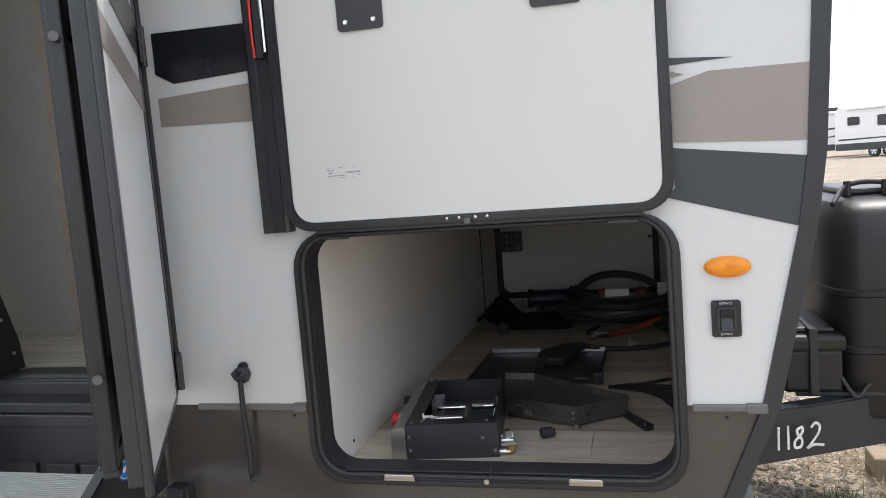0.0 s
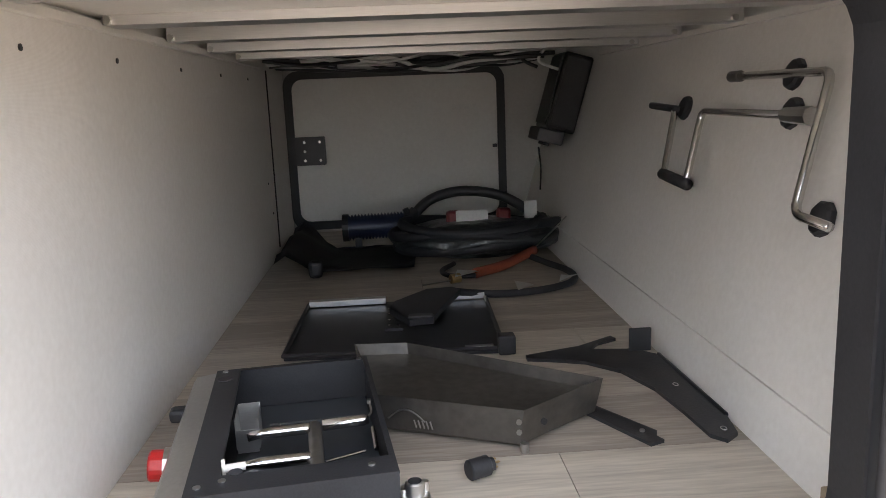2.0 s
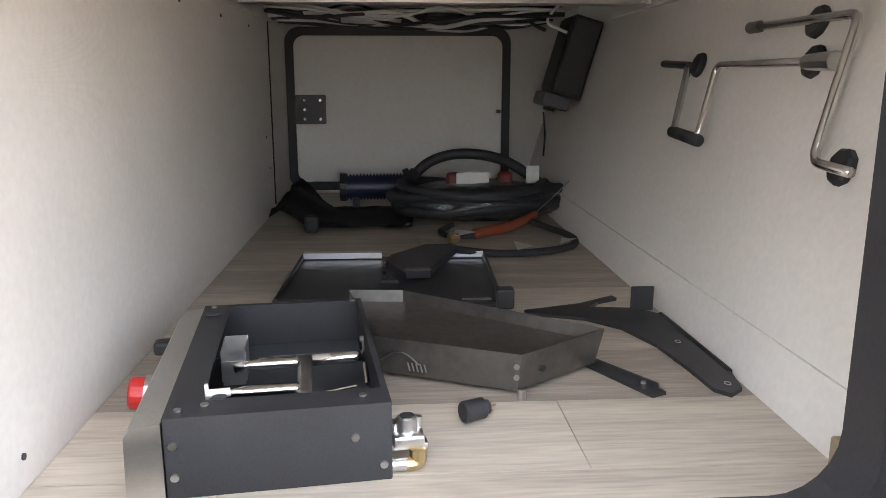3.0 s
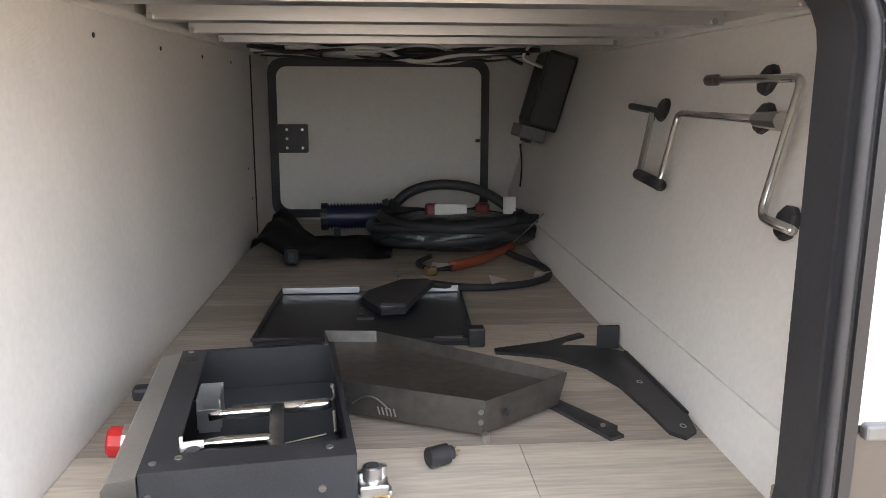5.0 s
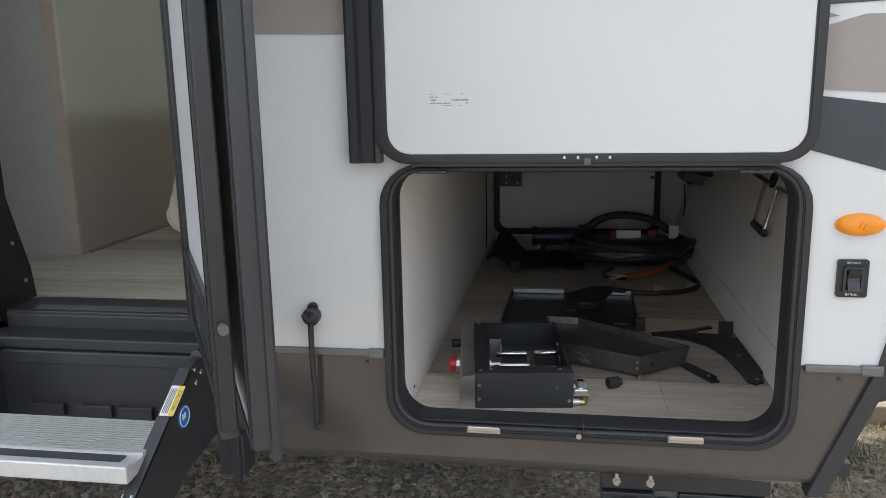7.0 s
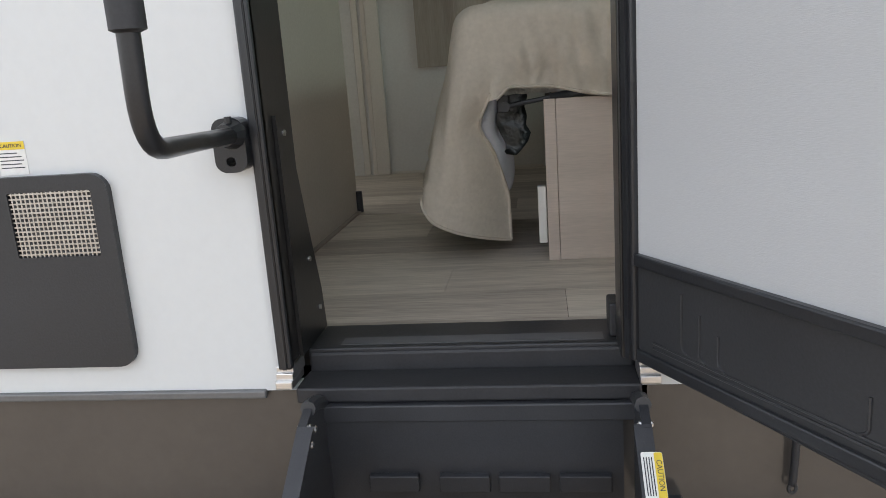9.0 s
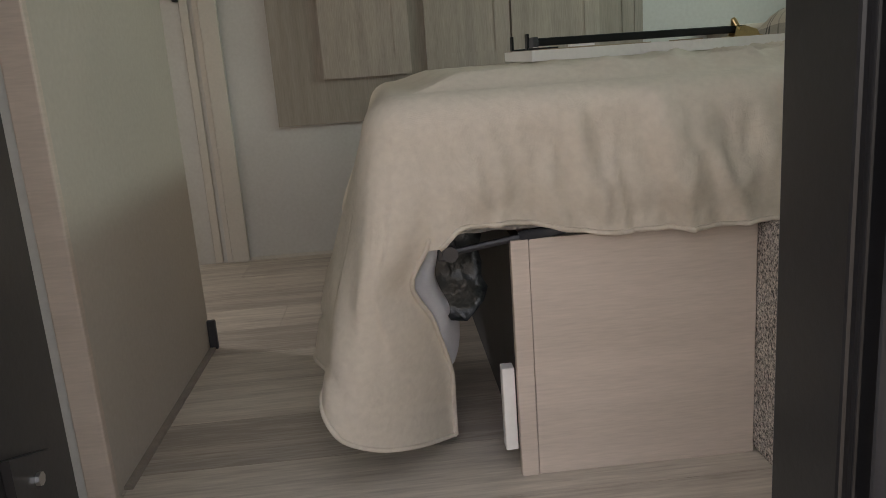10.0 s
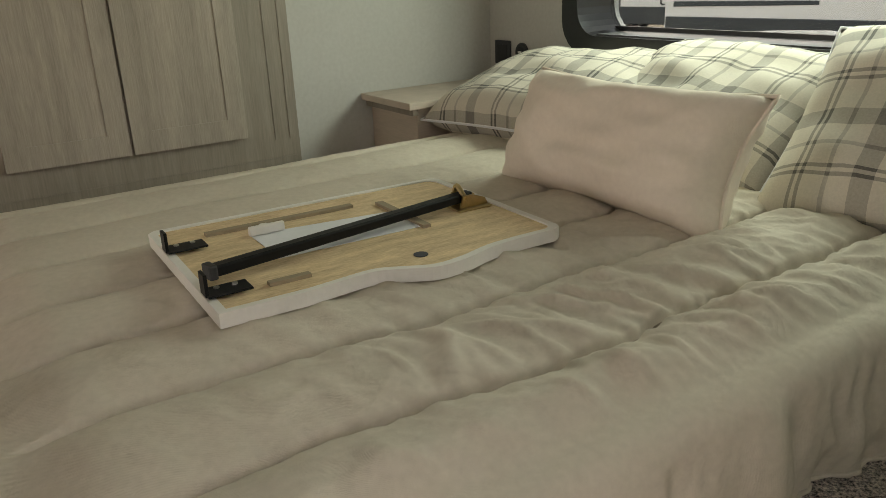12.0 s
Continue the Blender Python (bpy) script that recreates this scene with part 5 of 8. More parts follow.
    p("side_clip", lambda c: tube(c, [(0.0975, 0.11, 0.072), (0.0985, 0.165, 0.078)], 0.003, 6), CHROME, b)
    p("vent_cup", lambda c: (box(c, -0.074, -0.0725, 0.205, 0.265, 0.05, 0.092), box(c, -0.0725, -0.044, 0.2635, 0.265, 0.05, 0.094), box(c, -0.0455, -0.044, 0.205, 0.2635, 0.05, 0.092), box(c, -0.0725, -0.0455, 0.2045, 0.206, 0.045, 0.078)), ALU, b, "bent silver metal vent cup")
    p("igniter", lambda c: (box(c, -0.078, -0.074, 0.062, 0.067, 0.066, 0.104, 0.001), tube(c, [(-0.076, 0.064, 0.092), (-0.052, 0.066, 0.092)], 0.0052, 10), tube(c, [(-0.052, 0.066, 0.092), (-0.040, 0.067, 0.092)], 0.0013, 6)), EDGEWHITE, b, "white ceramic igniter")
    # sloping control panel with its knob, on the far side from the valve
    p("control_panel", lambda c: prism(c, [(-hx - 0.001, 0.0), (-hx - 0.038, 0.0), (-hx - 0.036, H - 0.016), (-hx - 0.030, H - 0.007), (-hx - 0.001, H - 0.003)], -0.002, L - 0.0, lambda u, v, d: (u, d, v)), STEEL, b, "scratched brushed steel control panel")
    p("knob", lambda c: (disc(c, (-hx - 0.047, 0.185, 0.050), (-1, 0, 0.1), 0.021, 0.018, 20, 0.003),), RED, b, "red control knob")
    p("knob_base", lambda c: disc(c, (-hx - 0.036, 0.185, 0.049), (-1, 0, 0.1), 0.0235, 0.011, 20), STEEL, b)
    p("knob_stem", lambda c: box(c, -hx - 0.062, -hx - 0.036, 0.335, 0.362, 0.045, 0.066, 0.006), RUBBER, b, "black plastic knob stem")
    # gas valve
    low = R @ Matrix.Translation((0.0, -0.004, -0.006)) @ Matrix.Diagonal((0.88, 0.9, 0.80, 1)) @ Matrix.Translation((hx * 0.136, 0, 0))

    def pv(name, fill, material, parent, label="", smooth=False):
        c = bmesh.new()
        fill(c)
        c.transform(low)
        return part(name, c, material, parent, label, smooth)

    v = pv("gas_valve", lambda c: (box(c, hx + 0.003, hx + 0.042, 0.02, 0.058, 0.042, 0.062, 0.005), disc(c, (hx + 0.022, 0.04, 0.06), (0, 0, 1), 0.013, 0.024, 14, 0.002), disc(c, (hx + 0.007, 0.046, 0.055), (0, 0, 1), 0.008, 0.018, 10), disc(c, (hx + 0.036, 0.05, 0.055), (0, 0, 1), 0.006, 0.022, 10), box(c, hx + 0.0, hx + 0.047, 0.028, 0.05, 0.036, 0.046, 0.003)), ALU, b, "cast aluminium gas regulator valve", "auto")
    pv("valve_cap", lambda c: disc(c, (hx + 0.022, 0.04, 0.0842), (0, 0, 1), 0.009, 0.0012, 14), BLACKSTEEL, v)
    pv("elbow", lambda c: tube(c, rounded([(hx + 0.018, 0.022, 0.020), (hx + 0.033, 0.022, 0.020), (hx + 0.033, 0.024, 0.040)], 0.01), 0.0105, 8), BRASS, v, "brass elbow")
    pv("nipple", lambda c: tube(c, [(hx, 0.022, 0.020), (hx + 0.02, 0.022, 0.020)], 0.010, 12), ALU, v)


def drip_tray():
    t = thing("drip_tray", (-0.2, 2.2, FB), "dull bare steel tray with upturned sides", "tray")
    # trapezoid plan: a, b far side, c, d near side
    A, B, C, D, E = Vector((-0.353, 2.388)), Vector((-0.060, 2.156)), Vector((-0.198, 2.054)), Vector((-0.402, 2.148)), Vector((-0.446, 2.396))
    zb, zt = FB + 0.008, FB + 0.062
    c = bmesh.new()
    cen = (A + B + C + D + E) / 5

    def ring(z, s):
        return [c.verts.new((*(cen + (q - cen) * s), z)) for q in (A, B, C, D, E)]
    o0, o1, i1, i0 = ring(zb, 0.95), ring(zt, 1.0), ring(zt, 0.985), ring(zt - 0.020, 0.97)
    for r0, r1 in ((o0, o1), (o1, i1), (i1, i0)):
        for j in range(5):
            k = (j + 1) % 5
            c.faces.new((r0[j], r0[k], r1[k], r1[j]))
    c.faces.new(i0)
    c.faces.new(o0[::-1])
    part("pan", c, DARKSTEEL, t)
    c = tube(bmesh.new(), [(*C, FB), (*C, FB + 0.014)], 0.006, 8)
    part("foot", c, STEEL, t)
    q = C + (B - C) * 0.22
    n = Vector((B.y - C.y, C.x - B.x)).normalized()
    part("bolt", disc(bmesh.new(), (q.x, q.y, FB + 0.035), (n.x, n.y, 0), 0.005, 0.004, 8), BLACKSTEEL, t)
    for s, z in ((0.02, 0.02), (0.02, 0.032), (0.97, 0.045), (0.97, 0.03)):
        e = D + (C - D) * s
        nn = Vector((C.y - D.y, D.x - C.x)).normalized()
        part("rivet", disc(bmesh.new(), (e.x + nn.x * 0.001, e.y + nn.y * 0.001, FB + z), (nn.x, nn.y, 0), 0.004, 0.003, 8), STEEL, t)
    lip = bmesh.new()
    e0, e1 = D + (C - D) * 0.08, D + (C - D) * 0.34
    nn = Vector((C.y - D.y, D.x - C.x)).normalized() * 0.0018
    pts = [(e0 + (e1 - e0) * s / 10 + nn, FB + 0.028 + 0.016 * math.sin(math.pi * s / 10)) for s in range(11)]
    tube(lip, [(p.x, p.y, z) for p, z in pts], 0.0013, 5)
    for k in range(5):
        e = D + (C - D) * (0.28 + 0.028 * k) + nn
        tube(lip, [(e.x, e.y, FB + 0.018), (e.x - 0.003, e.y, FB + 0.03)], 0.0013, 5)
    part("stamped_vents", lip, STEEL, t, "stamped vent slots")


def flat_pan():
    t = thing("black_pan", (-0.37, 2.65, FB), "shallow black metal pan lying on the planks", "pan")
    c = bmesh.new()
    slab(c, [(-0.590, 2.50), (-0.165, 2.47), (-0.155, 2.86), (-0.580, 2.88)], [], FB + 0.002, FB + 0.006, XY)
    part("plate", c, BLACKSTEEL, t)
    c = bmesh.new()
    for a, b in (((-0.590, 2.50), (-0.580, 2.88)), ((-0.165, 2.47), (-0.155, 2.86)), ((-0.590, 2.50), (-0.165, 2.47))):
        tube(c, [(*a, FB + 0.012), (*b, FB + 0.012)], 0.005, 6)
    part("rim", c, BLACKSTEEL, t)
    for x0, x1 in ((-0.578, -0.395), (-0.28, -0.157)):
        part("hinge_strip", box(bmesh.new(), x0, x1, 2.862, 2.885, FB + 0.008, FB + 0.022, 0.001, m=None), ALU, t, "bright aluminium strip")
    part("corner_block", box(bmesh.new(), -0.178, -0.145, 2.455, 2.485, FB + 0.002, FB + 0.04, 0.004), RUBBER, t)
    part("clip", box(bmesh.new(), -0.24, -0.185, 2.478, 2.49, FB + 0.012, FB + 0.016), ALU, t)
    # hinged lid bracket lying across the back edge
    b = thing("hinge_bracket", (-0.33, 2.8, FB + 0.006), "black sheet metal bracket lying across the pan", "bracket")
    c = bmesh.new()
    m = Matrix.Translation((-0.352, 2.66, FB + 0.016)) @ pose(0, 0, 0, 5, -3, 28)
    slab(c, [(0.0, -0.02), (0.05, -0.035), (0.09, 0.0), (0.19, 0.075), (0.185, 0.10), (0.13, 0.125), (0.03, 0.10), (0.0, 0.07)], [], 0.0, 0.014, XY)
    c.transform(m)
    part("plate", c, BLACKSTEEL, b)
    c = box(bmesh.new(), -0.395, -0.358, 2.64, 2.86, FB + 0.007, FB + 0.013)
    part("strap", c, BLACKSTEEL, b)
    for y in (2.66, 2.70, 2.75, 2.79):
        for x in (-0.386, -0.368):
            part("rivet", disc(bmesh.new(), (x, y, FB + 0.013), (0, 0, 1), 0.004, 0.002, 8), CHROME, b)
    c = box(bmesh.new(), -0.345, -0.29, 2.655, 2.69, FB + 0.012, FB + 0.032, 0.003)
    part("clasp", c, GREYCAP, b)


def arm_brackets():
    a = thing("curved_bracket", (0.06, 2.25, FB), "black powder-coated curved steel bracket on the planks", "bracket")
    c = bmesh.new()
    up = [(-0.13, 2.44), (-0.02, 2.475), (0.056, 2.525), (0.062, 2.508), (0.02, 2.485), (-0.005, 2.452), (0.075, 2.44), (0.112, 2.40), (0.118, 2.12), (0.108, 2.06), (0.085, 2.04), (0.068, 2.06), (0.062, 2.14), (0.05, 2.24), (0.02, 2.33), (-0.03, 2.385), (-0.08, 2.405), (-0.13, 2.42)]
    prism(c, up, FB, FB + 0.006, XY)
    part("blade", c, KICK, a)
    c = bmesh.new()
    box(c, 0.064, 0.106, 2.425, 2.431, FB + 0.005, FB + 0.05, 0.002)
    part("upright_tab", c, KICK, a)
    c = tube(bmesh.new(), [(0.111, 2.40, FB + 0.006), (0.117, 2.12, FB + 0.006)], 0.004, 6)
    part("flange", c, KICK, a)
    for x, y in ((0.094, 2.075), (0.088, 2.25)):
        part("hole_rim", tube(bmesh.new(), [(x + 0.004 * math.cos(t), y + 0.006 * math.sin(t), FB + 0.0062) for t in [i * math.pi / 6 for i in range(12)]], 0.0009, 4, closed=True), STEEL, a)
    b = thing("flat_bar", (-0.06, 2.13, FB), "black flat steel bar with a notched end", "bar")
    c = prism(bmesh.new(), [(-0.12, 2.235), (-0.098, 2.245), (0.0, 2.085), (-0.006, 2.068), (0.0, 2.055), (-0.022, 2.045)], FB, FB + 0.005, XY)
    part("bar", c, KICK, b)
    part("stud", disc(bmesh.new(), (-0.022, 2.085, FB + 0.005), (0, 0, 1), 0.004, 0.003, 8), STEEL, b)


def rubber_cap():
    c = thing("rubber_cap", (-0.265, 1.995, FB), "small black rubber plug lying on its side", "plug")
    m = Matrix.Translation((-0.265, 1.99, FB + 0.016)) @ pose(0, 0, 0, 0, 0, 25)
    b = tube(bmesh.new(), [(-0.024, 0, 0), (-0.022, 0, 0), (0.010, 0, 0), (0.012, 0, 0)], [0.014, 0.016, 0.016, 0.013], 16)
    tube(b, [(0.012, 0, 0), (0.019, 0, 0)], 0.011, 12)
    m = m @ Matrix.Scale(0.85, 4)
    b.transform(m)
    part("body", b, RUBBER, c, smooth="auto")
    b = bmesh.new()
    for y, z in ((0.006, 0.004), (-0.006, 0.004), (0, -0.007)):
        box(b, 0.018, 0.028, y - 0.0022, y + 0.0022, z - 0.0008, z + 0.0008)
    b.transform(m)
    part("prongs", b, BRASS, c)


def brown_wedge():
    b = box(bmesh.new(), 0.093, 0.118, 1.80, 1.825, FB, FB + 0.05, 0.003)
    single("wooden_wedge", b, WOODBLOCK, "small brown timber wedge beside the bay frame", "wedge")


def coiled_gear():
    rng = random.Random(5)
    m = thing("folded_mat", (-0.54, 3.4, FB), "folded black rubber mat under the hoses", "mat")
    c = bmesh.new()
    prev = None
    for i in range(13):
        s = i / 12
        x = -0.715 + 0.40 * s
        row = []
        for j in range(9):
            q = j / 8
            y = 3.24 + 0.36 * q
            z = FB + 0.012 + 0.10 * math.exp(-((s - 0.08) * 7) ** 2) * (0.4 + 0.6 * q) + 0.03 * noise.noise(Vector((s * 5, q * 4, 3))) * (1 - s)
            row.append(c.verts.new((x + 0.02 * q, y, max(z, FB + 0.004))))
        if prev:
            for j in range(8):
                c.faces.new((prev[j], prev[j + 1], row[j + 1], row[j]))
        prev = row
    bmesh.ops.solidify(c, geom=list(c.faces), thickness=0.004)
    part("sheet", c, RUBBER, m, smooth=True)
    part("strap_end", box(bmesh.new(), -0.615, -0.575, 3.20, 3.24, FB, FB + 0.05, 0.012), RUBBER, m)
    # ribbed hose
    h = thing("ribbed_hose", (-0.42, 3.62, FB), "short length of navy ribbed drain hose", "hose")
    c = bmesh.new()
    n = 44
    tube(c, [(-0.535 + 0.0055 * i, 3.63 + 0.02 * (i / n), FB + 0.072) for i in range(n)], [0.040 + (0.005 if i % 2 else -0.004) for i in range(n)], 16)
    part("corrugated_tube", c, HOSE, h, smooth=True)
    part("end_cuff", tube(bmesh.new(), [(-0.54, 3.63, FB + 0.072), (-0.52, 3.63, FB + 0.072)], 0.046, 16), RUBBER, h)
    for x in (-0.5, -0.35):
        part("rest", box(bmesh.new(), x, x + 0.02, 3.6, 3.66, FB, FB + 0.040), RUBBER, h)
    # power cord: one wound coil in plastic film
    p = thing("power_cord", (-0.08, 3.45, FB), "thick black power cord wound in torn plastic film", "power cord")
    turns = []
    for i in range(180):
        a = i / 180 * 2 * math.pi * 6
        layer = i / 180
        turns.append((-0.11 + (0.24 - 0.03 * math.sin(a * 0.37)) * math.cos(a), 3.46 + (0.13 + 0.02 * math.cos(a * 0.5)) * math.sin(a), FB + 0.020 + 0.080 * layer + 0.012 * math.sin(a * 1.7)))
    part("wound_cord", tube(bmesh.new(), turns, 0.0155, 8), RUBBER, p, smooth=True)
    c = bmesh.new()
    bmesh.ops.create_icosphere(c, subdivisions=4, radius=1.0)
    for v in c.verts:
        nn = v.co.normalized()
        k = 1 + 0.10 * noise.noise(nn * 3.2) + 0.05 * noise.noise(nn * 9)
        v.co = Vector((-0.10 + 0.275 * k * nn.x, 3.46 + 0.155 * k * nn.y, FB + 0.050 + 0.062 * k * nn.z * (1.0 if nn.x < 0.5 else 0.85)))
        v.co.z = max(v.co.z, FB + 0.002)
    part("plastic_film", c, PLASTICBAG, p, "shiny dark plastic film", smooth=True)
    loop = spline([(-0.34, 3.52, FB + 0.060), (-0.315, 3.54, FB + 0.102), (-0.25, 3.55, FB + 0.162), (-0.15, 3.55, FB + 0.187), (-0.03, 3.53, FB + 0.172), (0.06, 3.50, FB + 0.122), (0.09, 3.47, FB + 0.072)], 6)
    part("cord_loop", tube(bmesh.new(), loop, 0.0165, 10), RUBBER, p, smooth=True)
    part("cord_boot", tube(bmesh.new(), [(-0.335, 3.525, FB + 0.050), (-0.312, 3.538, FB + 0.112), (-0.295, 3.545, FB + 0.132)], [0.03, 0.024, 0.018], 10), RUBBER, p, smooth=True)
    part("boot_lug", tube(bmesh.new(), [(-0.318, 3.53, FB + 0.112), (-0.33, 3.53, FB + 0.142)], 0.010, 8), RUBBER, p)
    part("tag", box(bmesh.new(), 0.045, 0.085, 3.46, 3.463, FB + 0.102, FB + 0.157), PAPER, p, "white printed paper tag")
    part("plug_end", tube(bmesh.new(), [(0.07, 3.485, FB + 0.112), (0.11, 3.46, FB + 0.082), (0.125, 3.45, FB + 0.090)], [0.018, 0.022, 0.02], 10), GREYCAP, p, "grey moulded plug", smooth=True)
    part("label", box(bmesh.new(), -0.175, -0.075, 3.425, 3.428, FB + 0.097, FB + 0.140), PAPER, p, "white printed paper label")
    for x, y in ((-0.205, 3.43), (-0.045, 3.44)):
        part("red_plug", box(bmesh.new(), x, x + 0.045, y, y + 0.03, FB + 0.072, FB + 0.140, 0.010), DARKRED, p, "dark red plug")
    part("bottom_label", box(bmesh.new(), -0.30, -0.235, 3.515, 3.518, FB + 0.055, FB + 0.075), PAPER, p, "white sticker")
    # thin propane hose with tags and an orange sleeve
    g = thing("gas_hose", (0.0, 3.0, FB), "black gas hose with paper tags and an orange sleeve", "hose")
    line = spline([(-0.24, 2.86, FB + 0.03), (-0.12, 2.88, FB + 0.012), (0.0, 2.90, FB + 0.012), (0.085, 2.97, FB + 0.012), (0.10, 3.08, FB + 0.012), (0.055, 3.20, FB + 0.015), (0.02, 3.28, FB + 0.02)], 6)
    part("tube", tube(bmesh.new(), line, 0.0095, 8), RUBBER, g, smooth=True)
    part("orange_sleeve", tube(bmesh.new(), spline([(-0.155, 3.09, FB + 0.018), (-0.06, 3.17, FB + 0.02), (0.045, 3.30, FB + 0.03)], 5), 0.0145, 8), ORANGECABLE, g, "dull orange sleeve", smooth=True)
    part("loop_back", tube(bmesh.new(), spline([(-0.155, 3.08, FB + 0.014), (-0.22, 3.10, FB + 0.012), (-0.24, 3.17, FB + 0.012), (-0.20, 3.24, FB + 0.015)], 5), 0.007, 8), RUBBER, g, smooth=True)
    part("brass_fitting", tube(bmesh.new(), [(-0.225, 3.045, FB + 0.016), (-0.20, 3.055, FB + 0.016)], 0.013, 8), BRASS, g, "brass flare fitting")
    part("tail_wire", tube(bmesh.new(), [(-0.30, 3.04, FB + 0.005), (-0.225, 3.047, FB + 0.012)], 0.0025, 6), STEEL, g)
    for pts, nm in ((((-0.215, 3.03), (-0.15, 3.045), (-0.14, 3.09), (-0.205, 3.075)), "crumpled_tag"), (((-0.075, 2.86), (-0.035, 2.862), (-0.035, 2.92), (-0.075, 2.918)), "paper_tag"), (((0.04, 2.925), (0.095, 2.95), (0.08, 2.985), (0.05, 2.955)), "paper_tag")):
        c = bmesh.new()
        vs = [c.verts.new((x, y, FB + 0.024 + (0.010 if k % 2 else 0.0))) for k, (x, y) in enumerate(pts)]
        c.faces.new(vs)
        bmesh.ops.solidify(c, geom=list(c.faces), thickness=0.0008)
        part(nm, c, PAPER, g, "white paper tag")
    part("zip_tie", tube(bmesh.new(), spline([(0.05, 3.30, FB + 0.04), (0.09, 3.26, FB + 0.09), (0.125, 3.22, FB + 0.14)], 5), 0.0022, 6), STEEL, g)


def bay_screws():
    c = thing("wall_screws", (-0.753, 2.5, 1.2), "small dark screw heads in the bay walls", "screws", kind="stuff")
    bm = bmesh.new()
    for y in (1.95, 2.25, 2.6, 2.95, 3.3):
        disc(bm, (-0.753, y, 1.265), (1, 0, 0), 0.004, 0.002, 8)
    for y, z in ((1.86, 0.74), (3.5, 0.95), (3.55, 0.85)):
        disc(bm, (-0.753, y, z), (1, 0, 0), 0.004, 0.002, 8)
    part("screw_heads", bm, BLACKSTEEL, c)
    bm = prism(bmesh.new(), [(slope_x(FB) - 0.001, FB), (slope_x(FB + 0.075) - 0.001, FB + 0.075), (slope_x(FB + 0.075) - 0.005, FB + 0.075), (slope_x(FB) - 0.005, FB)], W + 0.06, FAR - 0.03)
    setting("baseboard_bay", bm, LINER)
    bm = tube(bmesh.new(), [(-0.7515, 3.62, FB + 0.02), (-0.7515, 3.62, 1.30)], 0.003, 6)
    setting("trim_corner_wire", bm, RUBBER)


far_door()
ceiling_beams()
wiring()
control_box()
cranks()
burner_box()
drip_tray()
flat_pan()
arm_brackets()
rubber_cap()
brown_wedge()
coiled_gear()
bay_screws()

# ---- cabin: bed and what lies on it ----
BX0, BX1, BY0, BY1, BTOP = -1.49, 0.19, 2.275, 3.705, 1.562


def bed_base():
    b = thing("bed_base", (-1.09, 2.9, FI), "pale oak laminate bed base, shade of its open foot end painted black", "bed base")
    part("side_panel", box(bmesh.new(), -1.272, -0.920, 2.322, 2.337, FI, 1.327, 0.001), OAK, b)
    part("edge_strip", box(bmesh.new(), -1.300, -1.273, 2.320, 2.338, FI, 1.327, 0.001), OAK, b, "pale edge strip")
    # black sheet across the open foot end stands in for its shade
    part("foot_shade_sheet", box(bmesh.new(), -1.288, -1.273, 2.339, 3.60, FI + 0.001, 1.318), RUBBER, b, "black sheet standing in for the shade in the open foot end")
    part("white_block", box(bmesh.new(), -1.322, -1.302, 2.335, 2.36, FI + 0.04, 1.12, 0.002), EDGEWHITE, b, "white wooden block")
    part("far_panel", box(bmesh.new(), -1.272, -0.887, 3.59, 3.605, FI, 1.335), OAK, b)
    part("platform", box(bmesh.new(), -1.43, -0.887, 2.335, 3.63, 1.372, 1.398), PLY, b)
    s = thing("lift_strut", (-1.3, 2.37, 1.30), "black gas strut folded under the raised bed board", "gas strut")
    part("cylinder", tube(bmesh.new(), [(-1.10, 2.329, 1.352), (-1.285, 2.329, 1.330)], 0.009, 10), BLACKSTEEL, s, smooth=True)
    part("rod", tube(bmesh.new(), [(-1.285, 2.329, 1.330), (-1.385, 2.329, 1.316)], 0.0055, 8), BLACKSTEEL, s)
    c = bmesh.new()
    box(c, -1.41, -1.38, 2.335, 2.36, 1.30, 1.372, 0.004)
    disc(c, (-1.39, 2.335, 1.314), (0, -1, 0), 0.012, 0.014, 10)
    part("bracket", c, BLACKSTEEL, s)
    # loose plastic film hanging at the foot
    c = bmesh.new()
    prev = None
    for i in range(9):
        row = []
        for j in range(7):
            u, v = i / 8, j / 6
            row.append(c.verts.new((-1.44 + 0.10 * v + 0.012 * noise.noise(Vector((u * 5, v * 5, 1))), 2.36 + 0.02 * noise.noise(Vector((u * 6, v * 6, 7))), 1.395 - 0.20 * u * (0.6 + 0.4 * math.sin(2.5 * v)))))
        if prev:
            for j in range(6):
                c.faces.new((prev[j], prev[j + 1], row[j + 1], row[j]))
        prev = row
    bmesh.ops.solidify(c, geom=list(c.faces), thickness=0.001)
    single("plastic_sheet", c, PLASTICBAG, "crumpled dark plastic film hanging under the bed", "plastic film", smooth=True)


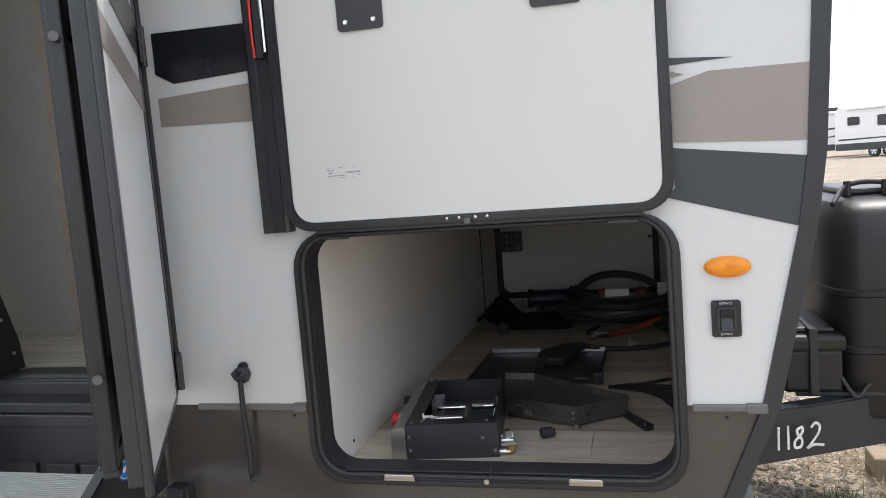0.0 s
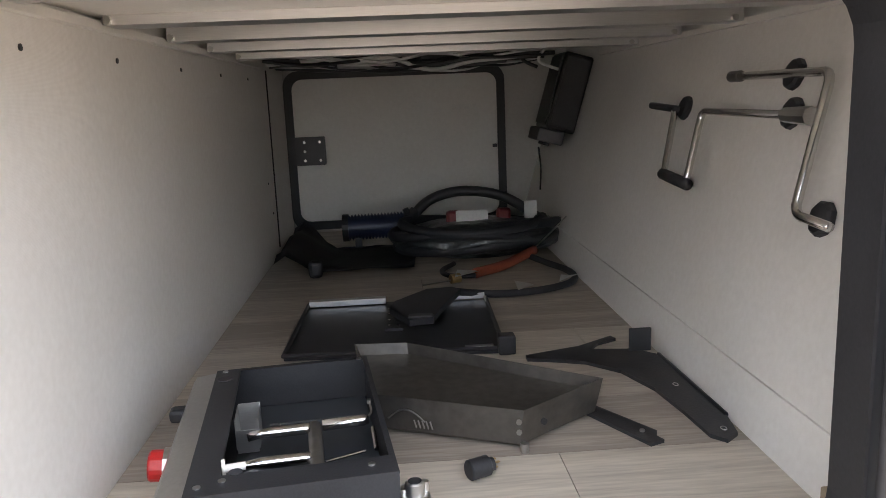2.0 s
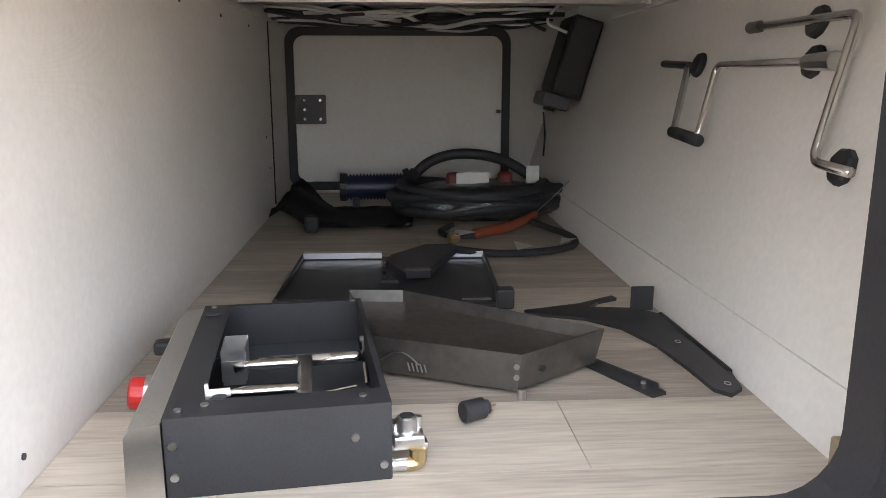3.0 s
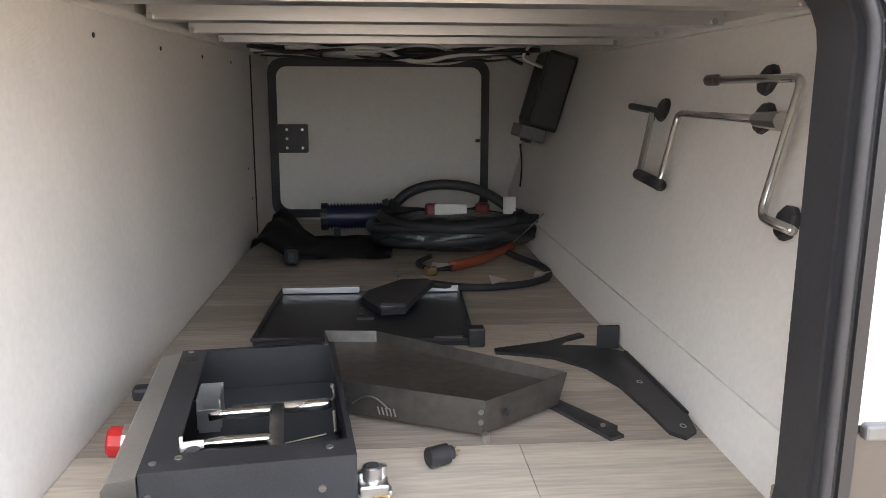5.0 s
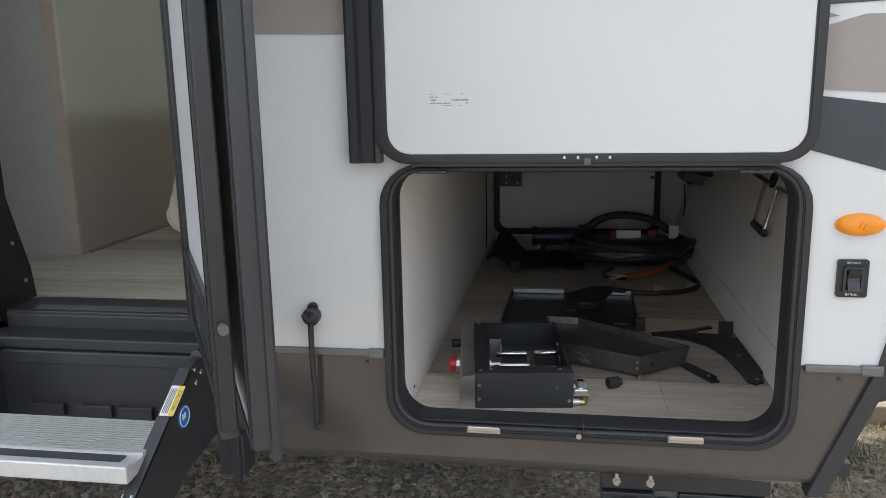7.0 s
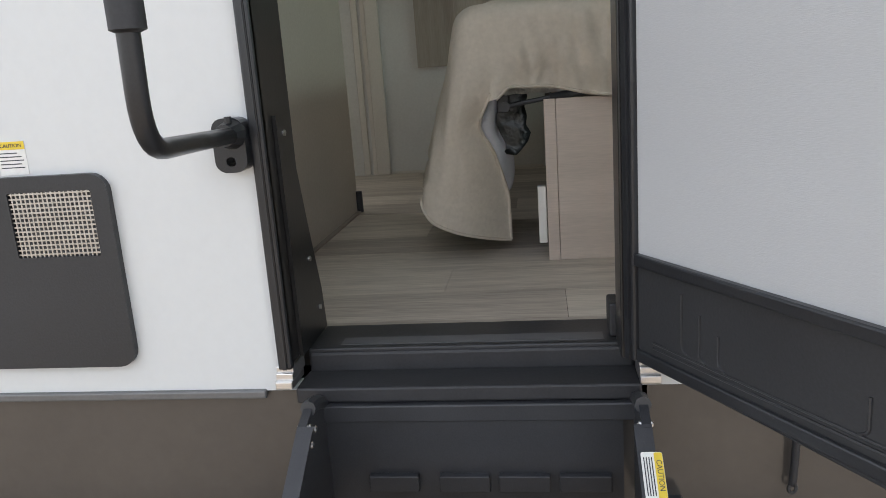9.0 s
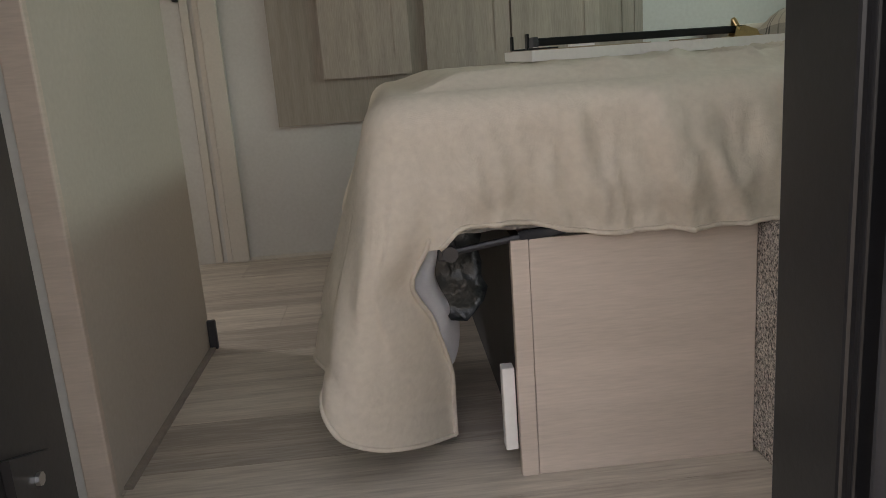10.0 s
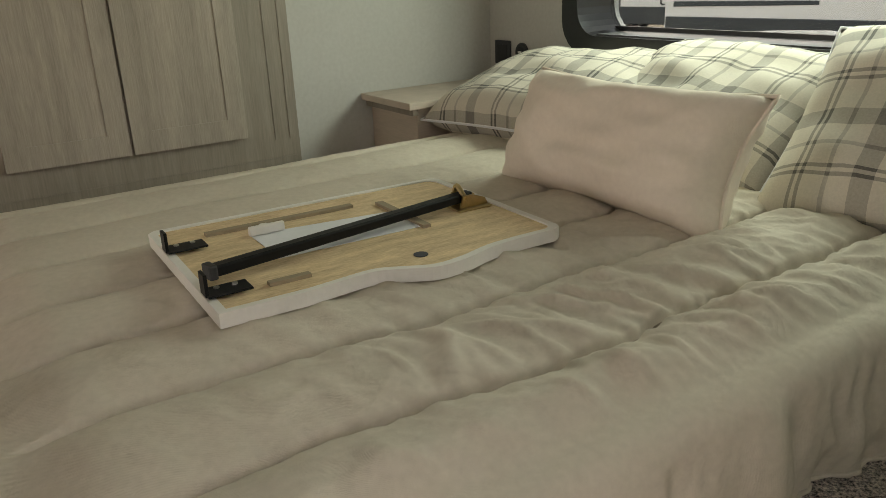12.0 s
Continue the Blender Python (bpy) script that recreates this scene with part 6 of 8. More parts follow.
def edge_line():
    """Points round three sides of the bed: near side, foot, far side; with outward directions."""
    out = []
    r = 0.075
    n = 230
    for i in range(n):
        x = BX1 - (BX1 - BX0 - r) * i / n
        out.append((Vector((x, BY0, 0)), Vector((0, -1, 0)), "near", x))
    for i in range(40):
        a = radians(90 * i / 40)
        out.append((Vector((BX0 + r - r * math.sin(a), BY0 + r - r * math.cos(a), 0)), Vector((-math.sin(a), -math.cos(a), 0)), "corner", i / 40))
    n = 84
    for i in range(n):
        y = BY0 + r + (BY1 - BY0 - 2 * r) * i / n
        out.append((Vector((BX0, y, 0)), Vector((-1, 0, 0)), "foot", y))
    for i in range(14):
        a = radians(90 * i / 14)
        out.append((Vector((BX0 + r - r * math.cos(a), BY1 - r + r * math.sin(a), 0)), Vector((-math.cos(a), math.sin(a), 0)), "corner2", i / 14))
    n = 40
    for i in range(n + 1):
        x = BX0 + r + (BX1 - BX0 - r) * i / n
        out.append((Vector((x, BY1, 0)), Vector((0, 1, 0)), "far", x))
    return out


def smooth01(v):
    v = max(0.0, min(1.0, v))
    return v * v * (3 - 2 * v)


def bedspread():
    b = thing("bedspread", (-0.6, 3.0, BTOP), "beige quilted bedspread draped over the mattress with a hanging corner", "bedspread")
    bm = bmesh.new()
    line = edge_line()
    nrow, full = 60, 0.60

    def drop(kind, q):
        if kind == "near":
            return 0.226 + 0.004 * smooth01((-0.93 - q) / 0.06) - 0.030 * smooth01((-1.14 - q) / 0.18) + 0.026 * smooth01((-1.37 - q) / 0.045) + 0.005 * noise.noise(Vector((q * 14, 3, 0)))
        if kind == "corner":
            return 0.588 - 0.135 * smooth01(q)
        return 0.453 if kind in ("foot", "corner2") else 0.205 + 0.29 * smooth01((-1.375 - q) / 0.04)

    def edge_shift(z):
        """How far the hanging corner's free edge swings towards the foot end at a height."""
        return -0.036 * math.exp(-((z - 1.275) / 0.055) ** 2) + 0.020 * smooth01((1.20 - z) / 0.12)

    rings = []
    s = 0.0
    prev = None
    hem = []
    for p, d, kind, q in line:
        if prev is not None:
            s += (p - prev).length
        prev = p
        depth = drop(kind, q)
        col = []
        tail = {"near": smooth01((-1.33 - q) / 0.085), "far": smooth01((-1.375 - q) / 0.04)}.get(kind, 1.0)
        for j in range(nrow + 1):
            h = min(full * j / nrow, depth)
            v = h / depth
            # rounded shoulder, then hanging folds that grow downwards
            shoulder = 0.055
            if h < shoulder:
                a = h / shoulder * math.pi / 2
                off, z = -0.045 + 0.045 * math.sin(a), BTOP - 0.012 - 0.045 * (1 - math.cos(a))
            else:
                off, z = 0.0, BTOP - 0.057 - (h - shoulder)
            lean_s = s + 0.32 * h
            fold = 0.021 * noise.noise(Vector((lean_s * 9, h * 2.0, 2))) + 0.015 * noise.noise(Vector((lean_s * 22, h * 3.5, 5))) + 0.005 * noise.noise(Vector((s * 45, h * 14, 11)))
            crease = 0.010 * max(0.0, 1 - abs(noise.noise(Vector((lean_s * 11, h * 2.4, 31)))) * 5) * smooth01((h - 0.05) / 0.10)
            pucker = 0.0022 * math.sin(s * 210 + 4 * noise.noise(Vector((s * 20, 0, 3)))) * smooth01((v - 0.72) / 0.28)
            big = 0.022 * math.sin(s * 17 + 1.0) + 0.026 * noise.noise(Vector((s * 7, h * 1.6, 9))) + 0.012 * noise.noise(Vector((s * 16 + h * 3, h * 3, 4)))
            w = smooth01(h / 0.10)
            side = (fold * 1.15 + pucker + crease) * w * (1 - tail) + (fold * 0.5 + big) * tail * smooth01(h / 0.40) * (0.45 if kind == "corner" and q < 0.4 else 1.0)
            u = h / full
            flare = 0.195 * tail * u * (0.85 if kind == "corner" else 1.0 if kind == "corner2" else 0.75)
            if kind == "near":
                flare *= 0.1
            elif kind == "corner":
                flare *= 0.1 + 0.9 * smooth01(q / 0.6)
            tuck = -0.02 * (1 - tail) * smooth01((v - 0.65) / 0.35)
            # sewn seam above the hanging corner's lower band
            band = -0.006 * math.exp(-((depth - h - 0.062 + 0.012 * math.sin(s * 9)) / 0.007) ** 2) * smooth01((tail - 0.8) / 0.2)
            pt = p + d * (off + side + flare + tuck + band)
            if kind == "corner":
                pt.x += edge_shift(z) * (1 - smooth01(q / 0.8))
                pt.y += 0.17 * (1 - smooth01(q)) * smooth01((h - 0.14) / 0.44)
            z -= 0.006 * noise.noise(Vector((s * 6, 1, 1))) * (1 - tail) * v
            col.append(bm.verts.new((pt.x, pt.y, z)))
        rings.append(col)
        hem.append(col[-1].co.copy())
    for k, (a, c) in enumerate(zip(rings, rings[1:])):
        open_edge = line[k][2] == "near" and line[k + 1][2] == "corner"
        for j in range(nrow):
            if not (open_edge and (a[j].co - a[j + 1].co).length < 1e-5):
                bm.faces.new((a[j], c[j], c[j + 1], a[j + 1]))
    edge = [v.co.copy() for v in rings[[k for _, _, k, _ in line].index("corner")]]
    bmesh.ops.remove_doubles(bm, verts=list(bm.verts), dist=0.0002)
    part("skirt", bm, SPREAD, b, smooth=True)
    # top: quilted channels running with the bed's width, softened and wrinkled
    bm = bmesh.new()
    nx, ny = 250, 340
    x0, x1, y0, y1 = BX0 + 0.045, BX1, BY0 + 0.045, BY1 - 0.045
    grid = []
    for i in range(nx + 1):
        row = []
        x = x0 + (x1 - x0) * i / nx
        for j in range(ny + 1):
            y = y0 + (y1 - y0) * j / ny
            wob = 0.022 * noise.noise(Vector((x * 3, y * 2.5, 4))) + 0.007 * noise.noise(Vector((x * 11, y * 3, 4)))
            ph = ((y + wob - 2.27) / 0.187) % 1.0
            dist = min(ph, 1 - ph)
            seam = math.exp(-(dist / 0.030) ** 2)
            puff = math.sin(math.pi * ph) ** 0.6
            near = 0.12 + 0.88 * smooth01((3.0 - y) / 0.5) * smooth01((x + 1.38) / 0.8)
            # pulled creases that run off the stitching
            wx = x + 0.35 * y + 0.03 * noise.noise(Vector((x * 6, y * 6, 0)))
            wr = noise.noise(Vector((wx * 15, y * 4, 8))) + 0.6 * noise.noise(Vector((wx * 31, y * 7, 3)))
            ridge = 1 - abs(noise.noise(Vector((wx * 9, y * 6 - x * 2, 21)))) * 2.2
            sharp = max(0.0, 1 - abs(noise.noise(Vector((wx * 13, y * 7 + x * 3, 41)))) * 6) + 0.6 * max(0.0, 1 - abs(noise.noise(Vector((wx * 24, y * 10, 57)))) * 5)
            pull = 0.0035 * math.sin(x * 150 + 5 * noise.noise(Vector((x * 12, y * 3, 0)))) * math.exp(-(dist / 0.10) ** 2)
            z = BTOP - 0.004 + 0.017 * puff - 0.017 * seam + 0.007 * noise.noise(Vector((x * 2.2, y * 2.6, 1))) + 0.012 * near * wr * (0.35 + 0.65 * puff) + 0.008 * near * max(0.0, ridge) * puff + pull * near + 0.009 * near * sharp * puff + 0.002 * noise.noise(Vector((x * 34, y * 34, 5)))
            e = min(smooth01((x - x0) / 0.11), smooth01((y - y0) / 0.07), smooth01((y1 - y) / 0.07))
            z = (BTOP - 0.012) * (1 - e) + z * e
            row.append(bm.verts.new((x, y, z)))
        grid.append(row)
    for i in range(nx):
        for j in range(ny):
            bm.faces.new((grid[i][j], grid[i + 1][j], grid[i + 1][j + 1], grid[i][j + 1]))
    # rounded plan corners
    r = 0.03
    for i in range(nx + 1):
        for j in range(ny + 1):
            v = grid[i][j].co
            for cy, sgn in ((y0 + r, -1), (y1 - r, 1)):
                if v.x < x0 + r and (v.y - cy) * sgn > 0:
                    dx, dy = v.x - (x0 + r), v.y - cy
                    m = max(abs(dx), abs(dy))
                    l = math.hypot(dx, dy)
                    if l > 1e-6:
                        v.x, v.y = x0 + r + dx * m / l, cy + dy * m / l
    grid = [[v.co.copy() for v in row] for row in grid]
    part("quilt_top", bm, SPREAD, b, smooth=True)
    # thread in each channel between the puffs, coloured dark to paint the groove's shade
    for k in range(1, 8):
        pts = []
        for i in range(14, nx + 1):
            best = None
            for j in range(6, ny - 6):
                g = grid[i][j]
                f = (g.y + 0.022 * noise.noise(Vector((g.x * 3, g.y * 2.5, 4))) + 0.007 * noise.noise(Vector((g.x * 11, g.y * 3, 4))) - 2.27) / 0.187 - k if abs((g.y - 2.27) / 0.187 - k) < 0.25 else 9
                if best is None or abs(f) < best[0]:
                    best = (abs(f), g)
            if best and best[0] < 0.05:
                pts.append((best[1].x, best[1].y, best[1].z + 0.0055))
        if len(pts) > 20:
            part("stitch_shade_line", tube(bmesh.new(), pts, 0.0022, 5), STITCH_SHADE, b, "dark thread line that paints the shade of the quilting groove", smooth=True)
    # stitched hem bead and the white lining that shows at the corner
    for kinds in (("near",), ("corner", "foot", "corner2", "far")):
        part("hem_bead", tube(bmesh.new(), [p for p, (_, _, k, _) in zip(hem, line) if k in kinds], 0.0042, 6), SPREAD, b, smooth=True)
    free = [e for e in edge if e.z < 1.352]
    part("hem_bead", tube(bmesh.new(), free, 0.0042, 6), SPREAD, b, smooth=True)
    # lining that turns in behind the free edge of the hanging corner
    bm2 = bmesh.new()
    prevrow = None
    upper = [e for e in free if e.z > 1.10]
    for i, e in enumerate(upper):
        u = i / (len(upper) - 1)
        wdt = 0.044 * math.sin(math.pi * min(1.0, 0.03 + u * 0.97)) ** 0.7
        row = []
        for j in range(9):
            q = j / 8
            row.append(bm2.verts.new((e.x + wdt * math.sin(q * 1.5), e.y + 0.005 + 0.045 * q * q + 0.006 * math.sin(q * 5 + u * 7), e.z - 0.006 * q)))
        if prevrow:
            for j in range(8):
                bm2.faces.new((prevrow[j], row[j], row[j + 1], prevrow[j + 1]))
        prevrow = row
    bmesh.ops.solidify(bm2, geom=list(bm2.faces), thickness=0.002)
    part("lining", bm2, LINING, b, "white lining turned in at the free edge", smooth=True)
    # torn mattress wrapping that shows under the hem
    bm2 = bmesh.new()
    prevrow = None
    for i in range(40):
        x = -1.40 + 0.20 * i / 39
        row = []
        for j in range(4):
            n = noise.noise(Vector((x * 30, j * 0.9, 2)))
            row.append(bm2.verts.new((x, 2.322 + 0.008 * n + 0.004 * j, 1.370 - 0.009 * j - 0.008 * abs(noise.noise(Vector((x * 22, 5, 0)))))))
        if prevrow:
            for j in range(3):
                bm2.faces.new((prevrow[j], row[j], row[j + 1], prevrow[j + 1]))
        prevrow = row
    bmesh.ops.solidify(bm2, geom=list(bm2.faces), thickness=0.001)
    part("wrapping", bm2, WRAP, b, "crinkled clear plastic wrapping under the hem")
    m = thing("mattress", (-0.6, 3.0, 1.41), "mattress hidden under the bedspread", "mattress")
    part("body", box(bmesh.new(), -1.43, 0.185, 2.34, 3.64, 1.401, 1.53, 0.03, 3), LINING, m)


def pillow(name, w, h, t, material, m, label, sag=1.0):
    """A stuffed pillow: w x h, t thick, with pointed corners and puckered edges."""
    p = thing(name, m.translation, label, "pillow")
    bm = bmesh.new()
    uvl = bm.loops.layers.uv.new("UVMap")
    n = 26
    grids = []
    seed = random.Random(name + label).random() * 50
    for side in (1, -1):
        g = []
        for i in range(n + 1):
            row = []
            for j in range(n + 1):
                u, v = 2 * i / n - 1, 2 * j / n - 1
                x = w / 2 * u * (1 - 0.06 * (1 - v * v) * 0.0 - 0.055 * sag * math.cos(v * math.pi / 2) * abs(u) ** 3)
                y = h / 2 * v * (1 - 0.07 * sag * math.cos(u * math.pi / 2) * abs(v) ** 3)
                f = max(0.0, (1 - u ** 4) * (1 - v ** 4)) ** 0.55
                z = side * t / 2 * f * (1 + 0.12 * noise.noise(Vector((u * 1.6 + seed, v * 1.6, side)))) + 0.012 * sag * f * noise.noise(Vector((u * 4.5 + seed, v * 3.5, side))) + side * 0.006 * (1 - f) * noise.noise(Vector((u * 14, v * 14, seed)))
                row.append((bm.verts.new((x, y, z)) if not (side < 0 and (i in (0, n) or j in (0, n))) else grids[0][i][j], u, v))
            g.append([r[0] for r in row])
        grids.append(g)
        for i in range(n):
            for j in range(n):
                q = (g[i][j], g[i + 1][j], g[i + 1][j + 1], g[i][j + 1])
                f = bm.faces.new(q if side > 0 else q[::-1])
                us = ((i, j), (i + 1, j), (i + 1, j + 1), (i, j + 1))
                for lp, (a, c) in zip(f.loops, us if side > 0 else us[::-1]):
                    lp[uvl].uv = (a / n * w / 0.5, c / n * h / 0.5)
    bm.transform(m)
    part("cushion", bm, material, p, smooth=True)
    edge = [(i, 0) for i in range(n)] + [(n, j) for j in range(n)] + [(i, n) for i in range(n, 0, -1)] + [(0, j) for j in range(n, 0, -1)]
    pts = []
    for i, j in edge:
        u, v = 2 * i / n - 1, 2 * j / n - 1
        pts.append(m @ Vector((w / 2 * u * (1 - 0.055 * sag * math.cos(v * math.pi / 2) * abs(u) ** 3), h / 2 * v * (1 - 0.07 * sag * math.cos(u * math.pi / 2) * abs(v) ** 3), 0)))
    part("seam", tube(bmesh.new(), pts, 0.004, 6, closed=True), material if material is not PLAID else LINING, p, smooth=True)


def lean(x, y, z, yaw, tilt, roll=0):
    """Pose of a pillow that stands on its long edge facing the foot of the bed and leans back by tilt."""
    return Matrix.Translation((x, y, z)) @ pose(0, 0, 0, 0, 0, yaw) @ pose(0, 0, 0, 90 - tilt, 0, 0) @ pose(0, 0, 0, 0, 0, roll)


def pillows():
    pillow("plaid_pillow", 0.66, 0.46, 0.17, PLAID, lean(-0.015, 3.42, 1.665, -88, 74, 4), "cream and grey plaid pillow lying near the wall")
    pillow("plaid_pillow", 0.62, 0.44, 0.16, PLAID, lean(0.045, 2.98, 1.675, -92, 62, -3), "cream and grey plaid pillow behind the cushion")
    pillow("plaid_pillow", 0.60, 0.46, 0.17, PLAID, lean(-0.01, 2.42, 1.70, -84, 46, 2), "cream and grey plaid pillow propped on the head wall")
    pillow("lumbar_cushion", 0.585, 0.262, 0.20, PINK, lean(-0.345, 2.885, 1.664, -91, 26, 0), "soft cream-pink plush lumbar cushion on the bed", 1.9)


def folding_table():
    m = Matrix.Translation((-0.893, 2.940, 1.594)) @ pose(0, 0, 0, 0.5, 0.3, -1.0) @ Matrix.Diagonal((1.01, 1.02, 0.9, 1))
    t = thing("folding_table", m.translation, "upturned plywood table leaf with white edge and folded black leg", "table")

    def p(name, fill, material, parent=t, label="", smooth=False):
        c = bmesh.new()
        fill(c)
        c.transform(m)
        return part(name, c, material, parent, label, smooth)

    hw = 0.275
    wave = [(p.x, p.y) for p in spline([(-0.16, -0.200, 0), (-0.095, -0.192, 0), (-0.05, -0.190, 0), (-0.01, -0.208, 0), (0.03, -0.226, 0), (0.08, -0.222, 0), (0.14, -0.205, 0), (0.20, -0.20, 0)], 4)]
    out = [(-hw, -0.20)] + wave + [(0.26, -0.20), (0.273, -0.194), (0.278, -0.182), (0.278, 0.17), (0.272, 0.182), (0.26, 0.188), (-hw + 0.012, 0.188), (-hw, 0.176)]
    inn = [(x * 0.955, y * 0.945) for x, y in out]
    p("board", lambda c: slab(c, inn, [], -0.010, 0.006, XY), PLY)
    p("white_edge", lambda c: ringslab(c, out, inn, -0.014, 0.009, XY), EDGEWHITE, t, "rounded white edge band")
    # ply ring frame on the underside
    p("white_underside", lambda c: slab(c, [(-0.14, -0.055), (0.10, -0.055), (0.12, 0.045), (-0.14, 0.075)], [], 0.0062, 0.0072, XY), LINING)
    for q in ((-0.20, 0.06, 0.108, 0.122), (0.10, 0.114, -0.065, 0.10), (-0.19, -0.13, -0.15, -0.138)):
        p("brace", lambda c, q=q: box(c, q[0], q[1], q[2], q[3], 0.006, 0.012), WOODBLOCK, t, "dark-edged plywood brace")
    along = Matrix.Translation((0, -0.045, 0)) @ pose(0, 0, 0, 0, 0, 10.5)
    leg = p("leg", lambda c: box(c, -0.25, 0.235, -0.010, 0.010, 0.018, 0.036, 0.003, m=along), GLOSSBLACK, t, "folded black square steel leg")
    p("leg_cap", lambda c: box(c, -0.262, -0.249, -0.0125, 0.0125, 0.015, 0.039, 0.003, m=along), RUBBER, leg)
    p("brass_hinge", lambda c: (box(c, 0.19, 0.258, -0.035, 0.025, 0.006, 0.011, 0.002), prism(c, [(0.20, 0.008), (0.258, 0.008), (0.250, 0.024), (0.225, 0.034), (0.205, 0.034)], -0.024, -0.020, XZ), prism(c, [(0.20, 0.008), (0.258, 0.008), (0.250, 0.024), (0.225, 0.034), (0.205, 0.034)], 0.010, 0.014, XZ), disc(c, (0.215, -0.028, 0.028), (0, 1, 0), 0.006, 0.046, 10), tube(c, rounded([(0.21, -0.018, 0.034), (0.205, -0.005, 0.054), (0.21, 0.01, 0.034)], 0.008), 0.005, 6)), BRASS, t, "bright brass leg hinge")
    for y in (-0.135, 0.068):
        b = p("edge_bracket", lambda c, y=y: (box(c, -hw + 0.002, -hw + 0.062, y - 0.018, y + 0.018, 0.011, 0.0145, 0.001), box(c, -hw + 0.0, -hw + 0.005, y - 0.012, y + 0.012, 0.011, 0.046, 0.001)), GLOSSBLACK, t, "black steel edge bracket")
        for dx in (0.02, 0.045):
            p("screw", lambda c, y=y, dx=dx: disc(c, (-hw + dx, y + 0.008, 0.0145), (0, 0, 1), 0.0042, 0.002, 8), STEEL, b)
    # dark disc on the uncut board paints the shade of a finger hole
    p("finger_hole_shade", lambda c: disc(c, (0.035, -0.165, 0.0062), (0, 0, 1), 0.011, 0.001, 16), INK)
    p("wing_screw", lambda c: (disc(c, (-0.115, 0.075, 0.007), (0, 0, 1), 0.012, 0.014, 12, 0.003), box(c, -0.145, -0.085, 0.06, 0.068, 0.008, 0.026, 0.003)), EDGEWHITE, t, "white plastic turn clip")


def closets():
    c0 = thing("wall_cabinet", (-1.19, FAR, 1.42), "grey-washed oak cabinet front set in the far wall", "cabinet")
    y = FAR - 0.001
    x0, x1, z0, z1 = -1.845, -0.530, 1.415, 2.87
    c = bmesh.new()
    slab(c, [(x0, z0), (x1, z0), (x1, z1), (x0, z1)], [], y - 0.020, y, XZ)
    part("face_frame", c, OAKD, c0)
    c = bmesh.new()
    for xx in (x0 + 0.085, x1 - 0.075):
        box(c, xx, xx + 0.004, y - 0.0225, y - 0.019, z0 + 0.13, z1)
        box(c, xx + 0.045, xx + 0.049, y - 0.0225, y - 0.019, z0 + 0.13, z1)
    box(c, x0 + 0.01, x1 - 0.01, y - 0.022, y - 0.0195, z0 + 0.075, z0 + 0.078)
    part("bead", c, OAKD, c0)
    for xa, xb in ((-1.668, -1.362), (-1.305, -1.010), (-1.002, -0.692)):
        door = part("cabinet_door", slab(bmesh.new(), [(xa, 1.567), (xb, 1.567), (xb, 2.8), (xa, 2.8)], [[(xa + 0.052, 1.625), (xb - 0.052, 1.625), (xb - 0.052, 2.74), (xa + 0.052, 2.74)]], y - 0.040, y - 0.0205), OAKV, c0, "pale grey-washed oak shaker door")
        part("door_panel", box(bmesh.new(), xa + 0.050, xb - 0.050, y - 0.0365, y - 0.0215, 1.622, 2.742), OAKV, door)
    n = thing("nightstand", (-0.06, 3.9, 1.40), "pale oak nightstand shelf beside the pillows", "nightstand")
    part("top", box(bmesh.new(), -0.305, 0.199, 3.725, FAR - 0.002, 1.625, 1.645, 0.002), OAK, n)
    part("body", box(bmesh.new(), -0.27, 0.198, 3.745, FAR - 0.003, 1.401, 1.6245), OAK, n)
    # solid strip in darker oak paints the shade under the top
    part("painted_shadow_strip", box(bmesh.new(), -0.290, -0.271, 3.735, FAR - 0.004, 1.606, 1.6245), OAKD, n)


def front_window():
    w = thing("window_front", (0.2, 2.94, 1.785), "wide front window with deep black rounded frame", "window", kind="structure")
    c = ringslab(bmesh.new(), rrect(2.235, 3.645, 1.745, 2.345, 0.10), rrect(2.30, 3.58, 1.80, 2.29, 0.075), 0.186, 0.205, YZ)
    part("window_frame", c, REVEAL, w, "black rounded inner frame")
    c = ringslab(bmesh.new(), rrect(2.275, 3.605, 1.78, 2.31, 0.085), rrect(2.30, 3.58, 1.80, 2.29, 0.075), 0.2045, 0.334, YZ)
    part("reveal", c, REVEAL, w)
    part("sill", box(bmesh.new(), 0.206, 0.331, 2.36, 3.52, 1.801, 1.804), GREYCAP, w, "grey inner sill")
    g = part("pane", box(bmesh.new(), 0.318, 0.322, 2.29, 3.59, 1.79, 2.30), GLASS, w)
    g.visible_shadow = False
    c = box(bmesh.new(), 0.312, 0.328, 2.30, 3.58, 1.806, 1.818)
    part("glazing_bead", c, RUBBER, w)


def wall_outlets():
    o = thing("wall_outlet", (0.2, 3.95, 1.70), "black power outlet plate on the head wall", "outlet")
    part("plate", prism(bmesh.new(), rrect(3.905, 3.985, 1.692, 1.768, 0.004, 2), 0.193, 0.1995, YZ), BLACKSTEEL, o)
    part("socket", prism(bmesh.new(), rrect(3.92, 3.97, 1.705, 1.755, 0.003, 2), 0.191, 0.1935, YZ), RUBBER, o)
    k = thing("round_socket", (0.2, 3.85, 1.72), "small round black socket on the head wall", "socket")
    part("rim", disc(bmesh.new(), (0.1995, 3.846, 1.735), (-1, 0, 0), 0.030, 0.010, 20, 0.004), BLACKSTEEL, k)
    part("dial", disc(bmesh.new(), (0.190, 3.846, 1.735), (-1, 0, 0), 0.018, 0.003, 16), RUBBER, k)
    part("pointer", box(bmesh.new(), 0.1855, 0.1875, 3.838, 3.854, 1.733, 1.739), PAPER, k)


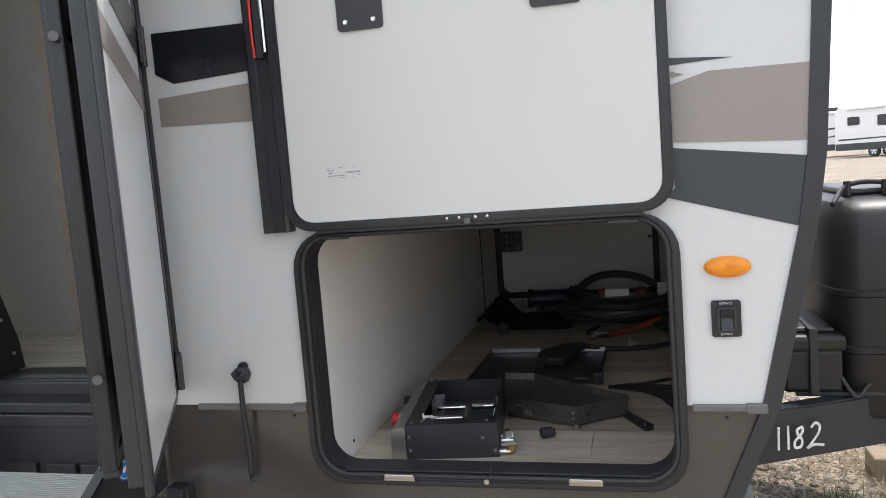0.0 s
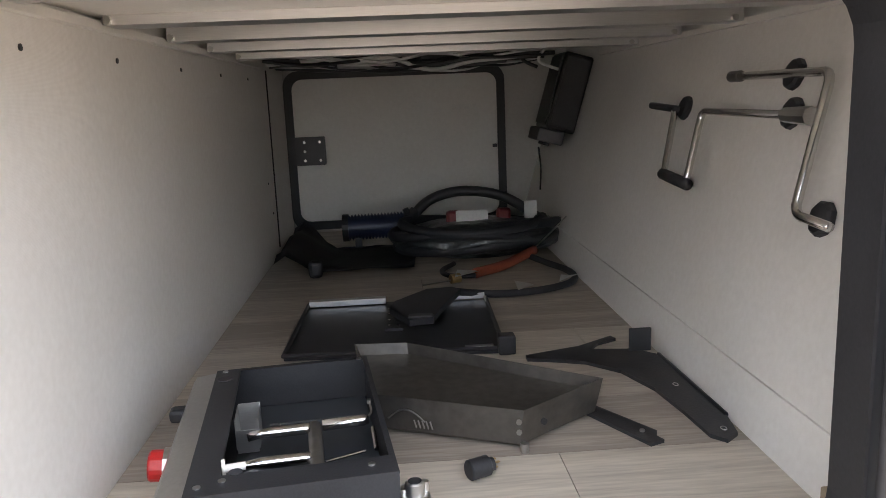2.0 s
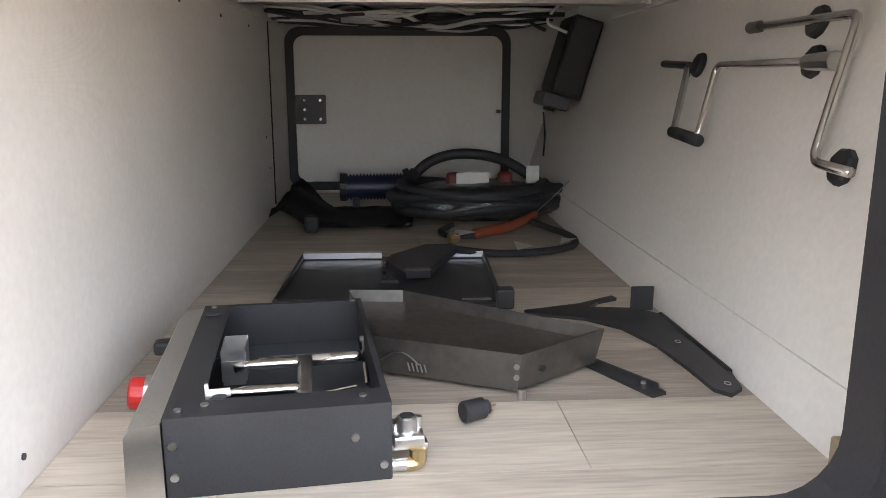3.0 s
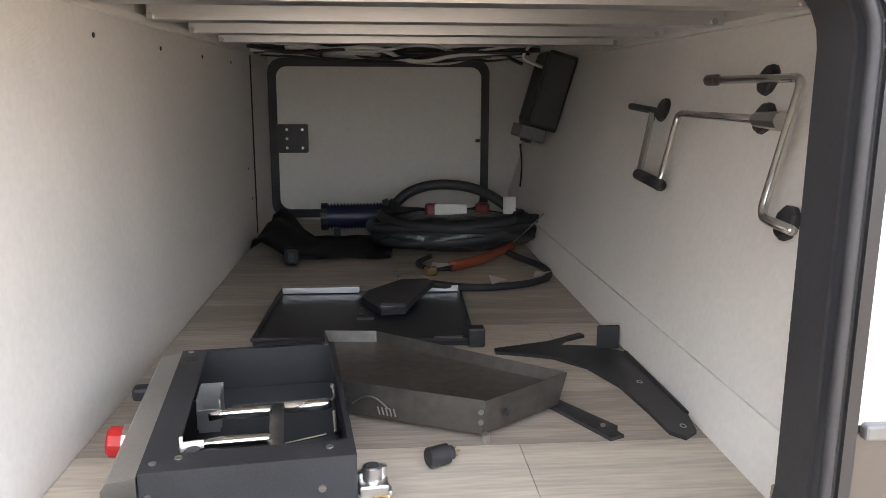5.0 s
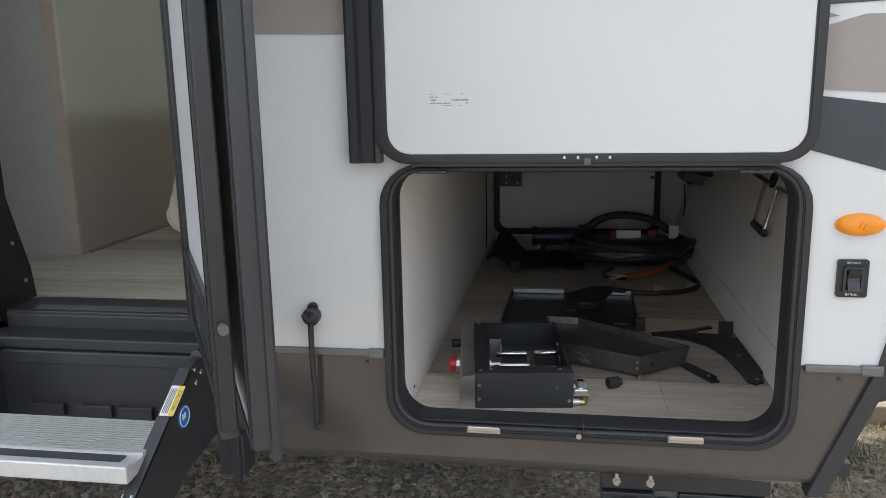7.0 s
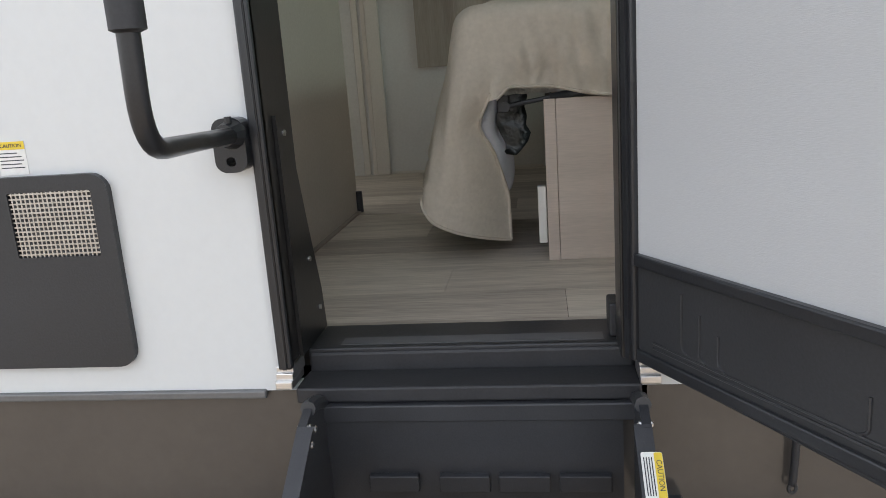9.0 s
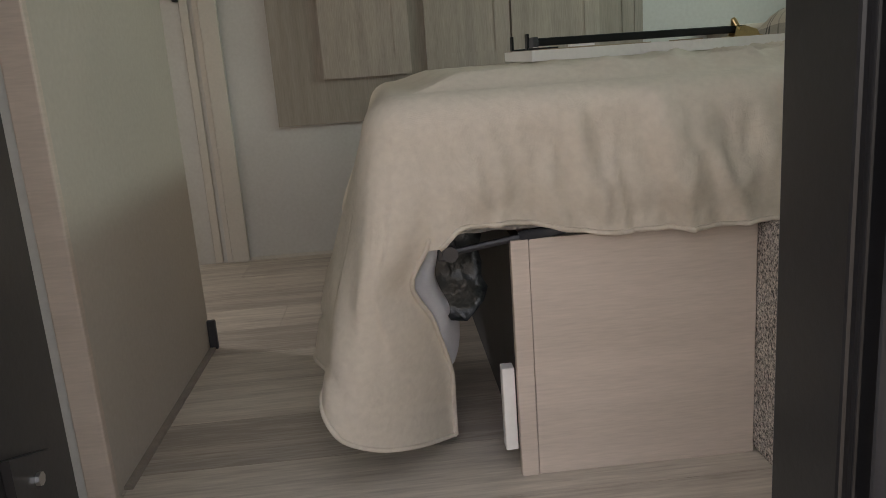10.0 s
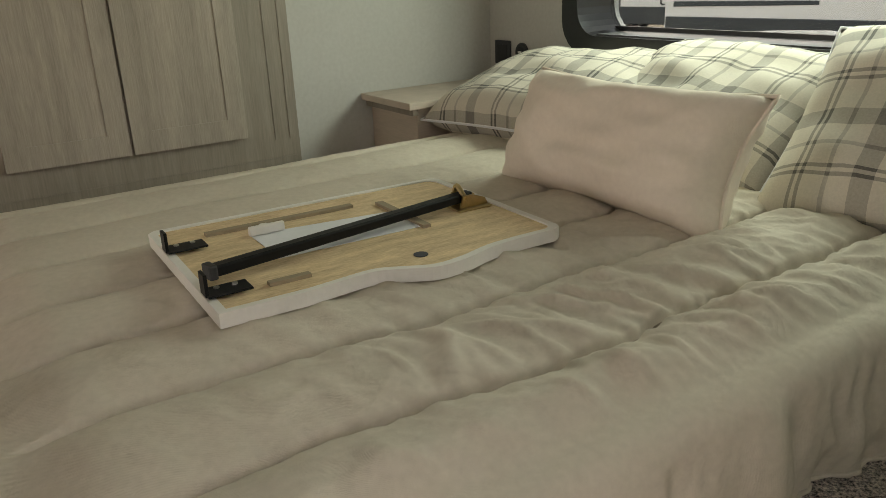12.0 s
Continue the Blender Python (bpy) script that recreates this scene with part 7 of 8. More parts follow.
def small_cabin():
    d = thing("door_stop", (-1.93, 3.1, FI), "small black door stop at the foot of the wardrobe", "door stop")
    part("post", box(bmesh.new(), -1.9545, -1.934, 3.07, 3.085, FI, FI + 0.075, 0.003), RUBBER, d)
    bm = bmesh.new()
    box(bm, -1.9545, -1.940, 2.41, 3.089, FI, FI + 0.006)
    setting("trim_shoe", bm, OAKD)
    c = thing("hall_catch", (-2.14, 4.0, 1.85), "small black wall catch beside the casing", "catch")
    part("hook", box(bmesh.new(), -2.15, -2.135, FAR - 0.03, FAR - 0.001, 1.86, 1.90, 0.003), BLACKSTEEL, c)
    # added window in the far wall beyond the wardrobe, out of view, for the fill lamp
    w = thing("window_hall_unseen", (-4.2, FAR, 1.65), "added hall window, out of view, that holds a fill lamp", "window", kind="structure")
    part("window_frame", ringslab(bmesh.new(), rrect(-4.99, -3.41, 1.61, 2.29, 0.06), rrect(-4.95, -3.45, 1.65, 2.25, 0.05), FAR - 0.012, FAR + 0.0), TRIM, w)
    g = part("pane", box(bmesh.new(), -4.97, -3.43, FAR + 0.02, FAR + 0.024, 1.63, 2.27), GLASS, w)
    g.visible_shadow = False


# white lettered sheet stands in for a bright view through a hall window
def window_glimpse_sheet():
    n = thing("window_glimpse_sheet", (-2.36, FAR, 1.715), "white sheet with green lettering standing in for a bright window view", "notice")
    part("sheet", box(bmesh.new(), -2.46, -2.242, FAR - 0.008, FAR - 0.001, 1.715, 2.06, 0.001), EDGEWHITE, n)
    part("edge_strip", box(bmesh.new(), -2.46, -2.242, FAR - 0.012, FAR - 0.001, 1.703, 1.7145, 0.001), RUBBER, n, "dark lower edge strip")
    for k, text in enumerate(("E", "KF")):
        words(text, 0.062, FACE(-2.278 - 0.008 * k, FAR - 0.0085, 1.842 - 0.064 * k), GREENINK, "lettering", n, 0.0004)


window_glimpse_sheet()
bed_base()
bedspread()
pillows()
folding_table()
closets()
front_window()
wall_outlets()
small_cabin()

# ---- tongue of the trailer, yard and distance ----
def tongue():
    a = thing("trailer_tongue", (0.9, 2.86, GZ), "satin black trailer tongue frame with chalked number", "tongue frame")
    for s in (1, -1):
        y0, y1 = 2.86 - 0.62 * s, 2.86 - 0.06 * s
        c = bmesh.new()
        d = Vector((1.13, (y1 - y0), 0)).normalized()
        n = Vector((-d.y, d.x, 0)) * 0.03
        p0, p1 = Vector((0.02, y0, 0)), Vector((1.15, y1, 0))
        vs = [c.verts.new((q.x, q.y, z)) for z in (0.50, 0.655) for q in (p0 - n, p1 - n, p1 + n, p0 + n)]
        for f in ((0, 1, 2, 3), (7, 6, 5, 4), (0, 4, 5, 1), (1, 5, 6, 2), (2, 6, 7, 3), (3, 7, 4, 0)):
            c.faces.new([vs[i] for i in f])
        bmesh.ops.bevel(c, geom=list(c.edges), offset=0.006, segments=2, affect="EDGES")
        part("rail", c, FRAMEPAINT, a)
    ang = math.degrees(math.atan2(0.56, 1.13))
    face = Matrix.Translation((0.40, 2.372, 0.575)) @ pose(0, 0, 0, 90, 0, ang) @ pose(0, 0, 0, 0, 0, -4)
    strokes = [[(-0.065, 0.034), (-0.062, -0.034)], [(-0.035, 0.036), (-0.030, -0.034)],
               [(0.012, 0.030), (-0.004, 0.022), (-0.002, 0.008), (0.012, -0.008), (0.010, -0.028), (-0.008, -0.030), (-0.010, -0.012), (0.006, 0.004), (0.014, 0.018), (0.010, 0.030)],
               [(0.040, 0.026), (0.054, 0.038), (0.068, 0.030), (0.066, 0.008), (0.040, -0.026), (0.032, -0.034), (0.056, -0.026), (0.086, -0.030)]]
    for k, line in enumerate(strokes):
        c = tube(bmesh.new(), spline([(u, v, 0) for u, v in line], 5) if len(line) > 2 else [(u, v, 0) for u, v in line], 0.0042, 6)
        c.transform(face @ Matrix.Diagonal((1, 1, 0.3, 1)))
        part("chalk_digit", c, CHALK, a, "hand-chalked digit %s" % "1182"[k])
    part("cross_plate", box(bmesh.new(), 0.42, 1.0, 2.5, 3.2, 0.655, 0.668, 0.003), FRAMEPAINT, a)
    c = bmesh.new()
    box(c, 1.08, 1.50, 2.79, 2.93, 0.53, 0.68, 0.02)
    disc(c, (1.50, 2.86, 0.56), (0, 0, 1), 0.07, 0.11, 16, 0.02)
    part("coupler", c, FRAMEPAINT, a)
    part("coupler_latch", tube(bmesh.new(), rounded([(1.28, 2.80, 0.68), (1.25, 2.78, 0.74), (1.32, 2.76, 0.77)], 0.02), 0.011, 8), BLACKSTEEL, a)
    j = thing("tongue_jack", (1.06, 2.9, GZ), "electric tongue jack with polished leg and grey round head", "jack")
    part("leg", tube(bmesh.new(), [(1.06, 2.9, 0.22), (1.06, 2.9, 0.56)], 0.033, 18), CHROME, j, "polished steel leg", smooth="auto")
    part("collar", tube(bmesh.new(), [(1.06, 2.9, 0.225), (1.06, 2.9, 0.245)], 0.038, 16), STEEL, j)
    part("foot", tube(bmesh.new(), [(1.06, 2.9, GZ), (1.06, 2.9, 0.225)], 0.026, 14), BLACKSTEEL, j)
    part("outer_tube", tube(bmesh.new(), [(1.06, 2.9, 0.56), (1.06, 2.9, 0.90)], 0.045, 18), BLACKSTEEL, j, smooth="auto")
    c = bmesh.new()
    prof = [(-0.13, 0.0), (-0.115, 0.10), (-0.05, 0.165), (0.06, 0.17), (0.125, 0.11), (0.14, -0.02), (0.10, -0.13), (0.02, -0.19), (-0.06, -0.16)]
    slab(c, [(1.11 + u * 0.78, 1.005 + v * 0.72) for u, v in prof], [], 2.84, 3.0, XZ)
    bmesh.ops.bevel(c, geom=[e for e in c.edges if abs(e.verts[0].co.y - e.verts[1].co.y) < 1e-4], offset=0.015, segments=2, affect="EDGES")
    h = part("head", c, GREYCAP, j, "grey plastic motor head")
    for u, v in prof:
        part("bolt", disc(bmesh.new(), (1.11 + u * 0.69, 2.842, 1.005 + v * 0.64), (0, -1, 0), 0.007, 0.006, 8), BLACKSTEEL, h)
    ch = thing("safety_chain", (1.3, 2.8, 0.3), "slack galvanised safety chain under the tongue", "chain")
    line = spline([(0.90, 2.72, 0.50), (0.93, 2.72, 0.38), (1.0, 2.76, 0.31), (1.08, 2.80, 0.34), (1.16, 2.80, 0.44), (1.20, 2.80, 0.55)], 5)
    for i, (p, q) in enumerate(zip(line, line[1:])):
        d = (q - p).normalized()
        up = d.cross(Vector((0, 0, 1))).normalized() if i % 2 else d.cross(Vector((0, 1, 0))).normalized()
        mid, ln = (p + q) / 2, (q - p).length * 0.72
        ring = [mid + d * ln * math.cos(t) + up * 0.014 * math.sin(t) for t in [k * math.pi / 6 for k in range(12)]]
        part("link", tube(bmesh.new(), ring, 0.0055, 6, closed=True), STEEL, ch, smooth=True)
    b = box(bmesh.new(), 0.92, 1.26, 2.92, 3.08, GZ, GZ + 0.045, 0.006, m=Matrix.Translation((1.09, 3.0, 0)) @ pose(0, 0, 0, 0, 0, -22) @ Matrix.Translation((-1.09, -3.0, 0)))
    single("jack_board", b, WOODBLOCK, "weathered timber board under the tongue jack", "board")
    b = box(bmesh.new(), 0.80, 1.0, 3.16, 3.30, GZ, GZ + 0.10, 0.006)
    single("timber_block", b, WOODBLOCK, "stacked sawn timber block under the tongue", "timber block")


def stabilizer_jack():
    j = thing("stabilizer_jack", (-0.17, 1.77, 0.64), "electric stabilizer jack bolted under the trailer's frame", "jack")
    ch = part("mount_channel", box(bmesh.new(), -0.306, 0.06, 1.756, 1.80, 0.556, 0.6395, 0.003), BLACKSTEEL, j, "black steel mounting channel")
    for x in (-0.272, -0.198):
        c = bmesh.new()
        disc(c, (x, 1.756, 0.578), (0, -1, 0), 0.010, 0.006, 6)
        disc(c, (x, 1.750, 0.578), (0, -1, 0), 0.006, 0.010, 10)
        box(c, x - 0.004, x + 0.004, 1.748, 1.756, 0.584, 0.597, 0.001)
        part("bolt", c, STEEL, ch, "zinc-plated bolt")
    part("lower_rail", box(bmesh.new(), -0.306, -0.19, 1.742, 1.80, 0.528, 0.5555, 0.003), FRAMEPAINT, j)
    part("drive_shaft", tube(bmesh.new(), [(-0.282, 1.738, 0.541), (-0.225, 1.738, 0.541)], 0.004, 8), STEEL, j, "bright steel drive shaft")
    part("shaft_nut", disc(bmesh.new(), (-0.218, 1.738, 0.535), (1, 0, 0), 0.011, 0.018, 6), STEEL, j)
    c = bmesh.new()
    tube(c, [(-0.165, 1.735, 0.500), (-0.165, 1.728, 0.500), (-0.165, 1.80, 0.500)], [0.034, 0.040, 0.040], 24)
    box(c, -0.195, -0.135, 1.765, 1.80, 0.50, 0.5555, 0.003)
    part("motor", c, GREYCAP, j, "round grey motor housing", smooth="auto")
    plate = part("gearbox", box(bmesh.new(), -0.140, -0.078, 1.738, 1.79, 0.462, 0.536, 0.005), RAILGREY, j, "pale grey gearbox plate")
    part("boss", disc(bmesh.new(), (-0.104, 1.738, 0.508), (0, -1, 0), 0.011, 0.010, 14, 0.002), GREYCAP, plate)
    for x, z in ((-0.122, 0.526), (-0.086, 0.526), (-0.086, 0.472)):
        part("screw", disc(bmesh.new(), (x, 1.738, z), (0, -1, 0), 0.005, 0.004, 8), STEEL, plate)
    part("leg", box(bmesh.new(), -0.135, 0.05, 1.752, 1.795, 0.535, 0.5555, 0.003), FRAMEPAINT, j, "folded black steel leg")


def propane_cover():
    p = thing("propane_cover", (0.70, 2.86, 0.67), "black moulded propane tank cover on the tongue", "tank cover")
    c = bmesh.new()
    prev = None
    for z, k in ((0.585, 0.98), (0.60, 1.0), (0.78, 1.01), (0.785, 1.035), (0.80, 1.035), (0.805, 1.015), (0.95, 1.02), (0.955, 1.045), (0.97, 1.045), (0.975, 1.02), (1.12, 1.0), (1.19, 0.95), (1.225, 0.84), (1.24, 0.6)):
        ring = []
        for a in range(32):
            t = 2 * math.pi * a / 32
            cx, sy = math.cos(t), math.sin(t)
            e = 0.42
            ring.append(c.verts.new((0.70 + 0.175 * k * math.copysign(abs(cx) ** e, cx), 2.86 + 0.36 * k * math.copysign(abs(sy) ** e, sy), z)))
        if prev:
            for j in range(32):
                c.faces.new((prev[j], prev[(j + 1) % 32], ring[(j + 1) % 32], ring[j]))
        prev = ring
    c.faces.new(prev)
    part("shell", c, PROPANE, p, smooth="auto")
    c = bmesh.new()
    box(c, 0.60, 0.80, 2.66, 3.06, 1.235, 1.262, 0.012)
    part("lid", c, PROPANE, p, "raised lid")
    for x, y in ((0.61, 2.66), (0.71, 2.64)):
        part("strap_clip", tube(bmesh.new(), [(x, y, 1.24), (x, y, 1.285)], 0.011, 8), RUBBER, p)
    part("strap", tube(bmesh.new(), spline([(0.55, 2.58, 1.22), (0.61, 2.66, 1.272), (0.71, 2.64, 1.275), (0.84, 2.56, 1.22)]), 0.008, 6), RUBBER, p, smooth=True)
    for z in (0.66, 0.72):
        part("latch", box(bmesh.new(), 0.72, 0.85, 2.488, 2.50, z, z + 0.008, 0.002), PROPANE, p)
    b = thing("battery_box", (0.47, 2.6, 0.67), "black plastic battery box on the tongue", "battery box")
    part("case", box(bmesh.new(), 0.385, 0.55, 2.49, 2.82, 0.668, 0.80, 0.012), PROPANE, b)
    c = bmesh.new()
    box(c, 0.375, 0.56, 2.48, 2.83, 0.795, 0.845, 0.014)
    box(c, 0.40, 0.535, 2.52, 2.79, 0.84, 0.862, 0.010)
    part("lid", c, PROPANE, b)
    part("strap", box(bmesh.new(), 0.455, 0.48, 2.474, 2.836, 0.665, 0.868, 0.004), RUBBER, b)
    part("cable", tube(bmesh.new(), spline([(0.54, 2.5, 0.72), (0.58, 2.48, 0.66), (0.62, 2.5, 0.69), (0.66, 2.55, 0.66)]), 0.007, 6), RUBBER, b, smooth=True)


def blades(name, centres, n, h, spread, material, label, category, seed, lie=0.0):
    rng = random.Random(seed)
    vs, fs = [], []
    for cx, cy in centres:
        for _ in range(n):
            x, y = cx + rng.gauss(0, spread), cy + rng.gauss(0, spread)
            a, t = rng.random() * 2 * math.pi, rng.uniform(0.2, 0.7) + lie
            hh, w = h * rng.uniform(0.5, 1.2), 0.0022
            dx, dy = math.cos(a), math.sin(a)
            k = len(vs)
            z0 = GZ - 0.012 + lie * 0.03
            for s in (0, 0.5, 1.0):
                px, py, pz = x + dx * hh * s * math.sin(t * (0.4 + 0.6 * s)), y + dy * hh * s * math.sin(t * (0.4 + 0.6 * s)), z0 + hh * s * math.cos(min(1.5, t * (0.4 + 0.6 * s)))
                ww = w * (1 - 0.85 * s)
                vs += [(px - dy * ww, py + dx * ww, pz), (px + dy * ww, py - dx * ww, pz)]
            fs += [(k, k + 1, k + 3, k + 2), (k + 2, k + 3, k + 5, k + 4)]
    me = bpy.data.meshes.new(name)
    me.from_pydata(vs, [], fs)
    me.materials.append(material)
    return tagged(new(name, me), label, category, "", "stuff")


def stones():
    rng = random.Random(21)
    vs, fs = [], []
    base = bmesh.new()
    bmesh.ops.create_icosphere(base, subdivisions=1, radius=1.0)
    bv = [v.co.copy() for v in base.verts]
    bf = [[v.index for v in f.verts] for f in base.faces]
    base.free()
    for i in range(19000):
        if i < 14500:
            x, y = rng.uniform(-3.6, 0.6), rng.uniform(0.9, 3.6)
        elif i < 17500:
            x, y = rng.uniform(0.2, 3.2), rng.uniform(1.8, 5.5)
        else:
            x, y = rng.uniform(-5, 5), rng.uniform(-1, 8)
        r = 0.0045 + 0.015 * rng.random() ** 2.4
        z = GZ + 0.025 * noise.noise(Vector((x * 0.9, y * 0.9, 0))) + r * 0.1
        sx, sy, sz = r * rng.uniform(0.8, 1.5), r * rng.uniform(0.7, 1.2), r * rng.uniform(0.45, 0.8)
        ca, sa = math.cos(i * 1.7), math.sin(i * 1.7)
        k = len(vs)
        for v in bv:
            q = 1 + 0.25 * math.sin(v.x * 7 + i) * math.cos(v.y * 5 + i * 2)
            ax, ay = v.x * sx * q, v.y * sy * q
            vs.append((x + ax * ca - ay * sa, y + ax * sa + ay * ca, z + v.z * sz * q))
        fs += [tuple(k + j for j in f) for f in bf]
    me = bpy.data.meshes.new("gravel")
    me.from_pydata(vs, [], fs)
    m = STONE.copy()
    m.name = "mixed_gravel"
    t = m.node_tree
    mix = [n for n in t.nodes if n.bl_idname == "ShaderNodeMix"][0]
    geo = t.nodes.new("ShaderNodeNewGeometry")
    ramp = t.nodes.new("ShaderNodeValToRGB")
    cr = ramp.color_ramp
    cr.elements[0].color, cr.elements[1].color = (0.14, 0.125, 0.11, 1), (0.52, 0.47, 0.41, 1)
    e = cr.elements.new(0.5)
    e.color = (0.32, 0.265, 0.21, 1)
    t.links.new(geo.outputs["Random Per Island"], ramp.inputs["Fac"])
    t.links.new(ramp.outputs["Color"], mix.inputs[7])
    me.materials.append(m)
    tagged(new("gravel", me), "loose brown and grey gravel stones", "gravel", "", "stuff")


def yard():
    rng = random.Random(8)
    stones()
    blades("dry_grass", [(rng.uniform(-3.4, 0.4), rng.uniform(1.4, 3.2)) for _ in range(90)] + [(rng.uniform(0.4, 2.6), rng.uniform(2.3, 5)) for _ in range(150)] + [(rng.uniform(0.35, 1.5), rng.uniform(2.1, 3.6)) for _ in range(150)], 24, 0.10, 0.09, STRAW, "flattened dry straw grass", "dry grass", 3, 0.75)
    blades("green_grass", [(1.05, 2.62), (1.12, 2.66), (0.98, 2.7), (1.75, 3.2), (1.85, 3.3), (1.6, 3.15), (0.62, 2.9), (-2.1, 1.25), (1.15, 2.35), (1.25, 2.45), (1.02, 2.55), (0.92, 2.5), (1.32, 2.95), (1.4, 3.02), (1.36, 3.1)], 150, 0.10, 0.05, GRASS, "small tufts of green grass", "grass", 5)
    blades("green_grass", [(rng.uniform(-40, 60), rng.uniform(45, 75)) for _ in range(300)], 20, 0.4, 1.2, GRASS, "thin grass at the far side of the lot", "grass", 6)


def wheel(parent, x, y, r, face):
    c = bmesh.new()
    tube(c, [(x, y + face * d, GZ + r) for d in (-0.11, -0.07, 0.07, 0.11)], [r * 0.93, r, r, r * 0.93], 28)
    w = part("wheel", c, TYRE, parent, "black tyre on alloy rim")
    c = bmesh.new()
    disc(c, (x, y + face * 0.112, GZ + r), (0, face, 0), r * 0.60, 0.012, 24, 0.004)
    part("rim", c, RAILGREY, w)
    c = bmesh.new()
    for k in range(5):
        a = k * 2 * math.pi / 5
        m = Matrix.Translation((x, y + face * 0.128, GZ + r)) @ pose(0, 0, 0, 0, math.degrees(a), 0)
        box(c, -r * 0.09, r * 0.09, -0.008, 0.008, 0.05 * r, 0.58 * r, 0.004, m=m)
    part("spokes", c, ALU, w)


def far_trailer(x, y, turn, length, label):
    """A white travel trailer seen across the lot; its long side looks along -y before the turn."""
    t = thing("travel_trailer", (0, 0, GZ), label, "travel trailer", "trailers across the lot")
    L, H = length, 3.1
    z0 = GZ + 0.55
    out = [(-L / 2, z0), (L / 2 - 0.5, z0), (L / 2 - 0.12, z0 + 0.7), (L / 2, z0 + 1.5), (L / 2 - 0.12, z0 + 2.3), (L / 2 - 0.55, z0 + H - 0.6), (-L / 2 + 0.2, z0 + H - 0.6), (-L / 2, z0 + H - 0.9)]
    part("body", prism(bmesh.new(), out, -1.2, 1.2), CARWHITE, t)
    part("skirt", box(bmesh.new(), -L / 2 + 0.02, L / 2 - 0.45, -1.215, 1.215, z0 - 0.1, z0 + 0.32, 0.02), SLATE, t, "dark lower skirt")
    c = bmesh.new()
    prism(c, [(-L * 0.1, z0 + 0.75), (L / 2 - 0.35, z0 + 0.95), (L / 2 - 0.2, z0 + 1.15), (L * 0.1, z0 + 1.02)], -1.212, -1.2)
    prism(c, [(-L * 0.2, z0 + 1.25), (L / 2 - 0.2, z0 + 1.4), (L / 2 - 0.1, z0 + 1.6), (0, z0 + 1.42)], -1.212, -1.2)
    prism(c, [(-L / 2 + 0.2, z0 + 0.5), (-L * 0.1, z0 + 0.55), (-L * 0.1, z0 + 0.62), (-L / 2 + 0.2, z0 + 0.6)], -1.212, -1.2)
    part("stripe", c, SLATE, t, "dark swooping stripes")
    for xw, zw, w, h in ((L * 0.28, 1.35, 0.75, 0.55), (-L * 0.12, 1.3, 1.1, 0.6), (-L * 0.36, 1.4, 0.7, 0.5)):
        fr = part("window", prism(bmesh.new(), rrect(xw - w / 2, xw + w / 2, z0 + zw, z0 + zw + h, 0.06, 3), -1.23, -1.2), TRIM, t)
        part("pane", prism(bmesh.new(), rrect(xw - w / 2 + 0.05, xw + w / 2 - 0.05, z0 + zw + 0.05, z0 + zw + h - 0.05, 0.04, 3), -1.236, -1.229), DARKGLASS, fr)
    d = part("door", prism(bmesh.new(), rrect(L * 0.10, L * 0.10 + 0.62, z0 + 0.25, z0 + 2.15, 0.05, 3), -1.222, -1.2), RAILGREY, t)
    part("door_skin", prism(bmesh.new(), rrect(L * 0.10 + 0.04, L * 0.10 + 0.58, z0 + 0.29, z0 + 2.11, 0.04, 3), -1.228, -1.221), CARWHITE, d)
    part("hatch", ringslab(bmesh.new(), rrect(L * 0.33, L * 0.33 + 0.7, z0 + 0.36, z0 + 0.85, 0.05, 3), rrect(L * 0.33 + 0.03, L * 0.33 + 0.67, z0 + 0.39, z0 + 0.82, 0.04, 3), -1.222, -1.2), TRIM, t)
    part("awning", tube(bmesh.new(), [(-L * 0.4, -1.3, z0 + H - 0.72), (L * 0.2, -1.3, z0 + H - 0.72)], 0.07, 10), CARWHITE, t)
    for xa in (-0.6, 0.35):
        part("roof_unit", box(bmesh.new(), xa - 0.35, xa + 0.35, -0.3, 0.3, z0 + H - 0.6, z0 + H - 0.32, 0.05), BLACKSTEEL, t)
    c = bmesh.new()
    for s in (1, -1):
        prism(c, [(L / 2 - 0.6, -0.6 * s), (L / 2 + 1.0, 0.0), (L / 2 + 0.9, 0.1 * s), (L / 2 - 0.6, -0.45 * s)], GZ + 0.42, GZ + 0.55, XY)
    tube(c, [(L / 2 + 0.85, 0, GZ), (L / 2 + 0.85, 0, GZ + 0.9)], 0.04, 8)
    part("hitch", c, FRAMEPAINT, t)
    part("tank_cover", box(bmesh.new(), L / 2 + 0.1, L / 2 + 0.5, -0.35, 0.35, GZ + 0.55, GZ + 1.15, 0.08), PROPANE, t)
    wheel(t, -L * 0.12, -1.05, 0.34, -1)
    wheel(t, -L * 0.12 - 0.8, -1.05, 0.34, -1)
    t.matrix_world = Matrix.Translation((x, y, GZ)) @ pose(0, 0, 0, 0, 0, turn)
    return t


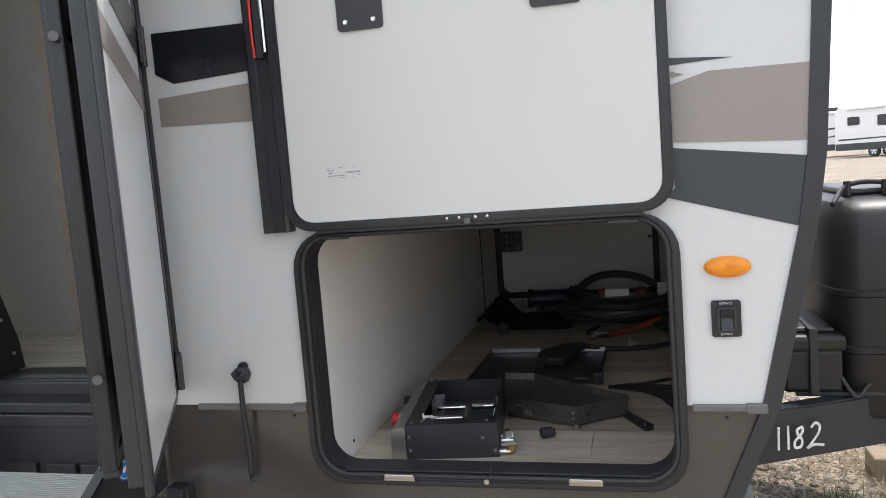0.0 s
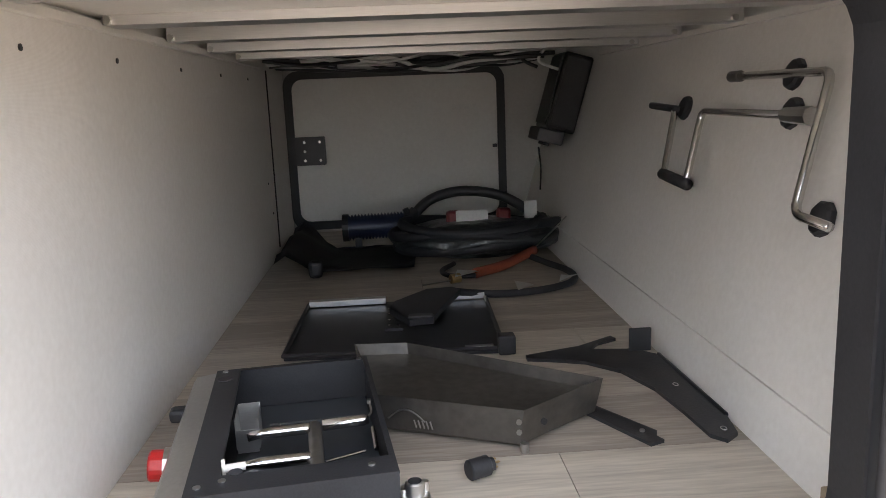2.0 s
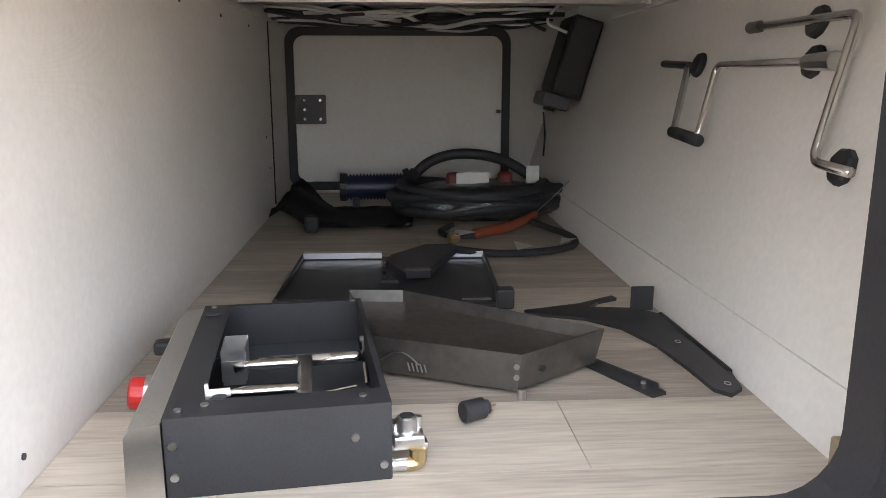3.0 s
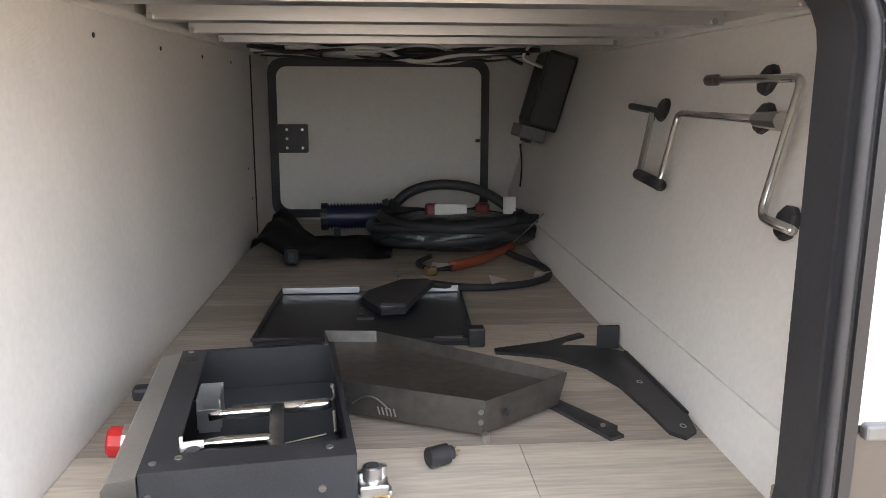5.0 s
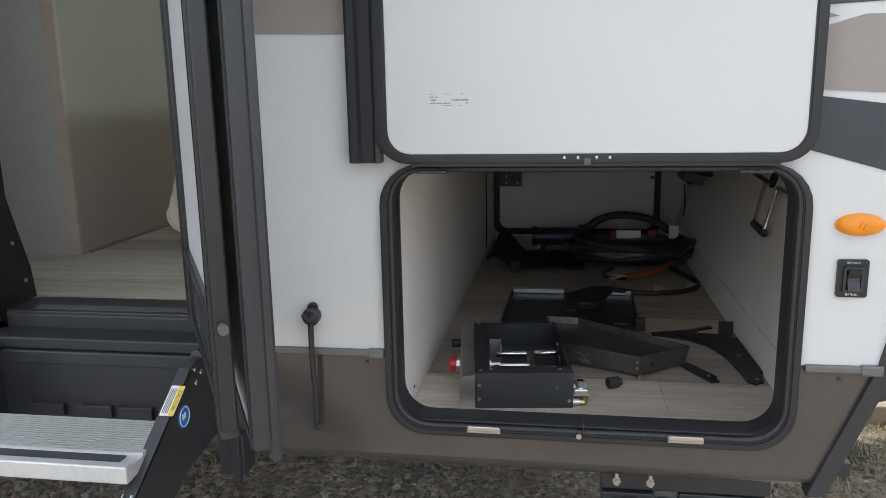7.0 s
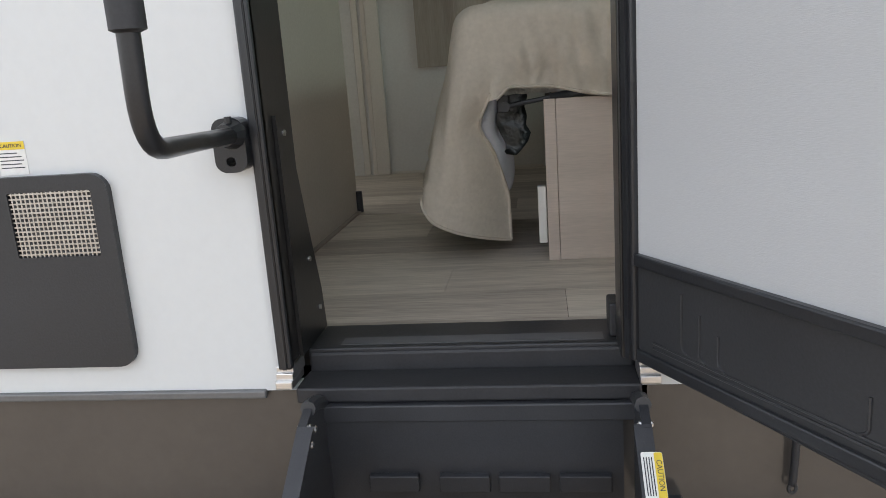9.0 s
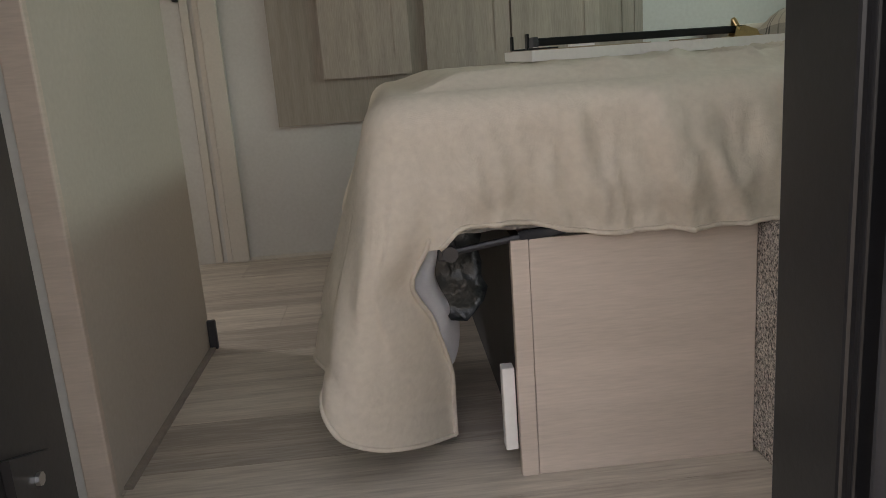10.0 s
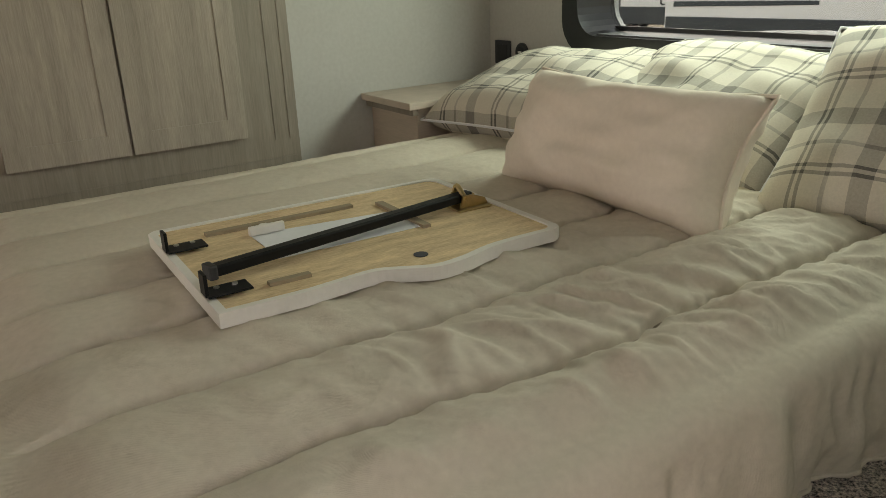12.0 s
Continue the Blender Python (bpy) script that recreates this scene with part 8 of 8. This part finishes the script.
def parked_car():
    c0 = thing("parked_car", (3.9, 5.3, GZ), "white parked car with honeycomb grille facing the tongue", "car")
    m = Matrix.Translation((2.21, 4.0, GZ * 0.18)) @ pose(0, 0, 0, 0, 0, 38) @ Matrix.Diagonal((1, 1, 0.82, 1))

    def p(name, fill, material, parent=c0, label="", smooth=False):
        c = bmesh.new()
        fill(c)
        c.transform(m)
        return part(name, c, material, parent, label, smooth)

    def shell(c):
        prev = None
        for x, zb, zt, w in ((0.0, 0.42, 0.72, 0.62), (0.06, 0.34, 0.86, 0.78), (0.25, 0.30, 0.96, 0.86), (0.7, 0.30, 1.03, 0.90), (1.25, 0.30, 1.08, 0.92), (1.9, 0.30, 1.52, 0.90), (3.2, 0.30, 1.58, 0.90), (4.3, 0.34, 1.1, 0.86), (4.6, 0.5, 0.9, 0.7)):
            ring = []
            for a in range(28):
                t = 2 * math.pi * a / 28
                ey, ez = math.copysign(abs(math.cos(t)) ** 0.5, math.cos(t)), math.copysign(abs(math.sin(t)) ** 0.55, math.sin(t))
                ring.append(c.verts.new((x, w * ey * (1 - 0.12 * max(0, ez) * (zt > 1.3)), GZ + (zb + zt) / 2 + (zt - zb) / 2 * ez)))
            if prev:
                for j in range(28):
                    c.faces.new((prev[j], prev[(j + 1) % 28], ring[(j + 1) % 28], ring[j]))
            else:
                c.faces.new(ring)
            prev = ring
        c.faces.new(prev[::-1])
    p("body", shell, CARWHITE, c0, "", True)
    g = p("grille", lambda c: prism(c, rrect(-0.42, 0.42, GZ + 0.62, GZ + 0.76, 0.04, 4), -0.03, 0.05, YZ), RUBBER, c0, "black honeycomb grille")

    def comb(c, z0, z1, w):
        k = 0
        z = z0
        while z < z1:
            y = -w + (0.021 if k % 2 else 0)
            while y < w:
                tube(c, [(-0.034, y + 0.021 * math.cos(a), GZ + z + 0.021 * math.sin(a)) for a in [i * math.pi / 3 + math.pi / 6 for i in range(6)]], 0.0035, 4, closed=True)
                y += 0.042
            z += 0.036
            k += 1
    p("honeycomb", lambda c: comb(c, 0.645, 0.75, 0.38), GREYCAP, g)
    g2 = p("lower_grille", lambda c: prism(c, rrect(-0.5, 0.5, GZ + 0.40, GZ + 0.54, 0.04, 4), -0.03, 0.05, YZ), RUBBER, c0, "black honeycomb air intake")
    p("honeycomb", lambda c: comb(c, 0.42, 0.53, 0.46), GREYCAP, g2)
    p("bumper", lambda c: box(c, -0.06, 0.2, -0.80, 0.80, GZ + 0.545, GZ + 0.615, 0.03, 3), CARWHITE, c0)
    for s in (1, -1):
        p("headlight", lambda c, s=s: prism(c, [(0.47 * s, GZ + 0.70), (0.78 * s, GZ + 0.74), (0.80 * s, GZ + 0.86), (0.52 * s, GZ + 0.80)], -0.012, 0.15, YZ), DARKGLASS, c0)
    p("windscreen", lambda c: prism(c, [(-0.72, 0), (0.72, 0), (0.62, 0.6), (-0.62, 0.6)], 0.0, 0.01, lambda u, v, d: (1.28 + v * 0.98 - d, u, GZ + 1.085 + v * 0.68 + d)), DARKGLASS, c0)
    for x in (0.85, 3.75):
        for s in (1, -1):
            cc = bmesh.new()
            tube(cc, [(x, s * (0.84 + d), GZ + 0.33) for d in (-0.1, -0.07, 0.07, 0.1)], [0.31, 0.33, 0.33, 0.30], 24)
            cc.transform(m)
            w = part("wheel", cc, TYRE, c0)
            cc = disc(bmesh.new(), (x, s * 0.945, GZ + 0.33), (0, s, 0), 0.2, 0.01, 18)
            cc.transform(m)
            part("rim", cc, ALU, w)


tongue()
stabilizer_jack()
propane_cover()
yard()
far_trailer(12.4, 58, 8, 8.5, "white travel trailer with swooping grey stripes across the lot")
for k, (x, y, turn) in enumerate(((15.6, 51, -38), (22.5, 54, -40), (30, 57, -40), (4.5, 60, 6), (-4, 61, 3))):
    far_trailer(x, y, turn, 8.0 + 0.5 * (k % 2), "white travel trailer parked in a row across the lot")
far_trailer(17.5, 21.5, 62, 8.6, "white travel trailer with dark stripes parked beyond the tongue")
for x, y, turn in ((12.5, 9.0, -86), (14.5, 18.0, -82), (13.0, 0.2, -90)):
    far_trailer(x, y, turn, 7.8, "white travel trailer parked beyond the front window")
parked_car()

# ---- plank floors, piece by piece ----
def planks(name, x0, x1, y0, y1, z, first, width, length, joints, label):
    floor = thing(name, ((x0 + x1) / 2, (y0 + y1) / 2, z - 0.004), label, "", kind="structure")
    rng = random.Random(name)
    row, y = 0, first
    while y < y1:
        ya, yb = max(y0, y), min(y1, y + width)
        if yb - ya > 0.004:
            x = joints[row % len(joints)] if row < len(joints) else joints[0] - length * rng.random()
            while x > x0:
                x -= length
            while x < x1:
                xa, xb = max(x0, x), min(x1, x + length)
                if xb - xa > 0.01:
                    bm = bmesh.new()
                    box(bm, xa + 0.0005, xb - 0.0005, ya + 0.0005, yb - 0.0005, z - 0.004, z)
                    part("plank", bm, PLANK, floor)
                x += length
        y += width
        row += 1


planks("floor_bay", -0.752, 0.128, W + 0.061, FAR - 0.002, FB, 1.487, 0.1865, 1.22, [0.3, -0.55, -0.152, 0.35, -0.42, 0.0, -0.6, 0.2, -0.3, 0.45, -0.1, 0.3, -0.5, 0.1], "grey oak plank floor of the storage bay")
planks("floor_cabin", -4.2, -0.887, W + 0.204, FAR - 0.002, FI, 1.70, 0.1885, 1.22, [-2.2, -1.27, -1.531, -1.95, -1.2, -1.65, -2.05, -1.4, -1.8, -1.1, -1.55, -2.0], "grey oak plank floor of the cabin")
